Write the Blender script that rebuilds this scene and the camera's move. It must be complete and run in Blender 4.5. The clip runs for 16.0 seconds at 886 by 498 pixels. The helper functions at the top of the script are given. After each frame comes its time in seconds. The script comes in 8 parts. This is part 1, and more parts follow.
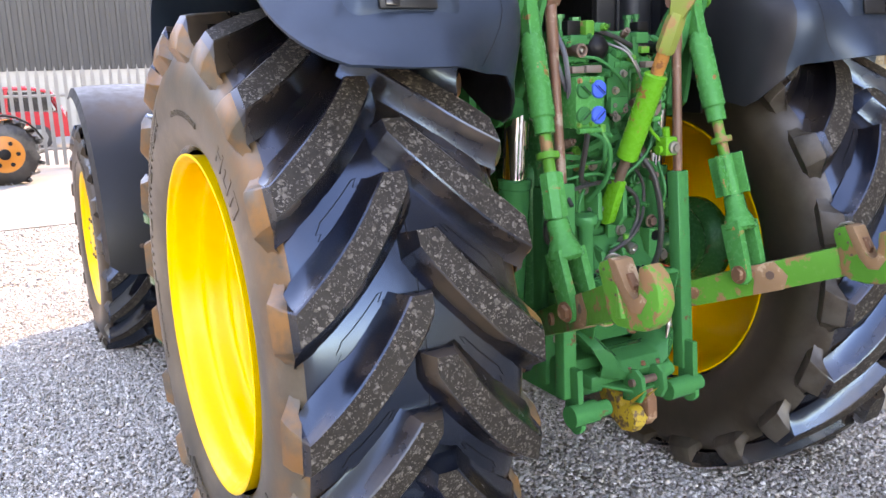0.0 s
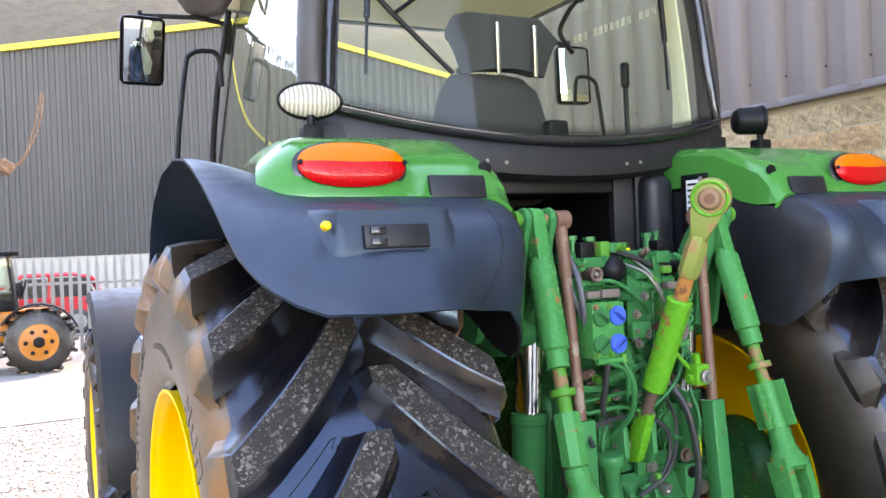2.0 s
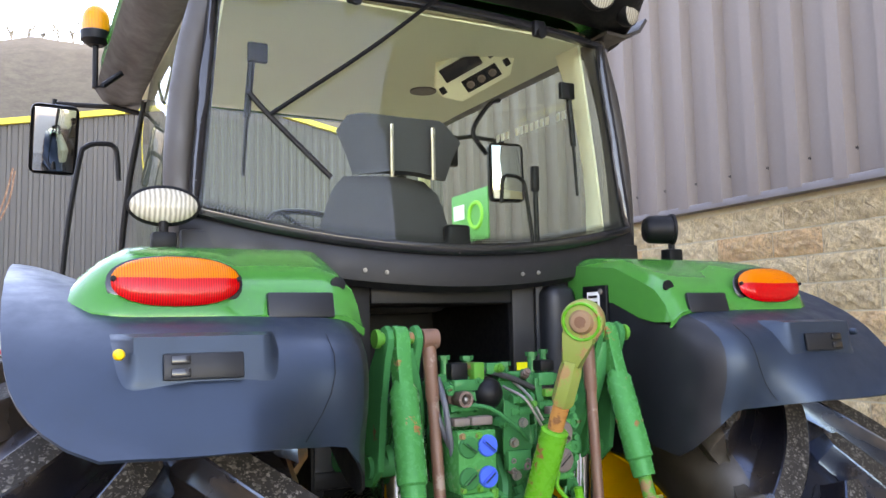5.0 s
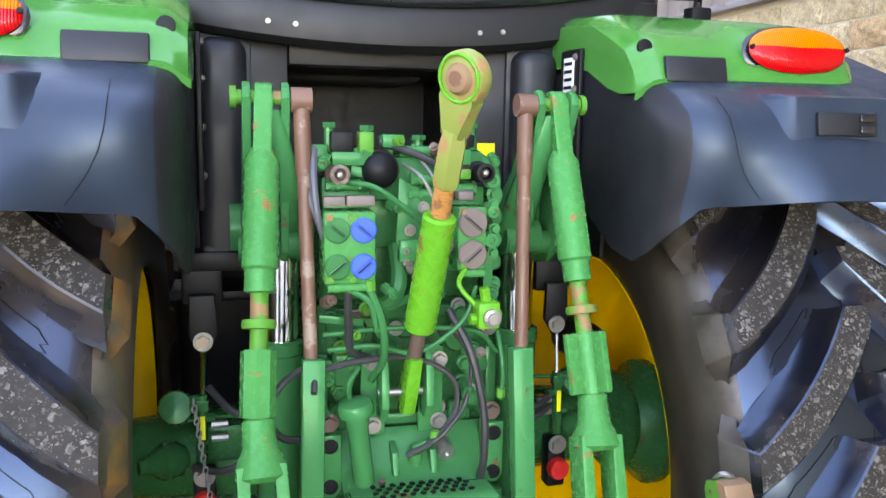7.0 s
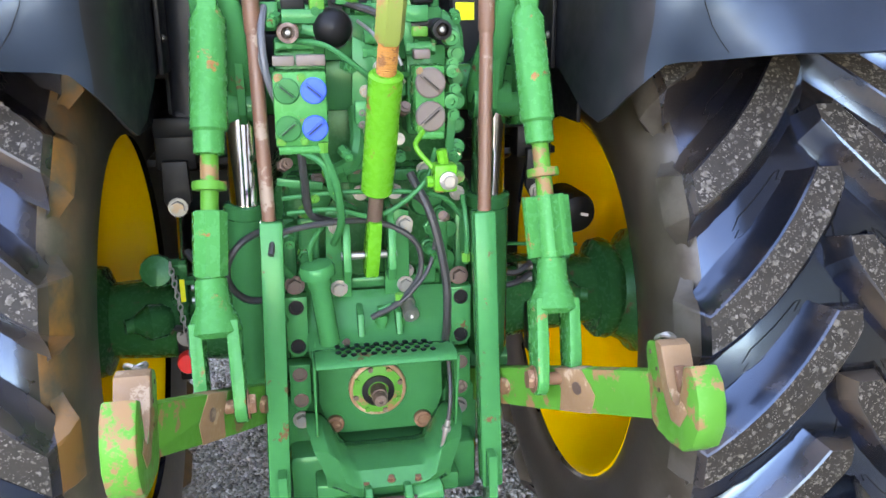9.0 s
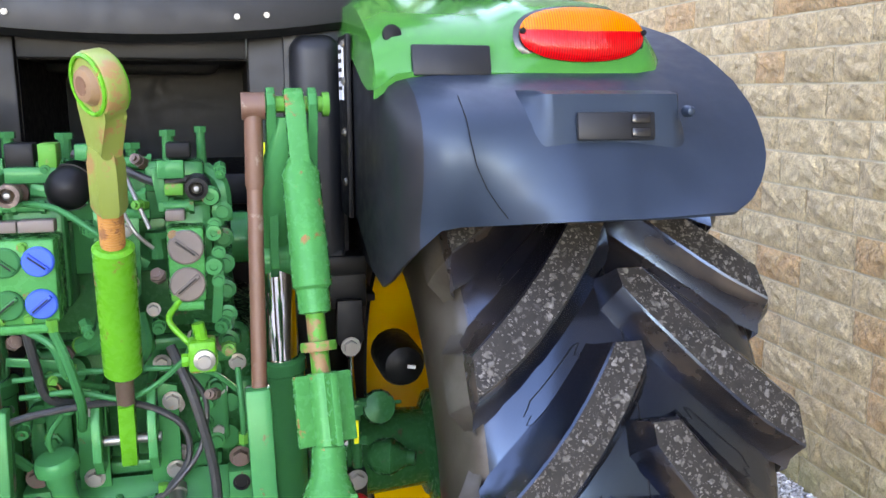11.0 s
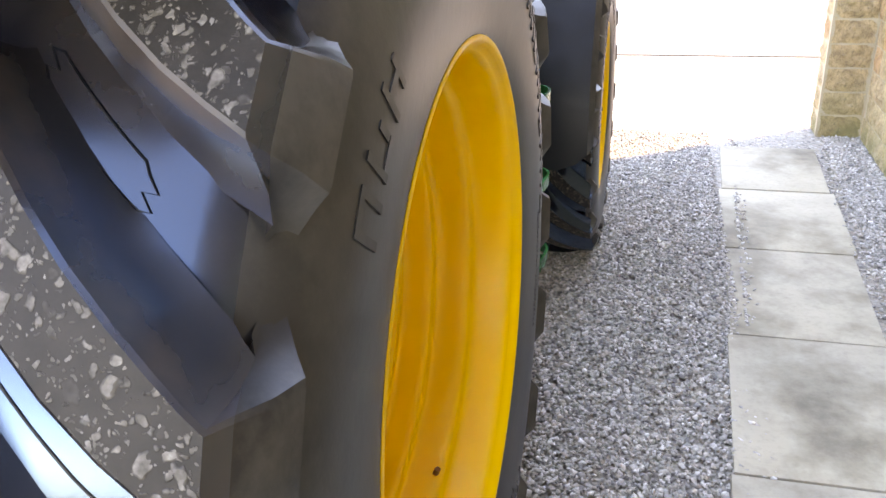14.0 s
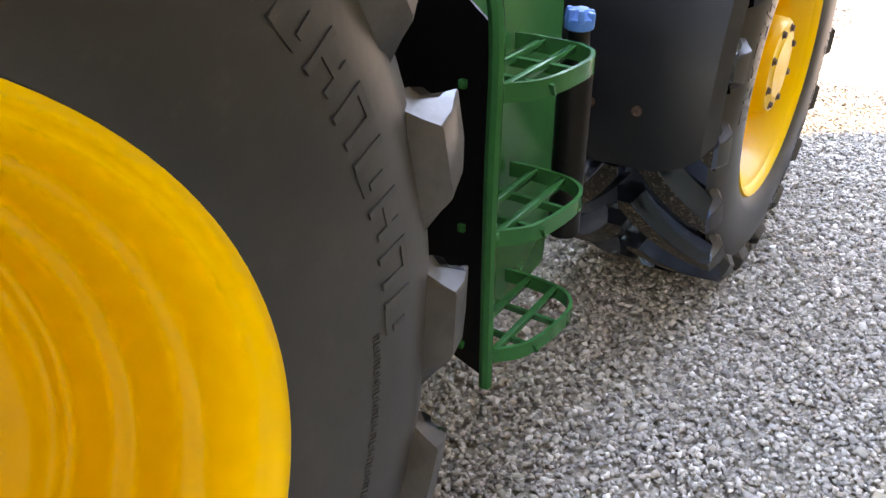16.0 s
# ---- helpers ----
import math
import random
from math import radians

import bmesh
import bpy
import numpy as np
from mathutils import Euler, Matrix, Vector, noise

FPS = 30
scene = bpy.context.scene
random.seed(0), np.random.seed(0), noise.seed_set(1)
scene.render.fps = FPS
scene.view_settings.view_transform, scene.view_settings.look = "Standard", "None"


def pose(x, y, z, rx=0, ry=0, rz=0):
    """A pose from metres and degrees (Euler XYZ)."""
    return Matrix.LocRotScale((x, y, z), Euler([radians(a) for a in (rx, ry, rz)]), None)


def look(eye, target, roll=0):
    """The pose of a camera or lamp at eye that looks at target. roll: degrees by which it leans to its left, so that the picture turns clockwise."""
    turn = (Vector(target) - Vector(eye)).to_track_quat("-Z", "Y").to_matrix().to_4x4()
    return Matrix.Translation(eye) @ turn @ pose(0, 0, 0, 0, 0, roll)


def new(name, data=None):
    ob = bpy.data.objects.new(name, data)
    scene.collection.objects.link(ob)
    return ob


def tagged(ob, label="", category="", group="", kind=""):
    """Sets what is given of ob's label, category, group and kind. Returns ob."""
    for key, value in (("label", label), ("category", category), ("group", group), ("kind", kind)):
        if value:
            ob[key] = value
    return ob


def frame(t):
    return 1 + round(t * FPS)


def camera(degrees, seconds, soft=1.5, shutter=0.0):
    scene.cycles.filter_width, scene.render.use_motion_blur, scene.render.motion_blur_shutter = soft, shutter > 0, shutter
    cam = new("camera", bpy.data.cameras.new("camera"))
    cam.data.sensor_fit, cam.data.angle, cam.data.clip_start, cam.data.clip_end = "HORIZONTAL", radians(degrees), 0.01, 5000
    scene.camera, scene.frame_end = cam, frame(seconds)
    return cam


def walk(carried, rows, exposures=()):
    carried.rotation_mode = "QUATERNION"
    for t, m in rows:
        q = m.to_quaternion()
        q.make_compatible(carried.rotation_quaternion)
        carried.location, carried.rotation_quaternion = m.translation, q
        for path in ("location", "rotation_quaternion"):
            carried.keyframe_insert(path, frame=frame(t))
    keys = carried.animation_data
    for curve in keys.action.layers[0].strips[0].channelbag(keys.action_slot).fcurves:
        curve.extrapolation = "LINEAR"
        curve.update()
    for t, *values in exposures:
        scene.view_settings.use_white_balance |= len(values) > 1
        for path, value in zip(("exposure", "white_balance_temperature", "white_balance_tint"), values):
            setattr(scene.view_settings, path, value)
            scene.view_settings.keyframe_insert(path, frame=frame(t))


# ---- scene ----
cam = camera(56.9, 16.0)
PATH = [
    (0, (-1.762, -2.467, 1.639), (-0.82, -0.758, 1.205), -1.6),
    (0.5, (-1.613, -2.387, 1.685), (-0.718, -0.639, 1.306), -2.0),
    (1, (-1.57, -2.319, 1.721), (-0.692, -0.543, 1.447), -2.4),
    (1.5, (-1.564, -2.298, 1.748), (-0.684, -0.507, 1.604), -2.5),
    (2, (-1.558, -2.3, 1.775), (-0.661, -0.512, 1.764), -2.3),
    (2.5, (-1.556, -2.307, 1.804), (-0.64, -0.533, 1.913), -2.0),
    (3, (-1.548, -2.303, 1.835), (-0.609, -0.55, 2.047), -1.7),
    (3.2, (-1.542, -2.3, 1.85), (-0.592, -0.558, 2.096), -1.7),
    (5.3, (-1.09, -2.314, 1.866), (-0.189, -0.534, 2.013), -0.8),
    (5.5, (-1.02, -2.304, 1.858), (-0.149, -0.506, 1.957), -0.6),
    (6, (-0.813, -2.239, 1.815), (-0.046, -0.392, 1.787), 0.1),
    (6.5, (-0.605, -2.172, 1.802), (0.031, -0.282, 1.644), 0.6),
    (7, (-0.42, -2.192, 1.772), (0.102, -0.283, 1.484), 0.9),
    (7.5, (-0.32, -2.24, 1.751), (0.114, -0.33, 1.346), 0.8),
    (8, (-0.274, -2.26, 1.724), (0.09, -0.366, 1.195), 0.4),
    (8.2, (-0.264, -2.261, 1.708), (0.08, -0.375, 1.137), 0.1),
    (10.3, (0.022, -2.107, 1.814), (0.491, -0.229, 1.311), -0.1),
    (10.5, (0.063, -2.086, 1.831), (0.553, -0.201, 1.379), -0.0),
    (11, (0.203, -2.059, 1.854), (0.699, -0.158, 1.48), 0.0),
    (11.5, (0.435, -2.037, 1.845), (0.879, -0.121, 1.481), -0.1),
    (12, (0.635, -1.947, 1.804), (0.966, -0.021, 1.379), -0.3),
    (12.5, (0.85, -1.743, 1.776), (1.012, 0.184, 1.267), -0.6),
    (13, (1.071, -1.594, 1.729), (1.025, 0.312, 1.123), -1.0),
    (13.5, (1.311, -1.427, 1.666), (1.047, 0.425, 0.96), -1.4),
    (14, (1.497, -1.222, 1.61), (1.027, 0.552, 0.815), -2.0),
    (14.5, (1.617, -0.924, 1.539), (0.969, 0.75, 0.656), -0.8),
    (15, (1.747, -0.6, 1.519), (0.97, 0.982, 0.573), -0.4),
    (15.5, (1.801, -0.302, 1.512), (0.919, 1.195, 0.521), -0.3),
    (16, (1.762, 0.041, 1.489), (0.805, 1.468, 0.464), -0.3),
]
walk(cam, [(t, look(eye, target, roll)) for t, eye, target, roll in PATH],
     [(0, 4.45, 15500, 29), (1.5, 4.48, 14200, 26), (3, 4.28, 13300, 23), (5.5, 4.36, 14500, 27), (8, 5.06, 14300, 25), (10.5, 4.92, 13200, 26), (11, 4.78, 13400, 27), (12.5, 4.84, 11500, 27), (13.5, 4.92, 14500, 27), (14.5, 5.22, 18500, 26), (15, 5.2, 19000, 25), (16, 5.48, 18500, 26)])

# ---- light ----
world = bpy.data.worlds.new("sky")
scene.world = world
world.use_nodes = True
wn = world.node_tree
sky = wn.nodes.new("ShaderNodeTexSky")
sky.sky_type, sky.sun_disc = "NISHITA", False
SUN_AZ, SUN_EL = math.atan2(1.18, 0.9), radians(42)
sky.sun_elevation, sky.sun_rotation = SUN_EL, SUN_AZ
sky.air_density, sky.dust_density, sky.ozone_density, sky.altitude = 1.0, 0.0, 6.0, 2500
wn.links.new(sky.outputs[0], wn.nodes["Background"].inputs[0])
wn.nodes["Background"].inputs[1].default_value = 0.15
sun = new("sun", bpy.data.lights.new("sun", "SUN"))
sun.data.energy, sun.data.angle, sun.data.color = 0.54, radians(0.53), (1.0, 0.94, 0.84)
sun.matrix_world = look((math.sin(SUN_AZ) * math.cos(SUN_EL) * 30, math.cos(SUN_AZ) * math.cos(SUN_EL) * 30, math.sin(SUN_EL) * 30), (0, 0, 0))


# ---- materials ----
def nodes(name, rough=0.5, metal=0.0, coat=0.0, spec=0.5):
    m = bpy.data.materials.new(name)
    m.use_nodes = True
    t = m.node_tree
    b = t.nodes["Principled BSDF"]
    b.inputs["Roughness"].default_value, b.inputs["Metallic"].default_value = rough, metal
    b.inputs["Coat Weight"].default_value, b.inputs["Coat Roughness"].default_value = coat, 0.12
    b.inputs["Specular IOR Level"].default_value = spec
    return m, t, b


def tex_noise(t, scale, detail=5.0, rough=0.6, coords="Object", stretch=(1, 1, 1)):
    tc = t.nodes.new("ShaderNodeTexCoord")
    mp = t.nodes.new("ShaderNodeMapping")
    mp.inputs["Scale"].default_value = stretch
    n = t.nodes.new("ShaderNodeTexNoise")
    n.inputs["Scale"].default_value, n.inputs["Detail"].default_value, n.inputs["Roughness"].default_value = scale, detail, rough
    t.links.new(tc.outputs[coords], mp.inputs["Vector"])
    t.links.new(mp.outputs[0], n.inputs["Vector"])
    return n.outputs["Fac"]


def ramp(t, fac, stops):
    r = t.nodes.new("ShaderNodeValToRGB")
    while len(r.color_ramp.elements) < len(stops):
        r.color_ramp.elements.new(0.5)
    for e, (p, c) in zip(r.color_ramp.elements, stops):
        e.position, e.color = p, (*c, 1) if len(c) == 3 else c
    t.links.new(fac, r.inputs["Fac"])
    return r.outputs["Color"]


def mix(t, fac, a, b, mode="MIX"):
    n = t.nodes.new("ShaderNodeMix")
    n.data_type, n.blend_type = "RGBA", mode
    for sock, v in ((n.inputs["Factor"], fac), (n.inputs["A"], a), (n.inputs["B"], b)):
        if isinstance(v, (int, float)):
            sock.default_value = v
        elif isinstance(v, tuple):
            sock.default_value = (*v, 1)
        else:
            t.links.new(v, sock)
    return n.outputs["Result"]


def bump(t, b, height, strength=0.3, dist=0.01):
    n = t.nodes.new("ShaderNodeBump")
    n.inputs["Strength"].default_value, n.inputs["Distance"].default_value = strength, dist
    t.links.new(height, n.inputs["Height"])
    t.links.new(n.outputs[0], b.inputs["Normal"])


def paint(name, base, wear=(0.2, 0.08, 0.03), amount=0.0, rough=0.3, coat=0.3, vary=0.25, scale=14.0, dust=0.12, metal=0.0, relief=0.025):
    """Paint with patchy tone, a film of dust and chips down to the under-colour."""
    m, t, b = nodes(name, rough, metal, coat)
    big, fine = tex_noise(t, scale * 0.25), tex_noise(t, scale * 4)
    dark = tuple(c * (1 - vary) for c in base)
    light = tuple(min(1, c * (1 + vary * 0.6) + 0.002) for c in base)
    col = mix(t, big, dark, light)
    col = mix(t, ramp(t, fine, [(0.55, (0, 0, 0)), (0.9, (dust, dust, dust))]), col, (0.32, 0.29, 0.24))
    if amount:
        chips = ramp(t, tex_noise(t, scale, 8, 0.7), [(0.62 - amount * 0.25, (0, 0, 0)), (0.66 - amount * 0.25, (1, 1, 1))])
        col = mix(t, chips, col, wear)
    t.links.new(col, b.inputs["Base Color"])
    t.links.new(ramp(t, fine, [(0.3, (rough * 0.8,) * 3), (0.8, (min(1, rough * 1.5),) * 3)]), b.inputs["Roughness"])
    if relief:
        bump(t, b, fine, relief, 0.002)
    return m


GREEN = paint("green_paint", (0.001, 0.138, 0.044), (0.1, 0.05, 0.03), 0.0, 0.19, 0.0, 0.35, 14, 0.0)
GREEN_FRAME = paint("frame_green_paint", (0.001, 0.165, 0.051), (0.12, 0.06, 0.03), 0.03, 0.20, 0.0, 0.22, 16, 0.0)
# the green again, darkened: shade between the deep castings is put into it
GREEN_SHADED = paint("shaded_green_paint", (0.001, 0.095, 0.029), (0.08, 0.045, 0.025), 0.03, 0.24, 0.0, 0.4, 18, 0.02)
GREEN_LINK = paint("bright_green_paint", (0.036, 0.29, 0.022), (0.26, 0.09, 0.035), 0.16, 0.26, 0.0, 0.3, 16, 0.01)
GREEN_LIFT = paint("lift_green_paint", (0.003, 0.195, 0.050), (0.26, 0.09, 0.035), 0.08, 0.24, 0.0, 0.25, 16, 0.0)
GREEN_WORN = paint("worn_green_paint", (0.030, 0.215, 0.030), (0.24, 0.12, 0.06), 0.34, 0.38, 0.0, 0.3, 12, 0.08)
GREEN_BODY = paint("body_green_paint", (0.005, 0.175, 0.030), rough=0.20, coat=0.32, vary=0.06, dust=0.0, relief=0.0)
for _m in (GREEN_BODY, GREEN, GREEN_FRAME, GREEN_LINK, GREEN_LIFT, GREEN_WORN, GREEN_SHADED):
    _m.node_tree.nodes["Principled BSDF"].inputs["Specular IOR Level"].default_value = 0.22
    _m.node_tree.nodes["Principled BSDF"].inputs["Specular Tint"].default_value = (0.45, 1.0, 0.65, 1)
WORN_TAN = paint("rubbed_bare_steel", (0.24, 0.125, 0.062), (0.34, 0.22, 0.14), 0.22, 0.6, 0.0, 0.4, 20, 0.2)
RUST_ROD = paint("rubbed_brown_steel", (0.155, 0.066, 0.040), (0.24, 0.16, 0.12), 0.15, 0.5, 0.0, 0.4, 16, 0.15)
YELLOW = paint("yellow_paint", (0.90, 0.49, 0.0), rough=0.40, coat=0.0, vary=0.04, dust=0.0, relief=0.0, scale=6)
# yellow with dirt and wear, darkened further for the shade under the hitch
HOOK_YELLOW = paint("dirty_yellow_paint", (0.40, 0.25, 0.02), (0.10, 0.055, 0.03), 0.45, 0.55, 0.0, 0.4, 30, 0.1)
OLIVE = paint("olive_green_paint", (0.19, 0.24, 0.05), (0.30, 0.15, 0.06), 0.32, 0.45, 0.1)
RUST = paint("rusty_steel", (0.16, 0.065, 0.03), (0.30, 0.17, 0.10), 0.3, 0.75, 0.0, 0.5, 22, 0.2)
RUST_ORANGE = paint("orange_rust", (0.42, 0.16, 0.03), (0.2, 0.07, 0.02), 0.3, 0.8, 0.0, 0.5, 30, 0.1)
BROWN = paint("brown_steel", (0.10, 0.055, 0.04), (0.2, 0.13, 0.10), 0.2, 0.55, 0.0, 0.4, 20, 0.2)
STEEL = paint("bright_steel", (0.25, 0.235, 0.21), (0.3, 0.2, 0.13), 0.12, 0.35, 0.0, 0.3, 20, 0.1, metal=0.7)
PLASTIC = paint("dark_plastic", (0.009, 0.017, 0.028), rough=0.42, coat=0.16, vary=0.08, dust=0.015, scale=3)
PLASTIC.node_tree.nodes["Principled BSDF"].inputs["Coat Roughness"].default_value = 0.26
PLASTIC.node_tree.nodes["Principled BSDF"].inputs["Specular Tint"].default_value = (0.52, 0.77, 1.0, 1)
SATIN_BLACK = paint("satin_black_plastic", (0.009, 0.010, 0.012), rough=0.42, coat=0.0, vary=0.15, dust=0.02, scale=4)
SATIN_BLACK.node_tree.nodes["Principled BSDF"].inputs["Specular IOR Level"].default_value = 0.3
BLACK = paint("black_paint", (0.0032, 0.0032, 0.0037), rough=0.45, coat=0.0, vary=0.3, dust=0.005)
BLACK.node_tree.nodes["Principled BSDF"].inputs["Specular IOR Level"].default_value = 0.18
BLACK_GLOSS = paint("gloss_black", (0.010, 0.010, 0.011), rough=0.2, coat=0.2, vary=0.2, dust=0.03)
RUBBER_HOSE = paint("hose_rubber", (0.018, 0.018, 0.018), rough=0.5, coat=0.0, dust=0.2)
BLUE = paint("blue_cap", (0.0, 0.09, 0.48), rough=0.5, coat=0.0, vary=0.15, dust=0.05)
CAP_BLUE = paint("filler_cap_blue", (0.0, 0.21, 0.62), rough=0.45, coat=0.0, vary=0.15, dust=0.0)
RED_CAP = paint("red_cap", (0.72, 0.012, 0.012), rough=0.4, coat=0.0, vary=0.1, dust=0.02)
GREY_CAP = paint("brown_cap", (0.13, 0.095, 0.08), rough=0.55, coat=0.0)
BLUE.node_tree.nodes["Principled BSDF"].inputs["Specular IOR Level"].default_value = 0.2
LABEL = paint("label_white", (0.7, 0.7, 0.68), rough=0.5, coat=0.0, vary=0.05, dust=0.05)
LABEL_YELLOW = paint("label_yellow", (0.85, 0.75, 0.02), rough=0.5, coat=0.0, vary=0.05, dust=0.0)
SIGN_GREEN = paint("sign_green", (0.01, 0.30, 0.07), rough=0.45, coat=0.0, vary=0.05, dust=0.02)
SIGN_LIME = paint("sign_lime", (0.10, 0.55, 0.06), rough=0.45, coat=0.0, vary=0.05, dust=0.02)
LINING = paint("beige_lining", (0.78, 0.74, 0.55), rough=0.8, coat=0.0, vary=0.1, dust=0.1)
FABRIC = paint("dark_fabric", (0.03, 0.03, 0.032), rough=0.9, coat=0.0, vary=0.4, scale=40)
PLATE_YELLOW = paint("plate_yellow", (0.85, 0.50, 0.01), rough=0.5, coat=0.0, vary=0.05, dust=0.03)
PILLAR = paint("brown_grey_plastic", (0.036, 0.029, 0.024), rough=0.48, coat=0.0, vary=0.1, dust=0.03, scale=3)
PANEL = paint("dark_grey_panel", (0.011, 0.0105, 0.011), rough=0.45, coat=0.0, vary=0.15, dust=0.008, scale=4)
PANEL.node_tree.nodes["Principled BSDF"].inputs["Specular IOR Level"].default_value = 0.3
CREAM = paint("cream_plastic", (0.44, 0.40, 0.29), rough=0.5, coat=0.0, vary=0.08)

CHROME, _t, _b = nodes("chrome", 0.07, 1.0)
_b.inputs["Base Color"].default_value = (0.92, 0.90, 0.86, 1)
_t.links.new(ramp(_t, tex_noise(_t, 60, stretch=(1, 1, 0.05)), [(0.3, (0.05,) * 3), (0.8, (0.2,) * 3)]), _b.inputs["Roughness"])

MIRROR, _t, _b = nodes("mirror_glass", 0.02, 1.0)
_b.inputs["Base Color"].default_value = (0.62, 0.63, 0.60, 1)

GLASS, _t, _b = nodes("cab_glass", 0.0)
_g = _t.nodes.new("ShaderNodeBsdfGlossy")
_g.inputs["Roughness"].default_value = 0.01
_tr = _t.nodes.new("ShaderNodeBsdfTransparent")
_tr.inputs["Color"].default_value = (0.86, 0.93, 0.83, 1)
_fr = _t.nodes.new("ShaderNodeLayerWeight")
_fr.inputs["Blend"].default_value = 0.5
_sheen = ramp(_t, _fr.outputs["Facing"], [(0.0, (0.018,) * 3), (0.45, (0.045,) * 3), (0.65, (0.22,) * 3), (0.8, (0.42,) * 3), (1.0, (1.0,) * 3)])
_ms = _t.nodes.new("ShaderNodeMixShader")
_t.links.new(_sheen, _ms.inputs[0])
_t.links.new(_tr.outputs[0], _ms.inputs[1])
_t.links.new(_g.outputs[0], _ms.inputs[2])
_t.links.new(_ms.outputs[0], _t.nodes["Material Output"].inputs["Surface"])


def lens(name, colour, rough=0.12):
    m, t, b = nodes(name, rough, 0, 0.0, 0.3)
    tc = t.nodes.new("ShaderNodeTexCoord")
    w = t.nodes.new("ShaderNodeTexWave")
    w.inputs["Scale"].default_value, w.bands_direction = 60.0, "X"
    t.links.new(tc.outputs["Object"], w.inputs["Vector"])
    t.links.new(mix(t, w.outputs["Fac"], tuple(c * 0.45 for c in colour), colour), b.inputs["Base Color"])
    bump(t, b, w.outputs["Fac"], 0.25, 0.002)
    return m


LENS_RED = lens("red_lens", (0.74, 0.004, 0.006))
LENS_ORANGE = lens("orange_lens", (0.85, 0.17, 0.003))
LENS_CLEAR = lens("clear_lens", (0.50, 0.44, 0.34), 0.06)
LENS_CLEAR.node_tree.nodes["Wave Texture"].inputs["Scale"].default_value = 26.0
LENS_CLEAR.node_tree.nodes["Wave Texture"].inputs["Distortion"].default_value = 3.0
LENS_AMBER = lens("amber_lens", (0.85, 0.27, 0.006))

# tyre rubber: dressed and glossy, with brown-grey dirt in patches
def rubber_mat(name, mud_lo, mud_hi, film=0.6):
    """Dressed black rubber; dried mud clings to the shoulders in patches."""
    m, t, b = nodes(name, 0.3, 0, 0.0, 0.9)
    b.inputs["Specular Tint"].default_value = (0.42, 0.69, 1.0, 1)
    n1, n2, n3 = tex_noise(t, 5), tex_noise(t, 60), tex_noise(t, 2.2)
    col = mix(t, ramp(t, n1, [(0.52, (0, 0, 0)), (0.85, (0.35, 0.35, 0.35))]), (0.0025, 0.003, 0.005), (0.030, 0.026, 0.022))
    tc, sx, ab = t.nodes.new("ShaderNodeTexCoord"), t.nodes.new("ShaderNodeSeparateXYZ"), t.nodes.new("ShaderNodeMath")
    t.links.new(tc.outputs["Object"], sx.inputs[0])
    ab.operation = "ABSOLUTE"
    t.links.new(sx.outputs["X"], ab.inputs[0])
    shoulder = ramp(t, ab.outputs[0], [(0.05, (0.15,) * 3), (0.24, (0.35,) * 3), (0.335, (1, 1, 1))])
    mud = mix(t, 1.0, shoulder, ramp(t, n3, [(0.44, (mud_lo,) * 3), (0.64, (mud_hi,) * 3)]), "MULTIPLY")
    # brown on the lugs' flanks: dried mud, with warm reflected light painted in
    yz, ln = t.nodes.new("ShaderNodeMapping"), t.nodes.new("ShaderNodeVectorMath")
    yz.inputs["Scale"].default_value = (0, 1, 1)
    ln.operation = "LENGTH"
    t.links.new(tc.outputs["Object"], yz.inputs["Vector"])
    t.links.new(yz.outputs[0], ln.inputs[0])
    flank = mix(t, 1.0, ramp(t, ln.outputs["Value"], [(0.884, (0, 0, 0)), (0.905, (1, 1, 1))]), ramp(t, tex_noise(t, 3.5, 6, 0.6), [(0.45, (0, 0, 0)), (0.62, (film,) * 3)]), "MULTIPLY")
    mud = mix(t, 1.0, mud, flank, "LIGHTEN")
    t.links.new(mix(t, mud, col, mix(t, n1, (0.04, 0.034, 0.028), (0.15, 0.088, 0.042))), b.inputs["Base Color"])
    t.links.new(mix(t, mud, ramp(t, n1, [(0.3, (0.14,) * 3), (0.8, (0.28,) * 3)]), (0.55, 0.55, 0.55)), b.inputs["Roughness"])
    bump(t, b, n2, 0.06, 0.002)
    return m


RUBBER = rubber_mat("tyre_rubber", 0.05, 0.55)
RUBBER_MUDDY = rubber_mat("muddy_tyre_rubber", 0.05, 0.70)


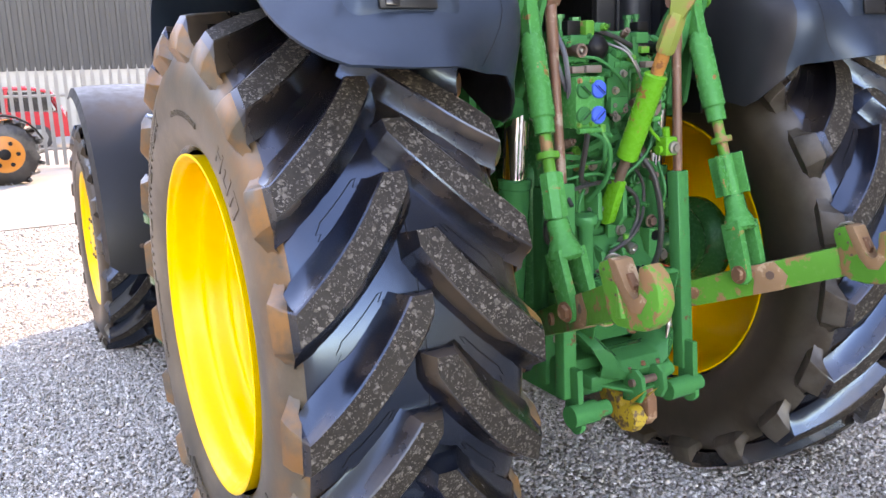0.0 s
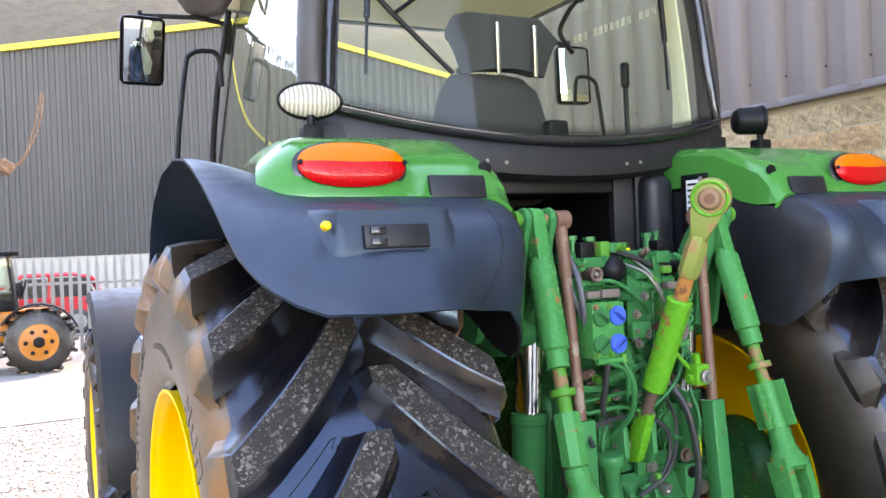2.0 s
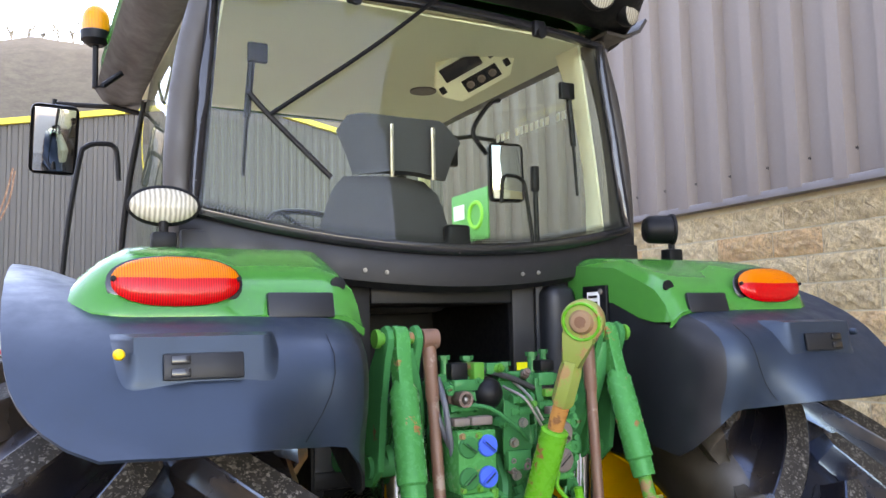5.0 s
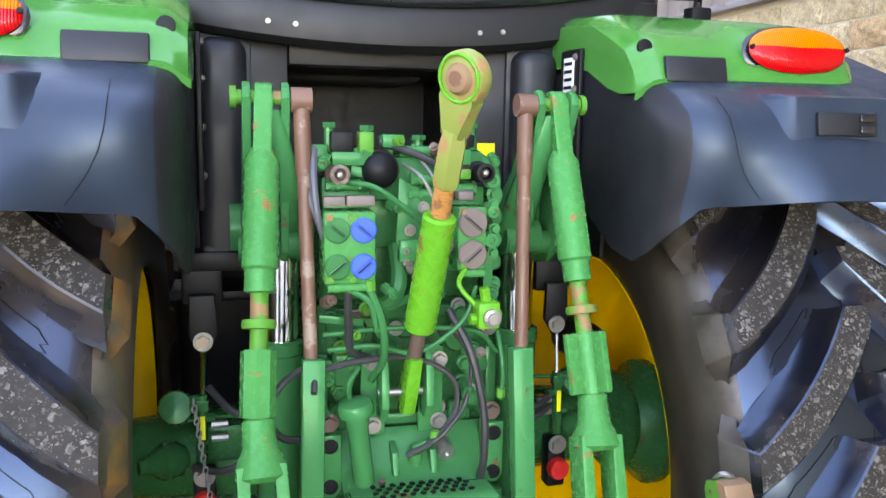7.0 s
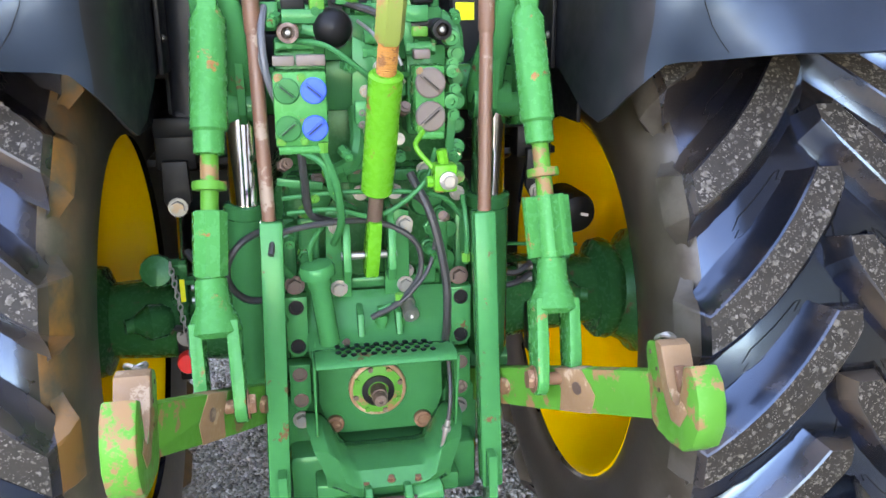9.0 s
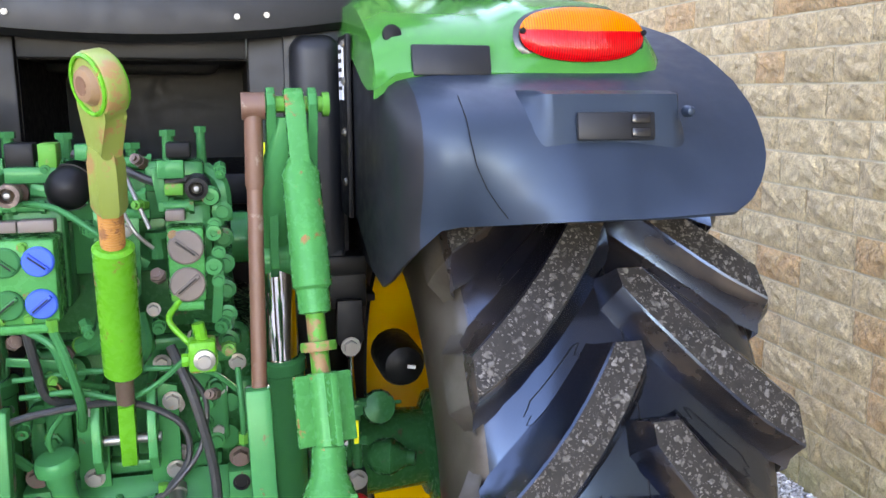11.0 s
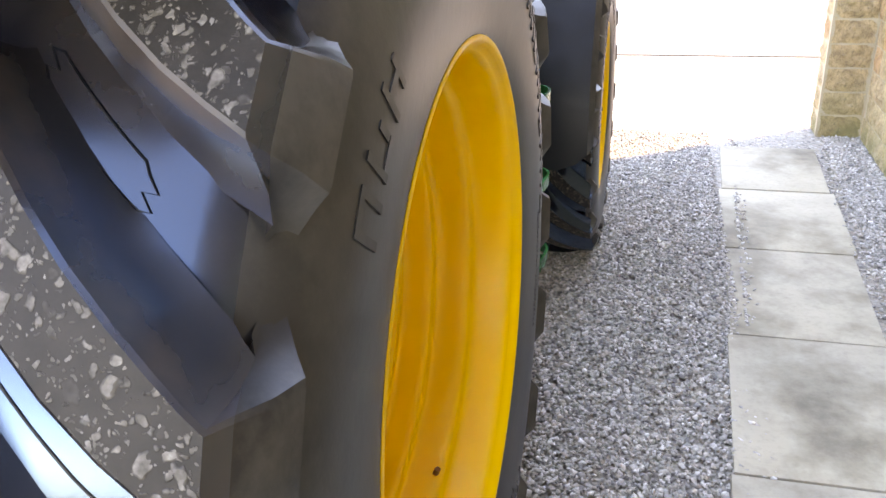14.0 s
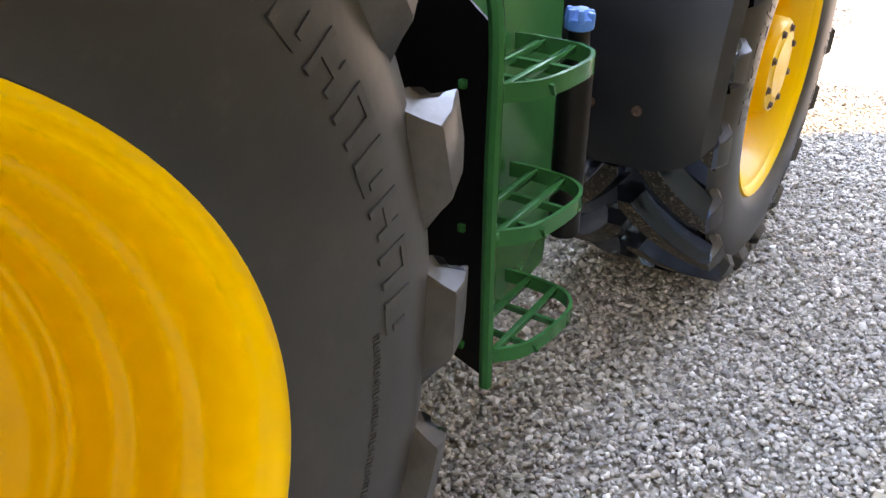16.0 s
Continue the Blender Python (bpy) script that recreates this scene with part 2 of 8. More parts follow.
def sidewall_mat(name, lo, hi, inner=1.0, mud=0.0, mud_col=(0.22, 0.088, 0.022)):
    """Sidewall rubber; the side towards the tractor can take a browner tone of its own."""
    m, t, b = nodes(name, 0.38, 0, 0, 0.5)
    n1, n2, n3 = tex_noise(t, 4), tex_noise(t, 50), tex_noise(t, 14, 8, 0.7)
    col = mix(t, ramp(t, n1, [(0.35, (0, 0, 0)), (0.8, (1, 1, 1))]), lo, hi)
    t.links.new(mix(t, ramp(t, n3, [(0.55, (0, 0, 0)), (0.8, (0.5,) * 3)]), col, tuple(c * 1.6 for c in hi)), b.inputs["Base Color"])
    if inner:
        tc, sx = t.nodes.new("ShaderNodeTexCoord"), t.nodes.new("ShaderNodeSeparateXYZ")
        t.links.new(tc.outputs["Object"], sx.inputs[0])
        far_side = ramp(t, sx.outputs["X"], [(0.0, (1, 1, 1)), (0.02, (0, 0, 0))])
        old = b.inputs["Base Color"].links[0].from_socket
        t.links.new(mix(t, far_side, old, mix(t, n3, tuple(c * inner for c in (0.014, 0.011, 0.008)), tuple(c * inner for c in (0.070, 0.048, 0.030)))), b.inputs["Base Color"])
    if mud:
        # rust-brown mud dried on the outer band of the sidewall
        tc, sc, ln = t.nodes.new("ShaderNodeTexCoord"), t.nodes.new("ShaderNodeMapping"), t.nodes.new("ShaderNodeVectorMath")
        sc.inputs["Scale"].default_value = (0, 1, 1)
        ln.operation = "LENGTH"
        t.links.new(tc.outputs["Object"], sc.inputs["Vector"])
        t.links.new(sc.outputs[0], ln.inputs[0])
        band = ramp(t, ln.outputs["Value"], [(0.70, (0, 0, 0)), (0.84, (1, 1, 1))])
        patch = ramp(t, tex_noise(t, 6, 6, 0.65), [(0.42, (0, 0, 0)), (0.58, (mud,) * 3)])
        old = b.inputs["Base Color"].links[0].from_socket
        t.links.new(mix(t, mix(t, 1.0, band, patch, "MULTIPLY"), old, mud_col), b.inputs["Base Color"])
    bump(t, b, n2, 0.12, 0.003)
    return m


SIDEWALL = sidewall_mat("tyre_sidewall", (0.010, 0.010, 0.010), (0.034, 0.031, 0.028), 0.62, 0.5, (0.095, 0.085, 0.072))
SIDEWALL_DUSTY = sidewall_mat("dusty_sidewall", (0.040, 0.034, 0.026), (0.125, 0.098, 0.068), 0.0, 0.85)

# lug tops: worn grey rubber with embedded pale grit
LUG_TOP, _t, _b = nodes("worn_lug_rubber", 0.6, 0, 0, 0.18)
_tc = _t.nodes.new("ShaderNodeTexCoord")
_wn = _t.nodes.new("ShaderNodeTexNoise")
_wn.inputs["Scale"].default_value = 55.0
_t.links.new(_tc.outputs["Object"], _wn.inputs["Vector"])
_wv = mix(_t, 0.022, _tc.outputs["Object"], _wn.outputs["Color"], "ADD")
_masks = []
for _scale, _edge, _patch, _cut in ((58.0, 0.46, 18, 0.66), (110.0, 0.46, 30, 0.58), (230.0, 0.46, 30, 0.62)):
    _v = _t.nodes.new("ShaderNodeTexVoronoi")
    _v.inputs["Scale"].default_value = _scale
    _t.links.new(_wv, _v.inputs["Vector"])
    _grit = ramp(_t, _v.outputs["Distance"], [(_edge - 0.12, (1, 1, 1)), (_edge, (0, 0, 0))])
    _some = ramp(_t, _v.outputs["Color"], [(_cut, (0, 0, 0)), (_cut + 0.08, (1, 1, 1))])
    _masks.append(mix(_t, 1.0, _grit, _some, "MULTIPLY"))
_base = mix(_t, tex_noise(_t, 26, 6, 0.7), (0.006, 0.0052, 0.0046), (0.038, 0.0315, 0.026))
_msk = mix(_t, 1.0, mix(_t, 1.0, _masks[0], _masks[1], "LIGHTEN"), _masks[2], "LIGHTEN")
_tone = ramp(_t, tex_noise(_t, 70, 3), [(0.3, (0.035, 0.030, 0.025)), (0.45, (0.085, 0.074, 0.063)), (0.58, (0.13, 0.115, 0.10)), (0.74, (0.22, 0.20, 0.175))])
_t.links.new(mix(_t, _msk, _base, _tone), _b.inputs["Base Color"])
bump(_t, _b, _msk, 0.5, 0.004)


def ground_mat(name, stops, scale, rough, bump_d, sandy):
    m, t, b = nodes(name, rough)
    tc = t.nodes.new("ShaderNodeTexCoord")
    v = t.nodes.new("ShaderNodeTexVoronoi")
    v.inputs["Scale"].default_value = scale
    t.links.new(tc.outputs["Object"], v.inputs["Vector"])
    col = ramp(t, v.outputs["Color"], stops)
    col = mix(t, ramp(t, tex_noise(t, 0.7), [(0.4, (0, 0, 0)), (0.75, (sandy,) * 3)]), col, (0.36, 0.31, 0.25))
    t.links.new(col, b.inputs["Base Color"])
    bump(t, b, v.outputs["Distance"], 1.0, bump_d)
    return m


GRAVEL_STOPS = [(0.0, (0.11, 0.10, 0.09)), (0.22, (0.29, 0.265, 0.23)), (0.5, (0.46, 0.43, 0.375)), (0.72, (0.38, 0.31, 0.24)), (1.0, (0.80, 0.77, 0.70))]
# sheet below the chips is darkened: the shade of their gaps, as colour
GRAVEL = ground_mat("gravel_ground", [(p, tuple(0.8 * v for v in c)) for p, c in GRAVEL_STOPS], 55.0, 0.85, 0.012, 0.2)

STONE_CHIP, _t, _b = nodes("gravel_stone", 0.8)
_gi = _t.nodes.new("ShaderNodeNewGeometry")
_c = ramp(_t, _gi.outputs["Random Per Island"], GRAVEL_STOPS)
_c2 = mix(_t, 0.3, _c, tex_noise(_t, 60))
_t.links.new(_c2, _b.inputs["Base Color"])

CONCRETE, _t, _b = nodes("pale_concrete", 0.85)
_a, _f = tex_noise(_t, 1.3, 8, 0.65), tex_noise(_t, 45, 4)
_oi = _t.nodes.new("ShaderNodeObjectInfo")
_c = ramp(_t, _a, [(0.34, (0.13, 0.105, 0.07)), (0.43, (0.28, 0.24, 0.17)), (0.52, (0.43, 0.38, 0.285)), (0.7, (0.53, 0.475, 0.365))])
_c = mix(_t, 0.22, _c, ramp(_t, _oi.outputs["Random"], [(0, (0.26, 0.23, 0.18)), (1, (0.50, 0.455, 0.37))]))
_t.links.new(mix(_t, ramp(_t, _f, [(0.5, (0, 0, 0)), (0.8, (0.3,) * 3)]), _c, (0.18, 0.16, 0.13)), _b.inputs["Base Color"])
bump(_t, _b, _f, 0.25, 0.004)

YARD, _t, _b = nodes("yard_concrete", 0.9)
_a, _f = tex_noise(_t, 0.5, 8, 0.6), tex_noise(_t, 30, 4)
_t.links.new(mix(_t, _f, ramp(_t, _a, [(0.3, (0.15, 0.14, 0.125)), (0.7, (0.23, 0.22, 0.20)),]), (0.23, 0.22, 0.20)), _b.inputs["Base Color"])
bump(_t, _b, _f, 0.2, 0.004)


def stone_mat(name, stops):
    m, t, b = nodes(name, 0.88)
    oi = t.nodes.new("ShaderNodeObjectInfo")
    gi = t.nodes.new("ShaderNodeNewGeometry")
    base = ramp(t, oi.outputs["Random"], stops)
    big, fine = tex_noise(t, 9, 6, 0.65), tex_noise(t, 50, 6, 0.7)
    col = mix(t, ramp(t, big, [(0.35, (0, 0, 0)), (0.75, (0.7,) * 3)]), base, (0.46, 0.32, 0.16))
    # dark speckle in the colour stands for shade in the rough relief
    col = mix(t, ramp(t, fine, [(0.46, (0, 0, 0)), (0.66, (0.75,) * 3)]), col, (0.17, 0.135, 0.095))
    crevice_shade = ramp(t, tex_noise(t, 24, 9, 0.78), [(0.36, (0.42,) * 3), (0.54, (1, 1, 1))])
    col = mix(t, 1.0, col, crevice_shade, "MULTIPLY")
    # green algae along the damp foot of the wall
    ge, sp = t.nodes.new("ShaderNodeNewGeometry"), t.nodes.new("ShaderNodeSeparateXYZ")
    t.links.new(ge.outputs["Position"], sp.inputs[0])
    foot = mix(t, 1.0, ramp(t, sp.outputs["Z"], [(0.05, (1, 1, 1)), (0.42, (0, 0, 0))]), ramp(t, tex_noise(t, 3, 6, 0.7, "Object"), [(0.35, (0.15,) * 3), (0.65, (0.75,) * 3)]), "MULTIPLY")
    t.links.new(mix(t, foot, col, (0.16, 0.17, 0.07)), b.inputs["Base Color"])
    h = mix(t, 0.4, big, fine)
    bump(t, b, h, 1.0, 0.05)
    return m


STONE = stone_mat("sandstone", [(0, (0.505, 0.344, 0.189)), (0.3, (0.678, 0.490, 0.286)), (0.6, (0.591, 0.416, 0.237)), (0.8, (0.721, 0.535, 0.323)), (0.9, (0.591, 0.311, 0.140)), (1, (0.649, 0.370, 0.183))])
MORTAR, _t, _b = nodes("mortar", 0.92)
_f, _h = tex_noise(_t, 40), tex_noise(_t, 1.5)
_t.links.new(mix(_t, _f, (0.36, 0.295, 0.20), (0.49, 0.415, 0.30)), _b.inputs["Base Color"])
bump(_t, _b, _f, 0.4, 0.006)


def sheet_mat(name, a, c, rough=0.4):
    m, t, b = nodes(name, rough, 0.0, 0.0, 0.2)
    n = tex_noise(t, 1.2, 6, 0.6, stretch=(1, 1, 0.25))
    f = tex_noise(t, 50)
    t.links.new(mix(t, ramp(t, f, [(0.5, (0, 0, 0)), (0.9, (0.06,) * 3)]), mix(t, n, a, c), (0.35, 0.32, 0.30)), b.inputs["Base Color"])
    return m


CLAD = sheet_mat("grey_cladding", (0.130, 0.098, 0.086), (0.172, 0.134, 0.116))
CLAD_DARK = sheet_mat("dark_grey_cladding", (0.040, 0.038, 0.036), (0.060, 0.057, 0.054))
TRIM = sheet_mat("cladding_trim", (0.12, 0.105, 0.105), (0.16, 0.14, 0.14))
YELLOW_TRIM = paint("yellow_trim", (0.46, 0.37, 0.035), rough=0.6, coat=0.0, vary=0.2)
GALV = paint("galvanised_steel", (0.24, 0.23, 0.21), rough=0.55, coat=0.0, vary=0.2, metal=0.3)
BLOCKWORK = paint("pale_blockwork", (0.30, 0.28, 0.245), rough=0.9, coat=0.0, vary=0.25, scale=6)
CAR_RED = paint("red_car_paint", (0.45, 0.012, 0.02), rough=0.2, coat=0.7, vary=0.05, dust=0.02)
LOADER_YELLOW = paint("loader_paint", (0.50, 0.14, 0.008), rough=0.4, coat=0.1, vary=0.15)
HILL, _t, _b = nodes("wooded_hill", 1.0)
_t.links.new(mix(_t, ramp(_t, tex_noise(_t, 0.35, 10, 0.85), [(0.35, (0, 0, 0)), (0.65, (1, 1, 1))]), mix(_t, tex_noise(_t, 0.05, 4), (0.012, 0.013, 0.011), (0.020, 0.021, 0.016)), mix(_t, tex_noise(_t, 0.03, 3), (0.044, 0.043, 0.036), (0.062, 0.064, 0.042))), _b.inputs["Base Color"])
TWIG = paint("bare_twigs", (0.17, 0.155, 0.14), rough=1.0, coat=0.0)


# ---- mesh helpers ----
def part(name, bm, material, parent=None, label="", sharp=35.0):
    """Link a bmesh as one mesh object under a thing or a part."""
    me = bpy.data.meshes.new(name)
    bmesh.ops.recalc_face_normals(bm, faces=bm.faces[:])
    bm.to_mesh(me)
    bm.free()
    for m in material if isinstance(material, (list, tuple)) else [material]:
        me.materials.append(m)
    me.shade_smooth()
    me.set_sharp_from_angle(angle=radians(sharp))
    ob = new(name, me)
    ob.parent = parent
    if label:
        ob["label"] = label
    return ob


def thing(name, label, category, group="", kind="", at=(0, 0, 0)):
    ob = new(name)
    ob.location = at
    return tagged(ob, label, category, group, kind)


def box(bm, c, size, rot=None, bevel=0.0, seg=2):
    m = Matrix.Translation(c) @ (rot.to_4x4() if rot else Matrix()) @ Matrix.Diagonal((*size, 1))
    r = bmesh.ops.create_cube(bm, size=1.0, matrix=m)
    if bevel:
        edges = list({e for v in r["verts"] for e in v.link_edges})
        bmesh.ops.bevel(bm, geom=edges, offset=bevel, segments=seg, affect="EDGES", profile=0.5)
    return bm


def rod(bm, a, b, r0, r1=None, seg=16):
    """A solid round bar from a to b."""
    a, b = Vector(a), Vector(b)
    d = b - a
    m = Matrix.Translation((a + b) / 2) @ d.to_track_quat("Z", "Y").to_matrix().to_4x4()
    bmesh.ops.create_cone(bm, cap_ends=True, segments=seg, radius1=r0, radius2=r0 if r1 is None else r1, depth=d.length, matrix=m)
    return bm


def spin(bm, a, b, profile, seg=20, cap=True):
    """Revolve (distance along a-b in metres, radius) about the line from a towards b."""
    a, b = Vector(a), Vector(b)
    q = (b - a).to_track_quat("Z", "Y").to_matrix()
    rings = []
    for d, r in profile:
        rings.append([bm.verts.new(a + q @ Vector((r * math.cos(k * math.tau / seg), r * math.sin(k * math.tau / seg), d))) for k in range(seg)])
    for p, n in zip(rings, rings[1:]):
        for k in range(seg):
            bm.faces.new((p[k], p[(k + 1) % seg], n[(k + 1) % seg], n[k]))
    if cap:
        bm.faces.new(rings[0][::-1])
        bm.faces.new(rings[-1])
    return bm


def curve_points(pts, n=6):
    """A smooth line through a few points."""
    p = [Vector(v) for v in pts]
    p = [2 * p[0] - p[1]] + p + [2 * p[-1] - p[-2]]
    out = []
    for i in range(1, len(p) - 2):
        for k in range(n):
            t = k / n
            out.append(0.5 * (2 * p[i] + (p[i + 1] - p[i - 1]) * t + (2 * p[i - 1] - 5 * p[i] + 4 * p[i + 1] - p[i + 2]) * t * t + (3 * p[i] - p[i - 1] - 3 * p[i + 1] + p[i + 2]) * t**3))
    return out + [p[-2]]


def tube(bm, pts, r, seg=8, n=6, smooth=True, closed=False):
    line = curve_points(pts, n) if smooth else [Vector(v) for v in pts]
    rings, up = [], None
    for i, p in enumerate(line):
        if closed:
            d = line[(i + 1) % len(line)] - line[i - 1]
        else:
            d = line[min(i + 1, len(line) - 1)] - line[max(i - 1, 0)]
        d.normalize()
        if up is None:
            up = d.orthogonal().normalized()
        up = (up - d * up.dot(d)).normalized()
        side = d.cross(up)
        rings.append([bm.verts.new(p + r * (math.cos(k * math.tau / seg) * up + math.sin(k * math.tau / seg) * side)) for k in range(seg)])
    for p, q in list(zip(rings, rings[1:])) + ([(rings[-1], rings[0])] if closed else []):
        for k in range(seg):
            bm.faces.new((p[k], p[(k + 1) % seg], q[(k + 1) % seg], q[k]))
    if not closed:
        bm.faces.new(rings[0][::-1])
        bm.faces.new(rings[-1])
    return bm


def plate(bm, outline, thick, m, bevel=0.0):
    """A flat plate: outline in the local x-y plane of m, thickness along its z."""
    lo = [bm.verts.new(m @ Vector((x, y, -thick / 2))) for x, y in outline]
    hi = [bm.verts.new(m @ Vector((x, y, thick / 2))) for x, y in outline]
    faces = [bm.faces.new(lo[::-1]), bm.faces.new(hi)]
    n = len(outline)
    for k in range(n):
        faces.append(bm.faces.new((lo[k], lo[(k + 1) % n], hi[(k + 1) % n], hi[k])))
    if bevel:
        edges = list({e for f in faces[:2] for e in f.edges})
        bmesh.ops.bevel(bm, geom=edges, offset=bevel, segments=2, affect="EDGES", profile=0.5)
    return bm


def frame_of(origin, xdir, ydir):
    """A placement whose local x and y run along the directions given."""
    x = Vector(xdir).normalized()
    z = x.cross(Vector(ydir)).normalized()
    y = z.cross(x)
    return Matrix.Translation(origin) @ Matrix((x, y, z)).transposed().to_4x4()


def arc(cx, cy, r, a0, a1, n):
    return [(cx + r * math.cos(radians(a0 + (a1 - a0) * k / n)), cy + r * math.sin(radians(a0 + (a1 - a0) * k / n))) for k in range(n + 1)]


def sheet(bm, grid, thick=0.0, closed=False):
    """A surface through a grid of points, thickened inwards."""
    rows = [[bm.verts.new(p) for p in row] for row in grid]
    faces = []
    for a, b in zip(rows, rows[1:]):
        for k in range(len(a) - 1):
            faces.append(bm.faces.new((a[k], a[k + 1], b[k + 1], b[k])))
    if thick:
        bmesh.ops.recalc_face_normals(bm, faces=faces)
        bmesh.ops.solidify(bm, geom=faces, thickness=thick)
    return bm


def bolt_head(bm, p, d, r=0.012, h=0.009, washer=True):
    p, d = Vector(p), Vector(d).normalized()
    if washer:
        rod(bm, p, p + d * 0.003, r * 1.35, seg=14)
    rod(bm, p, p + d * (h + 0.003), r, r * 0.94, seg=6)
    return bm


BM = bmesh.new

# ---- ground, paths, wall ----
bm = BM()
rows = []
xs = [-400, -120, -40, -16, -8, -4, -2, 0, 2, 4, 8, 16, 40, 120, 400]
ys = [-400, -120, -40, -16, -8, -4, -2, 0, 2, 4, 7.67, 16, 40, 60, 120, 400]


def yard_z(y):
    """The yard falls gently away beyond the gravel."""
    return -0.012 - 0.004 * max(0.0, min(y, 60.0) - 7.67)


sheet(bm, [[(x, y, yard_z(y) - (0.01 if y > 8 else 0)) for x in xs] for y in ys])
ground = part("ground", bm, GRAVEL)
tagged(ground, "grey and white angular gravel yard surface", "gravel ground", kind="structure")
bm = BM()
sheet(bm, [[(x, y, yard_z(y) + 0.006) for x in (-60, -20, -6, 0, 6, 20, 60)] for y in (7.72, 12, 20, 40, 60, 95)], 0.008)
tagged(part("road", bm, YARD), "pale sunlit concrete yard beyond the gravel", "concrete yard", kind="structure")


def scatter(n, region, seed, r0, r1):
    """Angular chips as one point set: region(u, v) gives x and y, heights follow a slightly uneven bed."""
    g = np.random.default_rng(seed)
    x, y = region(g.random(n), g.random(n))
    size = g.uniform(r0, r1, n) * (1 + 0.5 * (g.random(n) > 0.93))
    octa = np.array([(1, 0, 0), (0, 1, 0), (-1, 0, 0), (0, -1, 0), (0, 0, 1), (0, 0, -1)], float)
    v = octa[None] * g.uniform(0.6, 1.25, (n, 6, 1)) + g.uniform(-0.3, 0.3, (n, 6, 3))
    v *= size[:, None, None] * g.uniform(0.65, 1.25, (n, 1, 3))
    q = g.normal(size=(n, 4))
    q /= np.linalg.norm(q, axis=1, keepdims=True)
    w, a, b, c = q.T
    rot = np.stack([1 - 2 * (b * b + c * c), 2 * (a * b - w * c), 2 * (a * c + w * b), 2 * (a * b + w * c), 1 - 2 * (a * a + c * c), 2 * (b * c - w * a), 2 * (a * c - w * b), 2 * (b * c + w * a), 1 - 2 * (a * a + b * b)], 1).reshape(n, 3, 3)
    v = np.einsum("nij,nkj->nki", rot, v)
    v[..., 2] *= 0.75
    bed = 0.006 * np.sin(x * 2.1 + 0.5) * np.sin(y * 1.7) + 0.004 * np.sin(x * 7.3) * np.cos(y * 6.1)
    v += np.stack([x, y, bed + g.uniform(-0.005, 0.006, n)], 1)[:, None]
    f = np.array([(0, 1, 4), (1, 2, 4), (2, 3, 4), (3, 0, 4), (1, 0, 5), (2, 1, 5), (3, 2, 5), (0, 3, 5)])
    faces = (f[None] + 6 * np.arange(n)[:, None, None]).reshape(-1, 3)
    return v.reshape(-1, 3), faces


def chips(name, label, n, region, seed, r0=0.008, r1=0.015):
    v, f = scatter(n, region, seed, r0, r1)
    me = bpy.data.meshes.new(name)
    me.vertices.add(len(v))
    me.vertices.foreach_set("co", v.astype(np.float32).ravel())
    me.loops.add(len(f) * 3)
    me.loops.foreach_set("vertex_index", f.astype(np.int32).ravel())
    me.polygons.add(len(f))
    me.polygons.foreach_set("loop_start", np.arange(0, len(f) * 3, 3, dtype=np.int32))
    me.update()
    me.materials.append(STONE_CHIP)
    return tagged(new(name, me), label, "gravel", kind="stuff")


chips("gravel", "loose grey and white stone chippings", 190000, lambda u, v: (-2.6 + 4.5 * u, -1.6 + 6.3 * v), 3, 0.0065, 0.0125)
chips("gravel", "grey chippings along the foot of the wall", 14000, lambda u, v: (2.43 + 0.045 * (v * 5 - 0.2) + 0.34 * u, -0.2 + 5.0 * v), 5, 0.007, 0.0125)
chips("gravel", "grey chippings beside the tractor", 24000, lambda u, v: (-5.2 + 2.7 * u, -2.2 + 6.5 * v), 9, 0.009, 0.017)
chips("gravel", "sunlit pale stone chippings", 16000, lambda u, v: (-6 + 7 * u, 3.0 + 4.66 * v), 7, 0.012, 0.02)

chips("gravel", "stray chippings spilled over the edges of the path", 1500, lambda u, v: (np.where(v > 0.5, 2.33 + 0.048 * (v * 12 - 6) - 0.07 * u * u, 1.79 + 0.0415 * (v * 12) + 0.05 * u * u * u), np.where(v > 0.5, v * 12 - 6 - 1.6, v * 12 - 1.4)), 12, 0.008, 0.0125)

# concrete path of slabs
path = thing("pavement", "narrow path of pale worn concrete slabs beside the wall", "path", kind="structure")
for k in range(-4, 4):
    y0 = 0.88 + 0.87 * k
    bm = BM()
    a, b = 1.773 + 0.0415 * y0, 2.344 + 0.048 * y0
    c, d = 1.773 + 0.0415 * (y0 + 0.866), 2.344 + 0.048 * (y0 + 0.866)
    j = 0.012 * math.sin(k * 2.3)
    plate(bm, [(a + j, y0 + 0.004), (b - j, y0 + 0.004), (d - j, y0 + 0.862), (c + j, y0 + 0.862)], 0.06, Matrix.Translation((0, 0, -0.022 + 0.003 * math.sin(k * 5.1))), 0.006)
    part("slab", bm, CONCRETE, path)

# stone wall along the building
WALL_X, WALL_SLOPE = 2.745, 0.030


def wall_at(y):
    return WALL_X + WALL_SLOPE * y


bm = BM()
plate(bm, [(wall_at(-9) + 0.005, -9), (wall_at(5.1) + 0.005, 5.1), (wall_at(5.1) + 0.32, 5.1), (wall_at(-9) + 0.32, -9)], 2.575, Matrix.Translation((0, 0, 1.2875)))
wall = part("wall_east", bm, MORTAR)
tagged(wall, "wall of split-faced buff sandstone blocks in level courses", "stone wall", kind="structure")
rng = random.Random(11)
COURSE = 0.159


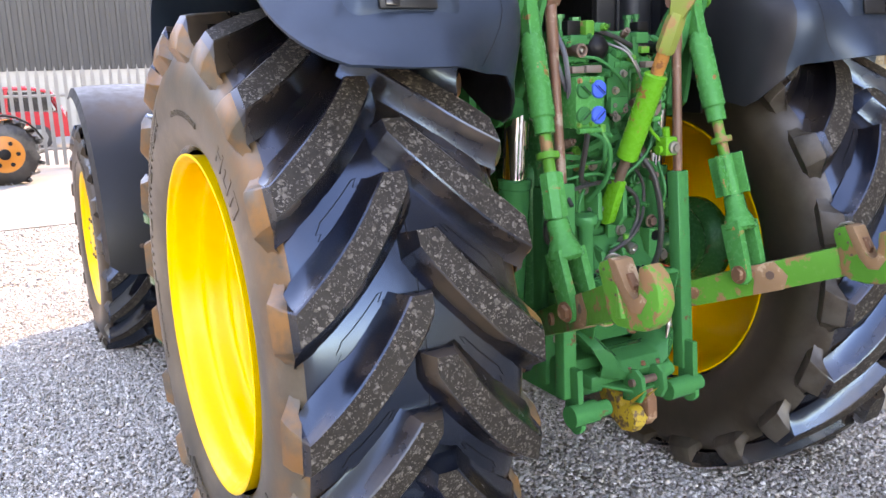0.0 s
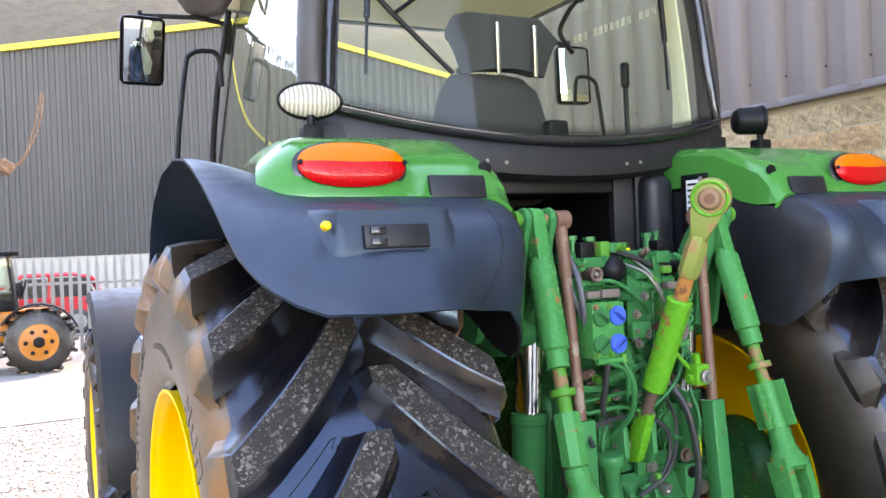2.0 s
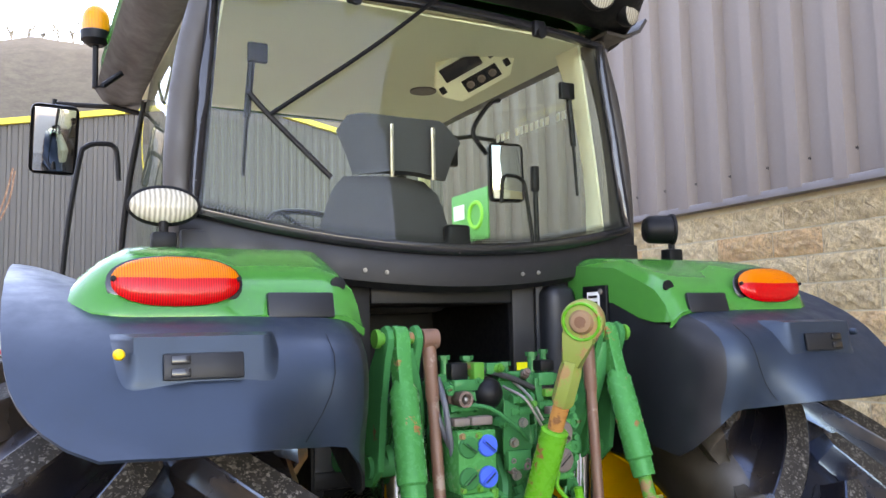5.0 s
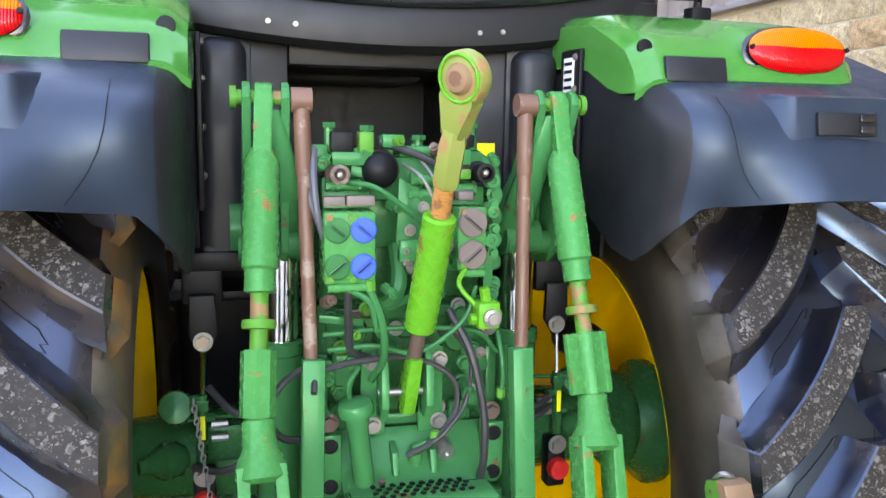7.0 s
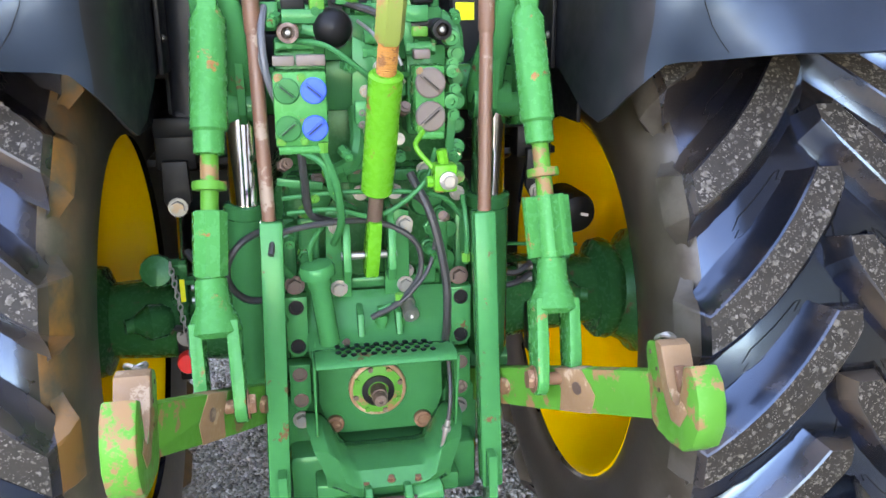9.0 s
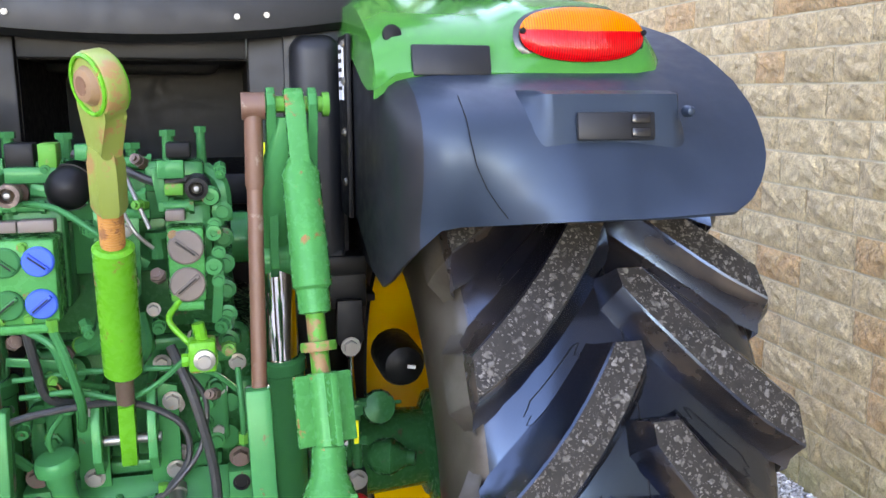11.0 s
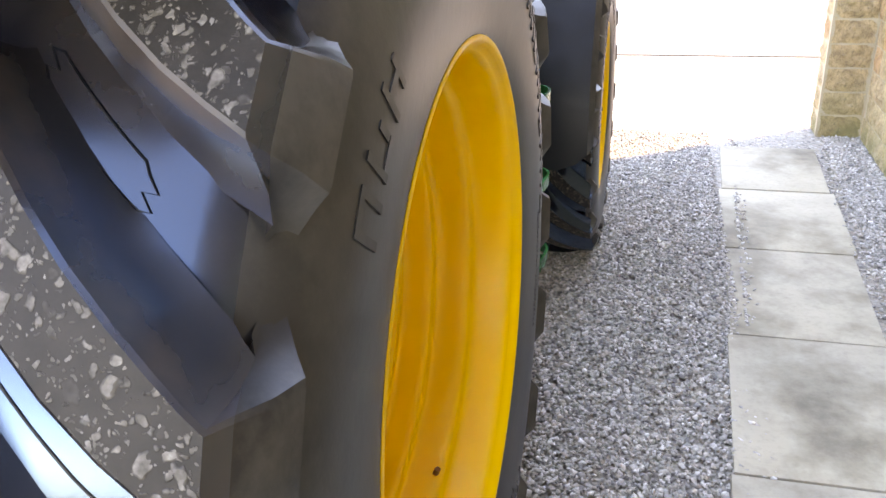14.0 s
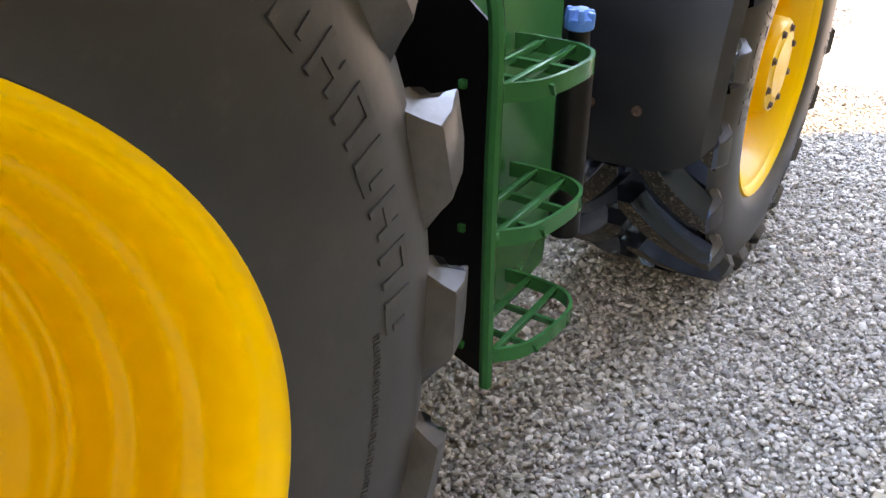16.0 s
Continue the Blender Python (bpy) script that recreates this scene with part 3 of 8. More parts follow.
def stone_mesh(w, h, seed, depth=0.020):
    """A pitch-faced block: a drafted margin round a face of broken facets."""
    g = random.Random(seed)
    bm = BM()
    nu, nv = max(6, int(w / 0.030)), 6
    # coarse broken planes under a finer chipping
    bumps = [(g.uniform(-0.1, 1.1), g.uniform(-0.1, 1.1), g.uniform(0.15, 0.4), g.uniform(-0.5, 0.9)) for _ in range(6)]
    rows = []
    for i in range(nv + 1):
        row = []
        for k in range(nu + 1):
            u, v = k / nu, i / nv
            rim = min(k, nu - k, i, nv - i)
            coarse = 0.55 + sum(a * max(0.0, 1 - math.hypot((u - bu) * w / h, v - bv) / br) for bu, bv, br, a in bumps)
            out = g.uniform(-0.002, 0.002) if rim == 0 else depth * (0.55 if rim == 1 else 1.0) * max(0.1, coarse + g.uniform(-0.35, 0.35))
            du, dv = (g.uniform(-0.25, 0.25) / nu, g.uniform(-0.25, 0.25) / nv) if rim else (0, 0)
            row.append(bm.verts.new((-out, (u + du - 0.5) * w, (v + dv - 0.5) * h)))
        rows.append(row)
    for a, b in zip(rows, rows[1:]):
        for k in range(nu):
            bm.faces.new((a[k], a[k + 1], b[k + 1], b[k]))
    rim = rows[0] + [r[-1] for r in rows[1:]] + rows[-1][-2::-1] + [r[0] for r in rows[-2:0:-1]]
    back = [bm.verts.new((0.02, v.co.y, v.co.z)) for v in rim]
    for k in range(len(rim)):
        bm.faces.new((rim[k], back[k], back[(k + 1) % len(rim)], rim[(k + 1) % len(rim)]))
    bmesh.ops.recalc_face_normals(bm, faces=bm.faces[:])
    me = bpy.data.meshes.new("stone")
    bm.to_mesh(me)
    bm.free()
    me.materials.append(STONE)
    return me


STONE_KINDS = {w: [stone_mesh(w / 100, COURSE - 0.010, w * 10 + k) for k in range(5)] for w in (18, 22, 26, 30, 34, 38, 44)}
ANGLE = -math.atan(WALL_SLOPE)


def lay_course(parent, z, y0, y1, piece):
    y = y0 + rng.uniform(-0.12, 0.0)
    while y < y1:
        w = rng.choice((22, 26, 30, 34, 34, 38, 38, 44))
        if y + w / 100 > y1:
            w = 18
        piece(rng.choice(STONE_KINDS[w]), y + w / 200, z)
        y += w / 100 + 0.009



# ---- building above the wall ----
def cladding(bm, p0, along, length, z0, z1, pitch=0.2, depth=0.035, out=(1, 0, 0)):
    """Box-profile sheet: one folded strip from z0 to z1 (z1 may be a function of the distance)."""
    p0, a, o = Vector(p0), Vector(along).normalized(), Vector(out)
    prof, d = [], 0.0
    while d < length:
        for f, h in ((0.0, 0), (0.50, 0), (0.60, 1), (0.90, 1)):
            prof.append((d + f * pitch, h * depth))
        d += pitch
    top = z1 if callable(z1) else (lambda _d: z1)
    lo = [bm.verts.new(p0 + a * d + o * h + Vector((0, 0, z0))) for d, h in prof]
    hi = [bm.verts.new(p0 + a * d + o * h + Vector((0, 0, top(d)))) for d, h in prof]
    for k in range(len(prof) - 1):
        bm.faces.new((lo[k], lo[k + 1], hi[k + 1], hi[k]))
    return bm


shed = thing("shed_building", "large shed with grey-brown ribbed metal cladding above a stone base", "building", kind="structure")
bm = BM()
cladding(bm, (wall_at(-9) - 0.02, -9, 0), (WALL_SLOPE, 1, 0), 14.2, 2.595, 7.2, 0.30, 0.06, (-1, WALL_SLOPE, 0))
cladding(bm, (wall_at(5.1) - 0.02, 5.15, 0), (1, -WALL_SLOPE, 0), 12, 0.0, 7.2, 0.30, 0.045, (0, 1, 0))
part("cladding", bm, CLAD, shed, sharp=20)
bm = BM()
plate(bm, [(wall_at(-9) - 0.075, -9), (wall_at(5.15) - 0.075, 5.15), (wall_at(5.15) + 0.3, 5.15), (wall_at(-9) + 0.3, -9)], 0.045, Matrix.Translation((0, 0, 2.59)), 0.004)
part("flashing", bm, TRIM, shed)
bm = BM()
for k in range(46):
    y = -8.9 + 0.30 * k + 0.06
    bolt_head(bm, (wall_at(y) - 0.024, y, 2.755), (-1, 0, 0), 0.012, 0.008)
tagged(part("cladding_screw", bm, BLACK, shed), kind="stuff")
bm = BM()
plate(bm, [(wall_at(-9), -9), (wall_at(5.1) - 0.01, 5.1), (15, 5.1 - 0.3), (15, -9)], 4.5, Matrix.Translation((0, 0, 4.9)))
part("wall", bm, CLAD, shed)
bm = BM()
plate(bm, [(wall_at(-9) - 0.2, -9.2), (wall_at(5.2) - 0.2, 5.3), (15.2, 5), (15.2, -9.2)], 0.12, Matrix.Translation((0, 0, 7.26)))
part("roof", bm, TRIM, shed)

# green sign fixed to the cladding, its writing as plain bars
sign_y = (4.36, 5.13)
bm = BM()
plate(bm, [(wall_at(sign_y[0]) - 0.100, sign_y[0]), (wall_at(sign_y[1]) - 0.100, sign_y[1]), (wall_at(sign_y[1]) - 0.085, sign_y[1]), (wall_at(sign_y[0]) - 0.085, sign_y[0])], 0.50, Matrix.Translation((0, 0, 2.93)), 0.002)
sign = tagged(part("sign_board", bm, SIGN_GREEN), "bright green sign with white bars on the cladding", "sign")
bm = BM()
for y0, y1, z0, z1 in ((4.84, 5.08, 2.92, 3.07), (4.86, 5.10, 2.77, 2.84)):
    plate(bm, [(wall_at(y0) - 0.106, y0), (wall_at(y1) - 0.106, y1), (wall_at(y1) - 0.102, y1), (wall_at(y0) - 0.102, y0)], z1 - z0, Matrix.Translation((0, 0, (z0 + z1) / 2)))
tagged(part("sign_bars", bm, LABEL, sign, "white bars in place of writing"), kind="stuff")
bm = BM()
ring = [Vector((wall_at(4.60) - 0.104, 4.60 + 0.13 * math.cos(a), 2.93 + 0.125 * math.sin(a))) for a in np.linspace(0, math.tau, 25)[:-1]]
tube(bm, ring, 0.022, 6, smooth=False, closed=True)
part("emblem", bm, SIGN_LIME, sign, "pale green ring")

# unseen plain wall, added to hold back the western sky light
bm = BM()
box(bm, (-10.2, -2.5, 2.5), (0.4, 23.0, 5.0), bevel=0.02)
tagged(part("sky_screen_west", bm, BLOCKWORK), "unseen plain wall added to screen the western sky", "wall", kind="structure")

# pier at the wall's end
bm = BM()
plate(bm, [(2.605, 4.71), (2.90, 4.71), (2.91, 4.98), (2.615, 4.98)], 2.52, Matrix.Translation((0, 0, 1.26)))
pier = part("wall_pier", bm, MORTAR)
tagged(pier, "sandstone block pier at the end of the wall", "stone pier", kind="structure")
for k in range(16):
    for (x, y, rz, w) in ((2.75, 4.71, 90, 26), (2.612, 4.845, 0, 22)):
        ob = new("stone", STONE_KINDS[w][k % 4])
        ob.parent = pier
        ob.matrix_basis = pose(x, y, (k + 0.5) * COURSE - 0.01, 180 * (k % 2), 0, rz)

# ---- palisade fence ----
fence = thing("palisade_fence", "pale galvanised steel palisade fence along the yard", "fence")
me = None
FENCE_Y = 14.6
for k in range(-64, 96):
    if me is None:
        bm = BM()
        plate(bm, [(-0.034, 0), (0.034, 0), (0.034, 1.68), (0.018, 1.76), (0, 1.85), (-0.018, 1.76), (-0.034, 1.68)], 0.012, frame_of((0, 0, 0), (1, 0, 0), (0, 0, 1)))
        ob = part("pale", bm, GALV, fence)
        me = ob.data
    else:
        ob = new("pale", me)
        ob.parent = fence
    ob.location = (k * 0.155, FENCE_Y - 0.35 * k * 0.155, yard_z(FENCE_Y) + 0.05)
for z in (0.22, 1.22):
    bm = BM()
    tube(bm, [(-10, FENCE_Y + 3.5 + 0.035, z + 0.1), (15, FENCE_Y - 5.25 + 0.035, z + 0.1)], 0.028, 6, smooth=False)
    part("rail", bm, GALV, fence)
for k in range(-3, 6):
    bm = BM()
    box(bm, (k * 2.75, FENCE_Y - 0.35 * k * 2.75 + 0.075, 0.85), (0.09, 0.06, 1.86), bevel=0.006)
    part("post", bm, GALV, fence)

# ---- barn beyond the fence ----
barn = thing("barn", "big barn with dark grey ribbed cladding and a yellow verge trim", "barn")
bm = BM()
BARN_Y = 28.0


def verge(d):
    return 5.58 + 0.20 * min(d, 2 * 24 - d)


cladding(bm, (-18, BARN_Y, 0), (1, 0, 0), 48, 1.88, verge, 0.33, 0.05, (0, -1, 0))
part("cladding", bm, CLAD_DARK, barn, sharp=20)
bm = BM()
box(bm, (6, BARN_Y + 0.12, 0.90), (48, 0.2, 2.0))
part("wall", bm, BLOCKWORK, barn)
bm = BM()
tube(bm, [(-18, BARN_Y - 0.1, verge(0)), (6, BARN_Y - 0.1, verge(24)), (30, BARN_Y - 0.1, verge(48))], 0.14, 4, smooth=False)
part("verge", bm, YELLOW_TRIM, barn)
bm = BM()
for x0, x1 in ((-18, 6), (30, 6)):
    plate(bm, [(0, 0), (24 / math.cos(math.atan(0.20)), 0), (24 / math.cos(math.atan(0.20)), 22), (0, 22)], 0.12, frame_of((x0, BARN_Y, 5.58), (x1 - x0, 0, 24 * 0.20), (0, 1, 0)))
part("roof", bm, CLAD_DARK, barn)

# ---- hill with bare trees ----
bm = BM()
grid = []
for j in range(9):
    row = []
    for i in range(41):
        x = -300 + 15 * i
        crest = 70 + 5 * math.sin(x * 0.013 + 1) + 2.5 * math.sin(x * 0.05)
        row.append((x, 120 + 14 * j, max(-1, crest * math.sin(j / 8 * math.pi / 2)) + (0 if j in (0, 8) else 1.5 * math.sin(i * 2.2 + j * 1.3))))
    grid.append(row)
sheet(bm, grid)
tagged(part("hill", bm, HILL), "hazy brown wooded hillside on the skyline", "hill", kind="structure")
g = random.Random(4)
v, f = [], []
def twig(p, q, w):
    """One tapering branch as a thin three-sided spike."""
    n = len(v)
    v.extend((p + Vector((-w, 0, 0)), p + Vector((w, 0, 0)), p + Vector((0, w, 0)), q))
    f.extend(((n, n + 1, n + 3), (n + 1, n + 2, n + 3), (n + 2, n, n + 3)))


for k in range(125):
    x = -190 + 3.0 * k + g.uniform(-1.2, 1.2)
    crest = 70 + 5 * math.sin(x * 0.013 + 1) + 2.5 * math.sin(x * 0.05)
    h = g.uniform(4.0, 7.0)
    base = Vector((x, 212, 0.955 * crest - 0.2))
    twig(base, base + Vector((g.uniform(-0.4, 0.4), 0, h)), 0.30)
    for b in range(9):
        a = g.uniform(0, math.tau)
        s0 = base + Vector((0, 0, h * g.uniform(0.25, 0.6)))
        limb = Vector((math.cos(a) * 0.36, math.sin(a) * 0.36, g.uniform(0.25, 0.50))) * h * g.uniform(0.7, 1.0)
        twig(s0, s0 + limb, 0.18)
        for c in range(9):
            s1 = s0 + limb * g.uniform(0.3, 1.0)
            twig(s1, s1 + Vector((g.uniform(-0.16, 0.16), g.uniform(-0.16, 0.16), g.uniform(0.0, 0.17))) * h, 0.12)
me = bpy.data.meshes.new("trees")
me.from_pydata(v, [], f)
me.materials.append(TWIG)
tagged(new("trees", me), "row of leafless trees along the hilltop", "trees", kind="stuff")

# ---- tractor ----
tractor = thing("tractor", "green farm tractor with yellow wheels and dark mudguards, on gravel", "tractor")
AXLE_Y, AXLE_Z, TRACK = 0.006, 0.886, {1: 0.908, -1: 0.930}


def settle(bm, flat):
    """Press the tread flat where it stands on the ground."""
    for vtx in bm.verts:
        if vtx.co.z < -flat:
            vtx.co.x += 0.12 * (-flat - vtx.co.z) * (1 if vtx.co.x > 0 else -1)
            vtx.co.z = -flat - 0.15 * (-flat - vtx.co.z)


def carcass(bm, prof, half, flat, seg=120):
    """Casing revolved about the x axis; material 1 on the sidewalls."""
    rings = []
    for k in range(seg):
        a = k * math.tau / seg
        rings.append([bm.verts.new((x, -r * math.cos(a), r * math.sin(a))) for x, r in prof])
    for k in range(seg):
        p, q = rings[k], rings[(k + 1) % seg]
        for i in range(len(prof) - 1):
            f = bm.faces.new((p[i], p[i + 1], q[i + 1], q[i]))
            f.material_index = 1 if abs(prof[i][0] + prof[i + 1][0]) > 1.80 * half else 0
    settle(bm, flat)


def tread_lug(bm, side, a0, half, lug_w, sweep, top0, drop, depth, foot, flat):
    """One bar of the tread from the middle of the tyre out over its shoulder; material 1 on the worn top."""
    secs = []
    profile = ((-1.12, 0.0), (-0.86, 0.20), (-0.66, 0.60), (-0.52, 0.95), (-0.46, 1.0), (0.46, 1.0), (0.52, 0.95), (0.66, 0.60), (0.86, 0.20), (1.12, 0.0))
    for s in (-0.10, 0.0, 0.07, 0.15, 0.25, 0.38, 0.52, 0.66, 0.80, 0.91, 1.0, 1.05, 1.12, 1.21, 1.30):
        u = max(0.0, min(s, 1.0))
        over = max(0.0, s - 1.0)
        x = 0.02 + u * (half - 0.02)
        th = a0 - sweep * (0.62 * u + 0.38 * (1 - (1 - u) ** 2))
        top = top0 - drop * x * x
        low = top - depth
        dth = -sweep * (0.62 + 0.76 * (1 - u)) * top
        ln = math.hypot(half, dth)
        px, pv = -dth / ln, half / ln
        k_out = max(0.0, (u - 0.75) / 0.25)
        nx, nv = px * (1 - k_out), pv * (1 - k_out) + k_out
        w = lug_w * (0.92 + 0.12 * u + 0.22 * (over / 0.3) ** 0.7)
        sec = []
        for off, h in profile:
            xx = max(x + nx * off * w, -0.004 - 0.03 * (1 - h))
            r = low + (top - low) * h
            aa = th + nv * off * w * (1 + (2.6 if off > 0 else 0.3) * over) / top
            if s < 0:
                # the nose is cut square across the tread
                aa = th + nv * (0.46 + 0.30 * (1 - h)) * w / top
            if over:
                # the end stands proud of the sidewall, then runs back into it
                fade = over / 0.30
                out = 0.34 * min(1.0, fade / 0.62) - 0.26 * max(0.0, (fade - 0.62) / 0.38)
                xx = half + foot * out - (1 - h) * 0.040 * min(1.0, fade / 0.3)
                r = top - foot * fade - (1 - h) * depth * (1 - 0.8 * fade)
            sec.append(bm.verts.new((side * xx, -r * math.cos(aa), r * math.sin(aa))))
        secs.append(sec)
    n = len(profile)
    for k, (p, q) in enumerate(zip(secs, secs[1:])):
        for i in range(n - 1):
            f = bm.faces.new((p[i], p[i + 1], q[i + 1], q[i]))
            f.material_index = 1 if i == 4 and k < 10 else (2 if k >= 11 else 0)
    bm.faces.new(secs[0][::-1])
    bm.faces.new(secs[-1]).material_index = 2
    settle(bm, flat)


def side_marks(bm, s, x_of, bands):
    """Raised moulded marks round a sidewall: (radius, height, start, end, count) of short bars."""
    for r, h, a0, a1, n in bands:
        step = radians((a1 - a0) / n)
        for k in range(n):
            wide = step * r * 0.68
            # two uprights and a cross-stroke stand for each moulded mark
            for dr, da, sr, sa in ((0, -0.5, h, 0.20), ((0.4, -0.4, 0.05)[k % 3] * h, 0, 0.2 * h, 1.0), (0, 0.5, h * (1.0, 0.5, 0.8)[k % 3], 0.20)):
                rr, a = r + dr, radians(a0) + step * (k + 0.5) + da * wide * 0.8 / r
                lean = (x_of(rr + 0.01) - x_of(rr - 0.01)) / 0.02
                m = Matrix.Translation((s * (x_of(rr) - 0.0005), -rr * math.cos(a), rr * math.sin(a))) @ Matrix.Rotation(-a, 4, "X")
                m = m @ Matrix.Rotation(s * math.atan(lean), 4, "Z")
                bmesh.ops.create_cube(bm, size=1.0, matrix=m @ Matrix.Diagonal((0.0044, sr, sa * wide, 1)))


REAR_HALF = [(0.0, 0.878), (0.10, 0.876), (0.18, 0.870), (0.25, 0.857), (0.286, 0.842), (0.308, 0.815), (0.324, 0.778), (0.334, 0.735), (0.337, 0.69), (0.334, 0.64), (0.328, 0.585), (0.320, 0.54), (0.313, 0.520)]
REAR_INNER = [(-0.284, 0.532), (-0.300, 0.548), (-0.318, 0.585), (-0.330, 0.64)]
REAR_PROF = REAR_INNER + [(-x, r) for x, r in REAR_HALF[-5:0:-1]] + REAR_HALF


def side_x_rear(r):
    return float(np.interp(r, [p[1] for p in REAR_HALF[::-1]], [p[0] for p in REAR_HALF[::-1]]))


def wheel_rim(bm, outer, s, seg=72):
    """Revolved steel rim and dish; x grows outwards."""
    rings = []
    for k in range(seg):
        a = k * math.tau / seg
        rings.append([bm.verts.new((s * x, -r * math.cos(a), r * math.sin(a))) for x, r in outer])
    for k in range(seg):
        p, q = rings[k], rings[(k + 1) % seg]
        for i in range(len(outer)):
            j = (i + 1) % len(outer)
            bm.faces.new((p[i], p[j], q[j], q[i]))


def rear_wheel(s):
    # the dish sits in the wheel's inner half on its outer side
    dish = [(-0.045, 0.001), (-0.045, 0.007), (-0.035, 0.0075), (-0.034, 0.096), (-0.030, 0.104), (0.014, 0.109), (0.022, 0.113), (0.022, 0.126), (0.015, 0.130), (0.015, 0.156), (0.022, 0.160), (0.024, 0.172), (0.019, 0.183), (-0.004, 0.199), (-0.003, 0.211), (0.007, 0.238), (0.014, 0.30), (0.022, 0.365)]
    # rolled steps between the dish and the flange
    for k in range(45):
        f = k / 44
        dish.append((0.034 + 0.266 * f**1.25 + 0.0105 * math.sin(math.tau * 3.5 * f), 0.378 + 0.127 * f**0.85 - 0.002 * math.sin(math.tau * 3.5 * f)))
    dish += [(0.308, 0.509), (0.315, 0.513), (0.318, 0.518), (0.316, 0.524), (0.308, 0.522), (0.30, 0.518), (0.20, 0.515), (0.0, 0.512), (-0.20, 0.520), (-0.276, 0.534), (-0.290, 0.541), (-0.293, 0.533), (-0.278, 0.522), (-0.245, 0.505), (-0.1, 0.488), (-0.03, 0.480), (0.0, 0.45), (0.008, 0.39), (-0.002, 0.30), (-0.02, 0.24), (-0.06, 0.18), (-0.06, 0.001)]
    bm = BM()
    wheel_rim(bm, dish, s, 128)
    wheel = part("rear_wheel", bm, YELLOW, tractor, "yellow steel rear rim with rusty wheel nuts", 50)
    wheel.location = (s * TRACK[s], AXLE_Y, AXLE_Z)
    bm = BM()
    carcass(bm, REAR_PROF, 0.325, 0.883)
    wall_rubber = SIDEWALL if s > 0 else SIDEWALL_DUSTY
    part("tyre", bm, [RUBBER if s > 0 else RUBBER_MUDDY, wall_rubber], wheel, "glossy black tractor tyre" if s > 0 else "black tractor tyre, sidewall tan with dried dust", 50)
    bm = BM()
    side_marks(bm, s, side_x_rear, [(0.705, 0.055, 118, 182, 11), (0.705, 0.055, 36, 54, 3), (0.705, 0.055, 235, 299, 11), (0.705, 0.055, 320, 338, 3), (0.645, 0.016, 72, 100, 22), (0.645, 0.016, 242, 270, 22), (0.66, 0.012, 180, 206, 24)])
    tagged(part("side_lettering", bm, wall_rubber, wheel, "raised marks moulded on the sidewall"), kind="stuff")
    phase = radians(42.1 if s > 0 else 41.7)
    for side in (1, -1):
        for j in range(20):
            a0 = phase + (j + (0.0 if side > 0 else 0.5)) * math.tau / 20
            bm = BM()
            tread_lug(bm, side, a0, 0.310, 0.076, radians(19), 0.938, 0.24, 0.068, 0.125, 0.883)
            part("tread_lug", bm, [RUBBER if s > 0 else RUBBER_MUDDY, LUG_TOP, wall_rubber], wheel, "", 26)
    # fine moulded outlines in the valleys between the lugs
    bm = BM()
    for side in (1, -1):
        for j in range(20):
            a0 = phase + (j + (0.5 if side > 0 else 1.0)) * math.tau / 20
            loop = [(0.34 + 0.04 * i, -0.021) for i in range(9)] + [(0.70, -0.012), (0.665, -0.004), (0.71, 0.006), (0.675, 0.014)]
            loop += [(0.66 - 0.04 * i, 0.021) for i in range(9)] + [(0.30, 0.012), (0.345, 0.004), (0.30, -0.006), (0.325, -0.015), (0.34, -0.021)]
            pts = []
            for u, w0 in loop:
                x = u * 0.306
                a = a0 - radians(19) * (0.62 * u + 0.38 * (1 - (1 - u) ** 2)) + w0 / 0.88
                r = float(np.interp(x, [p[0] for p in REAR_HALF[:7]], [p[1] for p in REAR_HALF[:7]]))
                pts.append((side * x, -r * math.cos(a), r * math.sin(a)))
            tube(bm, pts, 0.0014, 4, smooth=False)
    tube(bm, [(0, -0.8785 * math.cos(a), 0.8785 * math.sin(a)) for a in np.linspace(0, math.tau, 121)[:-1]], 0.0014, 4, smooth=False, closed=True)
    tagged(part("tread_outline", bm, BLACK, wheel, "fine moulded outlines in the tread"), kind="stuff")
    for k in range(8):
        a = radians(22.5 + 45 * k)
        bm = BM()
        p = Vector((s * 0.024, -0.142 * math.cos(a), 0.142 * math.sin(a)))
        rod(bm, p - Vector((s * 0.014, 0, 0)), p - Vector((s * 0.0005, 0, 0)), 0.030, seg=18)
        part("nut_pad", bm, YELLOW, wheel)
        bm = BM()
        rod(bm, p, p + Vector((s * 0.008, 0, 0)), 0.024, seg=16)
        rod(bm, p, p + Vector((s * 0.027, 0, 0)), 0.0185, 0.017, seg=6)
        rod(bm, p, p + Vector((s * 0.034, 0, 0)), 0.0105, seg=10)
        part("wheel_nut", bm, RUST, wheel, "rusty wheel nut")
    # valve stem and plugged holes in the dish
    a = radians(250 if s > 0 else 118)
    bm = BM()
    d = Vector((0, -math.cos(a), math.sin(a)))
    tube(bm, [d * 0.478 + Vector((s * 0.17, 0, 0)), d * 0.465 + Vector((s * 0.185, 0, 0)), d * 0.442 + Vector((s * 0.195, 0, 0))], 0.0065, 8)
    part("valve_stem", bm, RUST, wheel, "rusty valve stem")
    for deg in (165, 255, 345, 75):
        a = radians(deg)
        bm = BM()
        p = Vector((s * 0.055, -0.406 * math.cos(a), 0.406 * math.sin(a)))
        rod(bm, p - Vector((s * 0.003, 0, 0)), p + Vector((s * 0.002, 0, 0)), 0.008, seg=12)
        part("dish_hole", bm, BLACK, wheel)
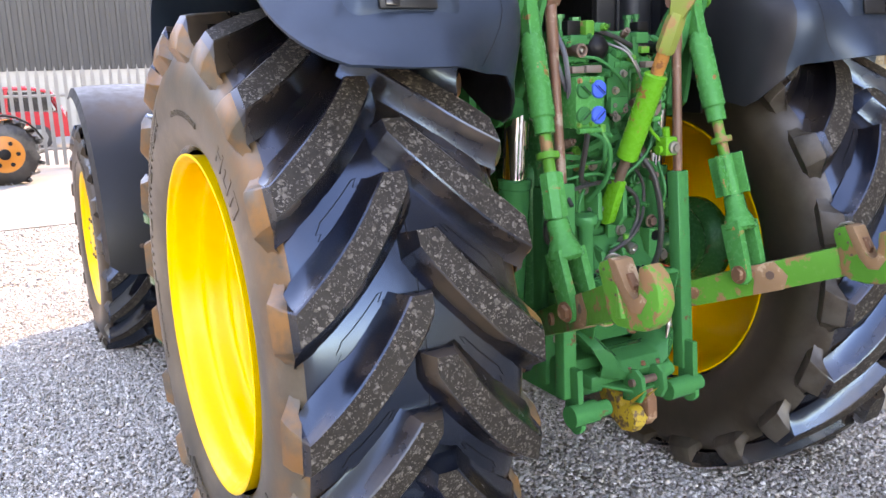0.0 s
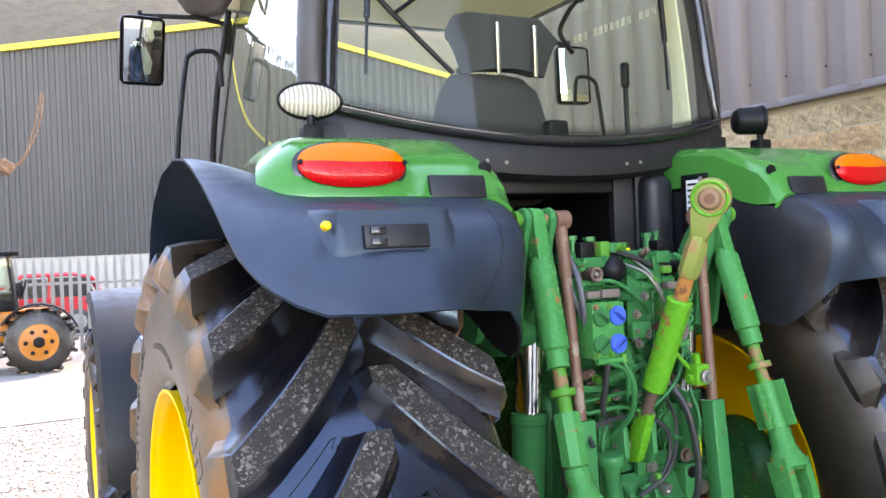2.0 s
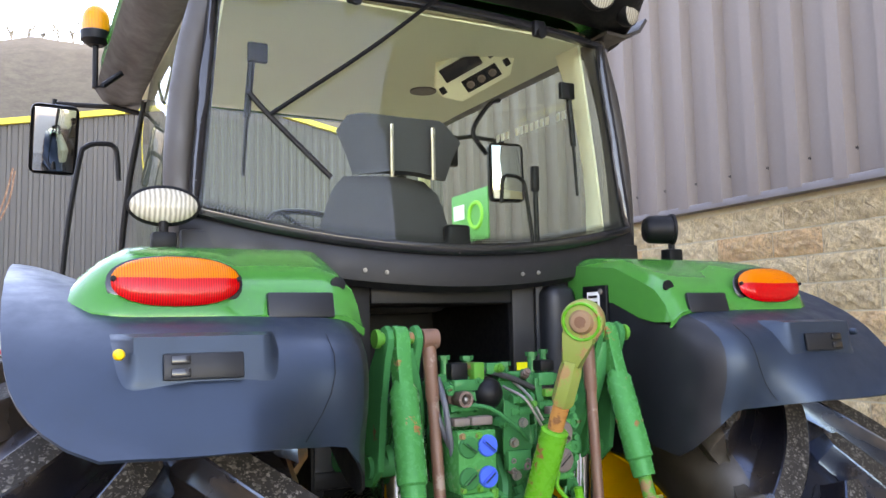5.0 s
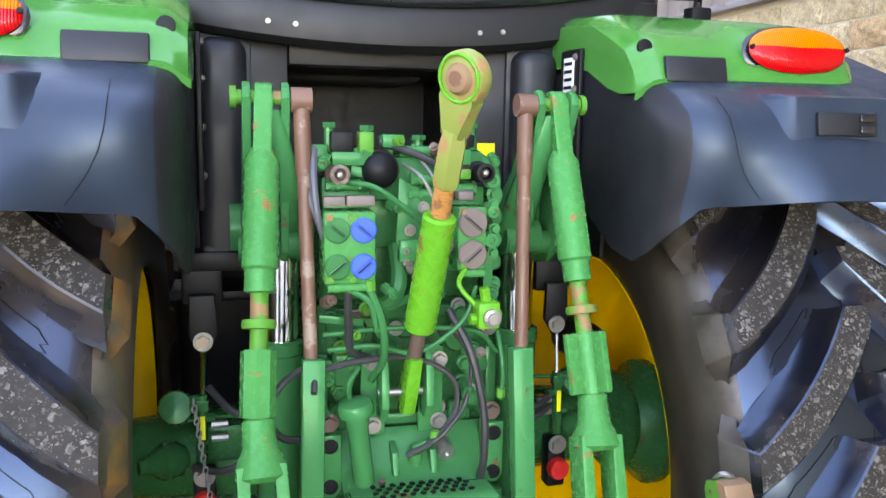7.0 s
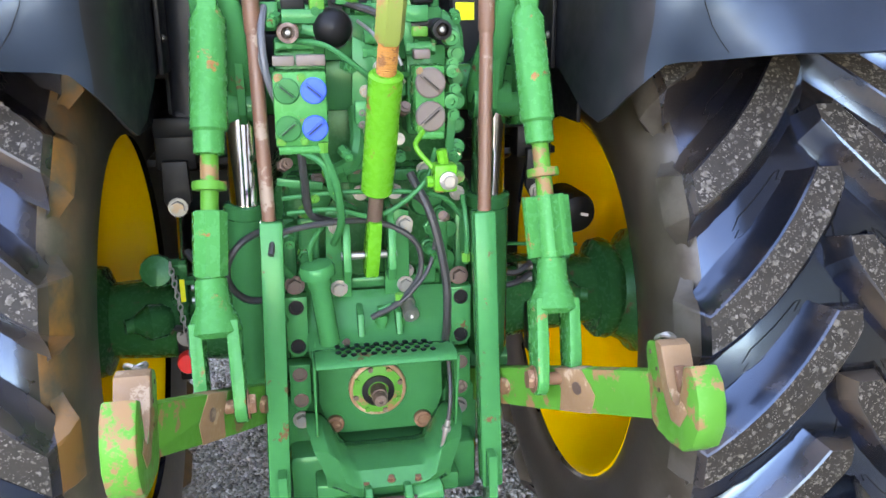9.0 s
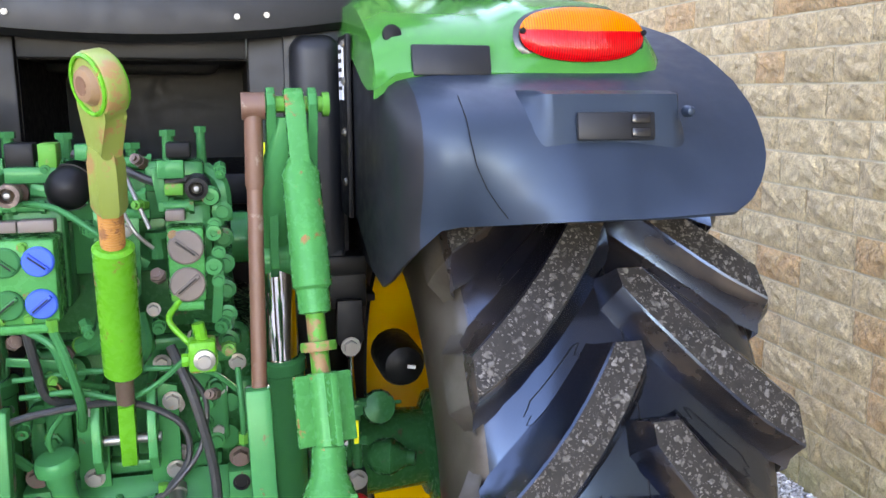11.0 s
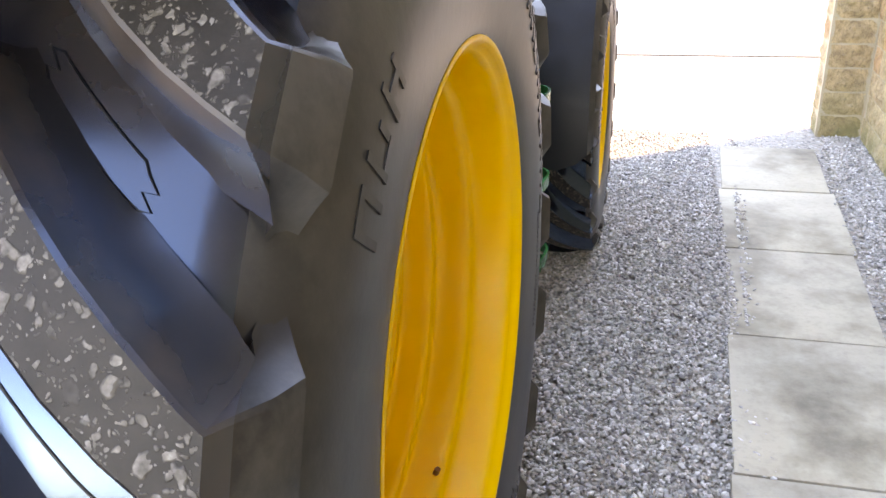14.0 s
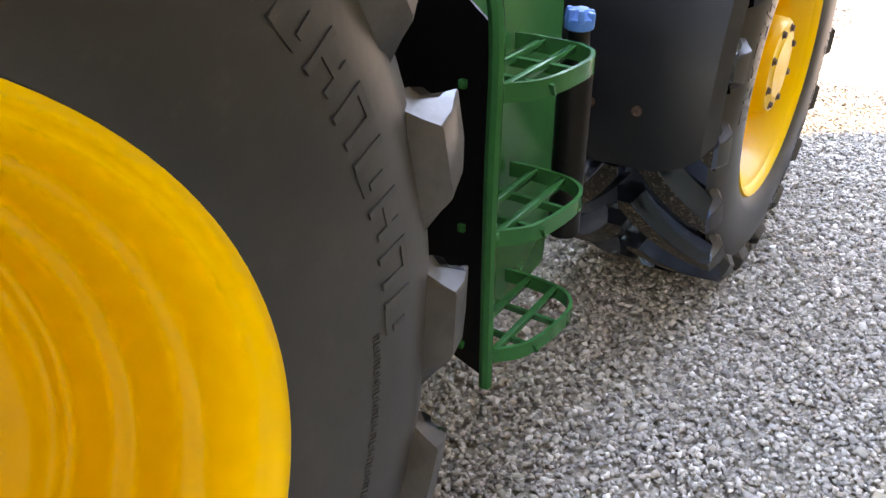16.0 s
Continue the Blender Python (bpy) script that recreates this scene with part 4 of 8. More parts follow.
    for deg in (180, 114, 294):
        a = radians(deg)
        bm = BM()
        rod(bm, (-s * 0.006, -0.215 * math.cos(a), 0.215 * math.sin(a)), (s * 0.003, -0.215 * math.cos(a), 0.215 * math.sin(a)), 0.007, seg=12)
        part("dish_hole", bm, BROWN, wheel)
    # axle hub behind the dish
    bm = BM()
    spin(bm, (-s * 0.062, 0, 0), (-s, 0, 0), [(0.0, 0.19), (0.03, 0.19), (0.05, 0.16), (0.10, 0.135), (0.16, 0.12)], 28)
    part("hub", bm, GREEN_SHADED, wheel, "green axle hub, shade put into its colour")
    return wheel


for s in (1, -1):
    rear_wheel(s)

FRONT_Z, FRONT_TRACK = 0.665, 1.030
FRONT_Y = {1: 2.69, -1: 2.93}
FLAP_Y, FLAP_Z = {1: 2.805, -1: 3.01}, 0.690
FRONT_HALF = [(0.0, 0.668), (0.10, 0.665), (0.18, 0.655), (0.222, 0.638), (0.250, 0.608), (0.264, 0.57), (0.268, 0.52), (0.258, 0.46), (0.244, 0.425), (0.235, 0.415)]
FRONT_PROF = [(-x, r) for x, r in FRONT_HALF[:0:-1]] + FRONT_HALF


def front_wheel(s):
    dish = [(0.06, 0.001), (0.06, 0.10), (0.05, 0.11), (0.055, 0.20), (0.075, 0.28), (0.10, 0.325), (0.16, 0.335), (0.18, 0.355), (0.21, 0.37), (0.228, 0.395), (0.236, 0.418), (0.244, 0.412), (0.238, 0.40), (0.22, 0.385),
            (0.0, 0.385), (-0.22, 0.39), (-0.236, 0.418), (-0.244, 0.41), (-0.22, 0.375), (0.0, 0.35), (0.05, 0.30), (0.03, 0.2), (0.03, 0.001)]
    bm = BM()
    wheel_rim(bm, dish, s)
    wheel = part("front_wheel", bm, YELLOW, tractor, "yellow steel front rim", 40)
    wheel.location = (s * FRONT_TRACK, FRONT_Y[s], FRONT_Z)
    bm = BM()
    carcass(bm, FRONT_PROF, 0.252, FRONT_Z - 0.004, 84)
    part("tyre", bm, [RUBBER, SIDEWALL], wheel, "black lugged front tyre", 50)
    for side in (1, -1):
        for j in range(19):
            bm = BM()
            tread_lug(bm, side, 0.3 + (j + (0.0 if side > 0 else 0.5)) * math.tau / 19, 0.245, 0.056, radians(21), 0.715, 0.3, 0.052, 0.09, FRONT_Z - 0.004)
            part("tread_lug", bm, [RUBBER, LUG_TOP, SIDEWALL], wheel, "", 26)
    bm = BM()
    side_marks(bm, s, lambda r: float(np.interp(r, [p[1] for p in FRONT_HALF[::-1]], [p[0] for p in FRONT_HALF[::-1]])), [(0.545, 0.05, 0, 80, 14), (0.545, 0.05, 180, 260, 14), (0.475, 0.016, 100, 160, 16)])
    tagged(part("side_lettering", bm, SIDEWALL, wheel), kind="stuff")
    bm = BM()
    spin(bm, (s * 0.05, 0, 0), (s, 0, 0), [(0.0, 0.165), (0.03, 0.165), (0.05, 0.155), (0.14, 0.150), (0.165, 0.148), (0.175, 0.140), (0.178, 0.10), (0.182, 0.095), (0.184, 0.0)], 32, cap=False)
    hub = part("hub", bm, YELLOW, wheel, "yellow hub drum with a flat end")
    for k in range(8):
        a = radians(22.5 + 45 * k)
        bm = BM()
        bolt_head(bm, (s * 0.2255, -0.120 * math.cos(a), 0.120 * math.sin(a)), (s, 0, 0), 0.010, 0.008)
        part("hub_bolt", bm, BROWN, hub)


for s in (1, -1):
    front_wheel(s)


# front mudguards: curved dark plastic over the tyre
def front_guard(s):
    bm = BM()
    grid = []
    for k in range(15):
        row = []
        for i, x in enumerate((0.69, 0.72, 0.94, 1.15, 1.22, 1.265, 1.285)):
            a = max(radians(-7 + 109 * k / 14), radians(-7 + 6 * min(1.0, abs(x - 0.987) / 0.298) ** 5))
            r = 0.905 - (0.05 if i in (0, 6) else 0.0) - 0.02 * ((x - 1.0) / 0.3) ** 2
            row.append((s * x, FLAP_Y[s] - r * math.cos(a), FLAP_Z + r * math.sin(a)))
        grid.append(row)
    sheet(bm, grid, 0.008)
    guard = part("front_mudguard", bm, SATIN_BLACK, tractor, "dark plastic front mudguard")
    for x in (0.97, 1.096):
        bm = BM()
        bolt_head(bm, (s * x, FLAP_Y[s] - math.sqrt(0.907**2 - 0.052**2), FLAP_Z + 0.052), (0, -1, 0), 0.010, 0.006)
        part("bolt", bm, BROWN, guard)


for s in (1, -1):
    front_guard(s)


# ---- rear mudguards ----
# side profile: rear lip, up over the tyre, forward to the cab and down again
GUARD = [(-0.668, 1.618), (-0.680, 1.640), (-0.690, 1.665), (-0.699, 1.700), (-0.703, 1.735), (-0.700, 1.775), (-0.690, 1.802), (-0.668, 1.828), (-0.610, 1.862), (-0.52, 1.893), (-0.36, 1.925), (-0.18, 1.945), (0.05, 1.95), (0.30, 1.92), (0.55, 1.86), (0.76, 1.75), (0.91, 1.59), (0.985, 1.40)]
# the same rows where the shell stands full over the tread, and along its free outer rim
GUARD_MID = [(-0.790, 1.640), (-0.782, 1.656), (-0.770, 1.678), (-0.752, 1.708), (-0.732, 1.740), (-0.710, 1.776), (-0.692, 1.802), (-0.668, 1.830), (-0.612, 1.866), (-0.522, 1.897), (-0.36, 1.928), (-0.18, 1.948), (0.05, 1.955), (0.30, 1.925), (0.55, 1.86), (0.76, 1.75), (0.91, 1.59), (0.985, 1.40)]
GUARD_RIM = [(1.060, -0.812, 1.649), (1.110, -0.788, 1.670), (1.145, -0.760, 1.694), (1.168, -0.736, 1.716), (1.186, -0.712, 1.741), (1.199, -0.683, 1.768), (1.207, -0.650, 1.800), (1.213, -0.610, 1.835), (1.217, -0.545, 1.879), (1.218, -0.440, 1.932), (1.215, -0.30, 1.984), (1.208, -0.15, 2.020), (1.203, 0.05, 2.042), (1.20, 0.30, 2.025), (1.20, 0.50, 1.955), (1.20, 0.62, 1.865), (1.20, 0.68, 1.75), (1.20, 0.70, 1.65)]


def ease(t):
    t = min(1.0, max(0.0, t))
    return t * t * (3 - 2 * t)


def guard_point(k, x):
    """Depth and height of the shell's row k at a distance x from the middle."""
    (y0, z0), (y1, z1), (xr, y2, z2) = GUARD[k], GUARD_MID[k], GUARD_RIM[k]
    a, f = ease((x - 0.60) / 0.20), ease((x - 0.88) / (xr - 0.88))
    y, z = y0 + (y1 - y0) * a, z0 + (z1 - z0) * a
    return y + (y2 - y) * f, z + (z2 - z) * f


def guard_y(z, x=0.60):
    """Rear face of the mudguard at a height."""
    rows = [guard_point(k, min(abs(x), GUARD_RIM[k][0])) for k in range(11)]
    return float(np.interp(z, [r[1] for r in rows], [r[0] for r in rows]))


def guard_shell(s):
    bm = BM()
    grid = []
    for k in range(len(GUARD)):
        row = []
        for i in range(29):
            x = 0.60 + (GUARD_RIM[k][0] - 0.60) * i / 28
            row.append(Vector((s * x, *guard_point(k, x))))
        grid.append(row)
    # the shell turns forward into a deep inner side wall
    turn = [(0.60, 0.0, 1.618, 1.0), (0.565, 0.006, 1.612, 1.0), (0.53, 0.028, 1.575, 0.95), (0.505, 0.062, 1.540, 0.85), (0.49, 0.105, 1.505, 0.7), (0.482, 0.16, 1.482, 0.5), (0.476, 0.26, 1.50, 0.25), (0.472, 0.42, 1.58, 0.0), (0.472, 0.90, 1.60, 0.0)]
    side = []
    for _, zg in GUARD[:11]:
        row = []
        for x, f, zb, k in turn:
            z = zb + (1.925 - zb) * (zg - 1.618) / (1.925 - 1.618)
            row.append(Vector((s * x, guard_y(1.72) + (guard_y(z) - guard_y(1.72)) * k + f, z)))
        side.append(row)
    sheet(bm, grid)
    sheet(bm, side)
    bmesh.ops.remove_doubles(bm, verts=bm.verts[:], dist=0.002)
    bmesh.ops.recalc_face_normals(bm, faces=bm.faces[:])
    bmesh.ops.solidify(bm, geom=bm.faces[:], thickness=0.007)
    # inner side wall takes the blacker plastic: its shade is put into the colour
    for f in bm.faces:
        f.material_index = 1 if abs(f.calc_center_median().x) < 0.525 else 0
    return part("rear_mudguard", bm, [PLASTIC, SATIN_BLACK], tractor, "satin dark plastic rear mudguard", 60)


def ellipse_pod(bm, c, ax, bx, nx, ra, rb, h, rings=5, seg=28, lo=0.0, hi=math.tau, full=1.0):
    """A low dome on an ellipse: centre c, axes ax and bx, rising along nx."""
    c, ax, bx, nx = Vector(c), Vector(ax).normalized(), Vector(bx).normalized(), Vector(nx).normalized()
    prev = None
    whole = abs(hi - lo - math.tau) < 1e-6
    for k in range(rings + 1):
        f = k / rings
        r, up = math.cos(f * math.pi / 2), math.sin(f * math.pi / 2)
        if k == rings:
            r = 0.02
        ring = []
        for i in range(seg + (0 if whole else 1)):
            ca, sa = math.cos(lo + (hi - lo) * i / seg), math.sin(lo + (hi - lo) * i / seg)
            ca, sa = math.copysign(abs(ca) ** full, ca), math.copysign(abs(sa) ** full, sa)
            ring.append(bm.verts.new(c + ax * ra * r * ca + bx * rb * r * sa + nx * h * up))
        if prev:
            n = len(ring)
            for i in range(n if whole else n - 1):
                bm.faces.new((prev[i], prev[(i + 1) % n], ring[(i + 1) % n], ring[i]))
        prev = ring
    bm.faces.new(prev)
    return bm


def rear_guard(s):
    guard = guard_shell(s)
    # green cap panel on top
    bm = BM()
    grid = []
    prof = [(-0.530, 1.875), (-0.535, 1.893), (-0.527, 1.923), (-0.503, 1.968), (-0.463, 2.011), (-0.398, 2.041), (-0.28, 2.063), (-0.12, 2.078), (0.05, 2.083)]
    for k, (y, z) in enumerate(prof):
        row = []
        xo = (1.035, 1.075, 1.095, 1.10, 1.09, 1.07, 1.04, 1.02, 1.00)[k]
        xi = 0.475
        for i in range(17):
            u = i / 16
            x = xi + (xo - xi) * u
            dz = -0.055 * max(0, (u - 0.82) / 0.18) ** 2 - 0.03 * max(0, (0.10 - u) / 0.10) ** 2
            dy = 0.05 * max(0, (u - 0.86) / 0.14) ** 2
            # the rear face steps down from the lamp to the reflector
            step = 0.0
            if 0 < k < 6 and u < 0.52:
                step = -0.026 * min(1, (0.52 - u) / 0.08)
            yy = y + dy
            row.append((s * x, yy, z + dz + step * (1 if k > 1 else 0.0)))
        x0, y0, z0 = row[0]
        row.insert(0, (x0 - s * 0.006, y0 + 0.004, min(z0 - 0.002, max(1.86, z0 - 0.11))))
        grid.append(row)
    sheet(bm, grid, 0.01)
    part("green_panel", bm, GREEN_BODY, guard, "glossy green panel over the mudguard", 45)
    # tail lamp
    c = Vector((s * 0.889, -0.520, 1.968))
    right, up, out = (1, 0, 0), (0, 0.24, 0.97), (0, -0.97, 0.24)
    bm = BM()
    ellipse_pod(bm, c + Vector((0, 0.014, -0.004)), right, up, out, 0.141, 0.063, 0.010, full=0.86)
    lamp = part("tail_lamp", bm, BLACK_GLOSS, guard, "oval tail lamp, orange over red")
    bm = BM()
    ellipse_pod(bm, c, right, up, out, 0.132, 0.055, 0.020, lo=radians(4), hi=radians(176), full=0.86)
    part("orange_lens", bm, LENS_ORANGE, lamp)
    bm = BM()
    ellipse_pod(bm, c, right, up, out, 0.132, 0.055, 0.020, lo=radians(176), hi=radians(364), full=0.86)
    part("red_lens", bm, LENS_RED, lamp)
    for k in (-1, 1):
        bm = BM()
        bolt_head(bm, c + Vector((k * 0.128, -0.004, 0.004)), out, 0.006, 0.004, False)
        part("lens_screw", bm, BLACK, lamp)
    # blanking reflector
    bm = BM()
    box(bm, (s * 0.620, -0.524, 1.915), (0.155, 0.014, 0.060), Euler((radians(-14), 0, 0)).to_matrix(), 0.005)
    part("reflector", bm, SATIN_BLACK, guard, "black rectangular reflector plate")
    # raised pod with the switch panel
    bm = BM()
    tilt = Euler((radians(-8), 0, 0)).to_matrix()
    cpod = Vector((s * 0.871, -0.697, 1.80))
    grid = []
    for j in range(20):
        v = -1 + 2 * j / 20
        row = []
        for i in range(29):
            u = -1 + 2 * i / 28
            z = 1.735 + (v + 1) * 0.0655
            rise = min(1.0, max(0.0, (z - 1.735) / 0.035)) * min(1.0, max(0.0, (1.866 - z) / 0.012))
            edge = min(1.0, (1 - abs(u)) / (0.24 - 0.06 * v))
            face = -0.714 + (z - 1.80) * 0.16
            x = cpod.x + u * 0.160 * s
            h = max(0.0, guard_y(z, x) - face) * rise * edge * edge * (3 - 2 * edge)
            row.append((x, guard_y(z, x) - h + 0.004, z))
        grid.append(row)
    sheet(bm, grid, 0.0)
    part("switch_pod", bm, PLASTIC, guard, sharp=50)
    bm = BM()
    box(bm, cpod + tilt @ Vector((0, -0.020, -0.006)), (0.15, 0.010, 0.050), tilt, 0.004)
    panel = part("switch_panel", bm, SATIN_BLACK, guard, "recessed black switch panel")
    for k in (-1, 1):
        bm = BM()
        box(bm, cpod + tilt @ Vector((s * 0.044, -0.027, -0.006 + 0.012 * k)), (0.036, 0.010, 0.017), tilt, 0.003)
        part("switch", bm, BLACK_GLOSS, panel)
    # moulded seam near the inner corner
    bm = BM()
    tube(bm, [(s * x, guard_y(z, x) - 0.0070, z) for x, z in ((0.672, 1.638), (0.655, 1.66), (0.635, 1.69), (0.616, 1.73), (0.606, 1.77), (0.602, 1.81), (0.601, 1.85))], 0.0009, 5, smooth=False)
    part("seam", bm, BLACK, guard)
    # small amber marker
    bm = BM()
    spin(bm, cpod + Vector((s * 0.150, 0.0, 0.022)), cpod + Vector((s * 0.150, -1, 0.022)), [(0, 0.011), (0.012, 0.010), (0.018, 0.007), (0.020, 0.001)], 14)
    if s < 0:
        part("marker_lamp", bm, PLATE_YELLOW, guard, "small amber marker lamp")
    else:
        part("socket_plug", bm, PLASTIC, guard, "small dark socket plug")
    # black strip with screws between the mudguard and the cab
    bm = BM()
    box(bm, (s * 0.462, -0.20, 1.78), (0.012, 0.12, 0.40), bevel=0.003)
    inner = part("inner_strip", bm, BLACK, guard, "black edge strip with screws")
    for z in (1.96, 1.88, 1.77, 1.66):
        bm = BM()
        bolt_head(bm, (s * 0.456, -0.235, z), (-s, -0.3, 0), 0.007, 0.004)
        part("screw", bm, STEEL, inner)
    bm = BM()
    spin(bm, (s * 0.515, -0.475, 1.965), (s * 0.515, -1.0, 2.02), [(0, 0.019), (0.006, 0.018), (0.008, 0.001)], 16)
    part("grommet", bm, BLACK, guard)
    return guard


for s in (1, -1):
    rear_guard(s)

# ---- cab ----
cab = BM()
# floor and lower rear wall
box(cab, (0, 0.85, 1.62), (1.10, 1.62, 0.08), bevel=0.01)
cab = part("cab", cab, BLACK, tractor, "black cab frame with curved glass")


def bowed(x, y0=0.03, bow=0.13, half=0.78):
    return y0 - bow * (1 - (x / half) ** 2)


# panel under the rear window, with the recess behind the valves
for (x0, x1, z0, z1) in ((-0.80, -0.50, 1.93, 2.14), (0.50, 0.80, 1.93, 2.14), (-0.52, -0.245, 1.55, 2.06), (0.255, 0.52, 1.55, 2.06), (-0.245, 0.255, 1.93, 2.06)):
    bm = BM()
    box(bm, ((x0 + x1) / 2, 0.0, (z0 + z1) / 2), (x1 - x0 - 0.003, 0.05, z1 - z0 - 0.003), bevel=0.006)
    part("rear_panel", bm, PANEL, cab, "black pressed panel below the rear window")
for x0, x1, y0, y1, z0, z1 in ((-0.245, 0.255, 0.56, 0.57, 1.55, 1.93), (-0.255, -0.245, 0.0, 0.57, 1.55, 1.93), (0.255, 0.265, 0.0, 0.57, 1.55, 1.93), (-0.255, 0.265, 0.0, 0.57, 1.93, 1.94)):
    bm = BM()
    box(bm, ((x0 + x1) / 2, (y0 + y1) / 2, (z0 + z1) / 2), (x1 - x0, y1 - y0, z1 - z0))
    part("recess_wall", bm, BLACK, cab)
# bowed sill band
bm = BM()
grid = []
for z, d in ((1.965, 0.0), (1.98, -0.03), (2.052, -0.04), (2.092, -0.02), (2.098, 0.03)):
    grid.append([(x, bowed(x) + d, z + 0.105 * (x / 0.78) ** 2) for x in np.linspace(-0.80, 0.80, 21)])
sheet(bm, grid, 0.0)
part("sill", bm, PANEL, cab, "bowed black sill under the rear window", 50)
for x in (-0.53, -0.235, 0.235, 0.515, 0.30, -0.30):
    bm = BM()
    bolt_head(bm, (x, bowed(x) - 0.037, 2.012 + 0.10 * (x / 0.78) ** 2), (0, -1, 0), 0.0048, 0.004)
    part("screw", bm, STEEL, cab, "pale screw head")


def side_x(z):
    return 0.80 - 0.10 * max(0, (z - 2.1) / 0.85) ** 1.3


# pillars
for s in (1, -1):
    bm = BM()
    tube(bm, [(s * 0.782, 0.045, 2.05), (s * 0.792, 0.055, 2.35), (s * 0.762, 0.065, 2.65), (s * 0.702, 0.075, 2.90)], 0.044, 14)
    part("rear_pillar", bm, PILLAR, cab)
    bm = BM()
    tube(bm, [(s * 0.70, 1.66, 1.55), (s * 0.77, 1.68, 2.1), (s * 0.755, 1.62, 2.5), (s * 0.70, 1.53, 2.90)], 0.034 if s > 0 else 0.014, 12)
    part("front_pillar", bm, LINING if s > 0 else BLACK, cab, "beige-lined front pillar" if s > 0 else "")

# rear window: bowed pane in a rubber frame
NX = np.linspace(-1, 1, 17)


def pane_point(u, v):
    """u across, v up the rear window."""
    half = 0.765 - 0.065 * v
    z = (2.090 + 0.105 * u * u) * (1 - v) + (2.895 - 0.012 * u * u) * v
    return Vector((u * half, bowed(u * half, 0.0 + 0.06 * v, 0.13 - 0.04 * v), z))


bm = BM()
sheet(bm, [[pane_point(u, v) for u in NX] for v in np.linspace(0, 1, 7)])
window = part("rear_window", bm, GLASS, cab, "bowed tinted rear window", 80)
window.visible_shadow = False
bm = BM()
edge = [pane_point(u, 0) for u in NX] + [pane_point(1, v) for v in np.linspace(0.1, 1, 8)] + [pane_point(u, 1) for u in NX[-2::-1]] + [pane_point(-1, v) for v in np.linspace(0.9, 0.1, 8)]
tube(bm, [p + Vector((0, -0.004, 0)) for p in edge], 0.018, 6, smooth=False, closed=True)
part("window_frame", bm, BLACK_GLOSS, window, "black rubber window frame", 60)
# black printed border on the glass, fading out in dots along its foot
bm = BM()
off = Vector((0, 0.004, 0))
for us, vs in ((np.linspace(-1, 1, 33), (0.0, 0.030)), ((-1.0, -0.968), np.linspace(0.03, 1, 12)), ((0.968, 1.0), np.linspace(0.03, 1, 12))):
    sheet(bm, [[pane_point(u, v) + off for u in us] for v in vs])
part("printed_border", bm, BLACK, window, "black printed glass border")
bm = BM()
for row, size in ((0, 0.0042), (1, 0.0034), (2, 0.0026), (3, 0.0018)):
    for k in range(150):
        p = pane_point(-0.96 + 1.92 * (k + 0.5 * (row % 2)) / 150, 0.036 + 0.0085 * row) + off
        bm.faces.new([bm.verts.new(p + Vector((size * math.cos(a), 0, size * math.sin(a)))) for a in (0, 1.05, 2.09, 3.14, 4.19, 5.24)])
tagged(part("printed_dots", bm, BLACK, window), kind="stuff")
for u in (-0.42, 0.56):
    bm = BM()
    p = pane_point(u, 0.985)
    box(bm, p + Vector((0, -0.02, 0.0)), (0.05, 0.025, 0.06), bevel=0.01)
    rod(bm, p + Vector((0, -0.03, -0.02)), p + Vector((0, -0.045, -0.02)), 0.018, seg=14)
    part("hinge", bm, BLACK, window)
# wiper
bm = BM()
a, b, c = pane_point(0.02, 1.0) + Vector((0, -0.05, 0.04)), pane_point(-0.36, 0.76) + Vector((0, -0.035, 0)), pane_point(-0.76, 0.44) + Vector((0, -0.02, 0))
tube(bm, [a, b, c], 0.007, 6)
tube(bm, [pane_point(-0.84, 0.52) + Vector((0, -0.014, 0)), c + Vector((0, 0.008, 0)), pane_point(-0.52, 0.23) + Vector((0, -0.012, 0))], 0.008, 6)
part("wiper", bm, BLACK, window, "thin black rear wiper")

# side glass: one long bowed pane on each side
for s in (1, -1):
    bm = BM()
    grid = []
    for z in np.linspace(1.95, 2.88, 10):
        row = []
        y1 = 1.62 - 0.14 * max(0.0, z - 2.1)
        for y in np.linspace(0.09, y1, 14):
            f = (y - 0.09) / (y1 - 0.09)
            row.append((s * (side_x(z) - 0.03 * f + 0.055 * math.sin(math.pi * f)), y, z))
        grid.append(row)
    sheet(bm, grid)
    part("side_window", bm, GLASS, cab, "bowed tinted cab side glass", 80).visible_shadow = False
bm = BM()
sheet(bm, [[(x, 1.72 - 0.20 * (z - 1.6) / 1.3 + 0.10 * (1 - (x / 0.72) ** 2), z) for x in np.linspace(-0.72, 0.72, 11)] for z in np.linspace(1.6, 2.88, 7)])
part("windscreen", bm, GLASS, cab, "curved windscreen", 80).visible_shadow = False
# handrail beside the left door and exit latch bar
for s in (1, -1):
    bm = BM()
    tube(bm, [(s * 0.95, 1.0, 1.78), (s * 1.045, 1.0, 1.88), (s * 1.038, 1.0, 2.18), (s * 0.998, 1.0, 2.50), (s * 0.975, 1.0, 2.56), (s * 0.92, 1.0, 2.577), (s * 0.87, 1.0, 2.56), (s * 0.857, 1.0, 2.44)], 0.010, 8)
    part("grab_rail", bm, BLACK, cab, "black grab rail")

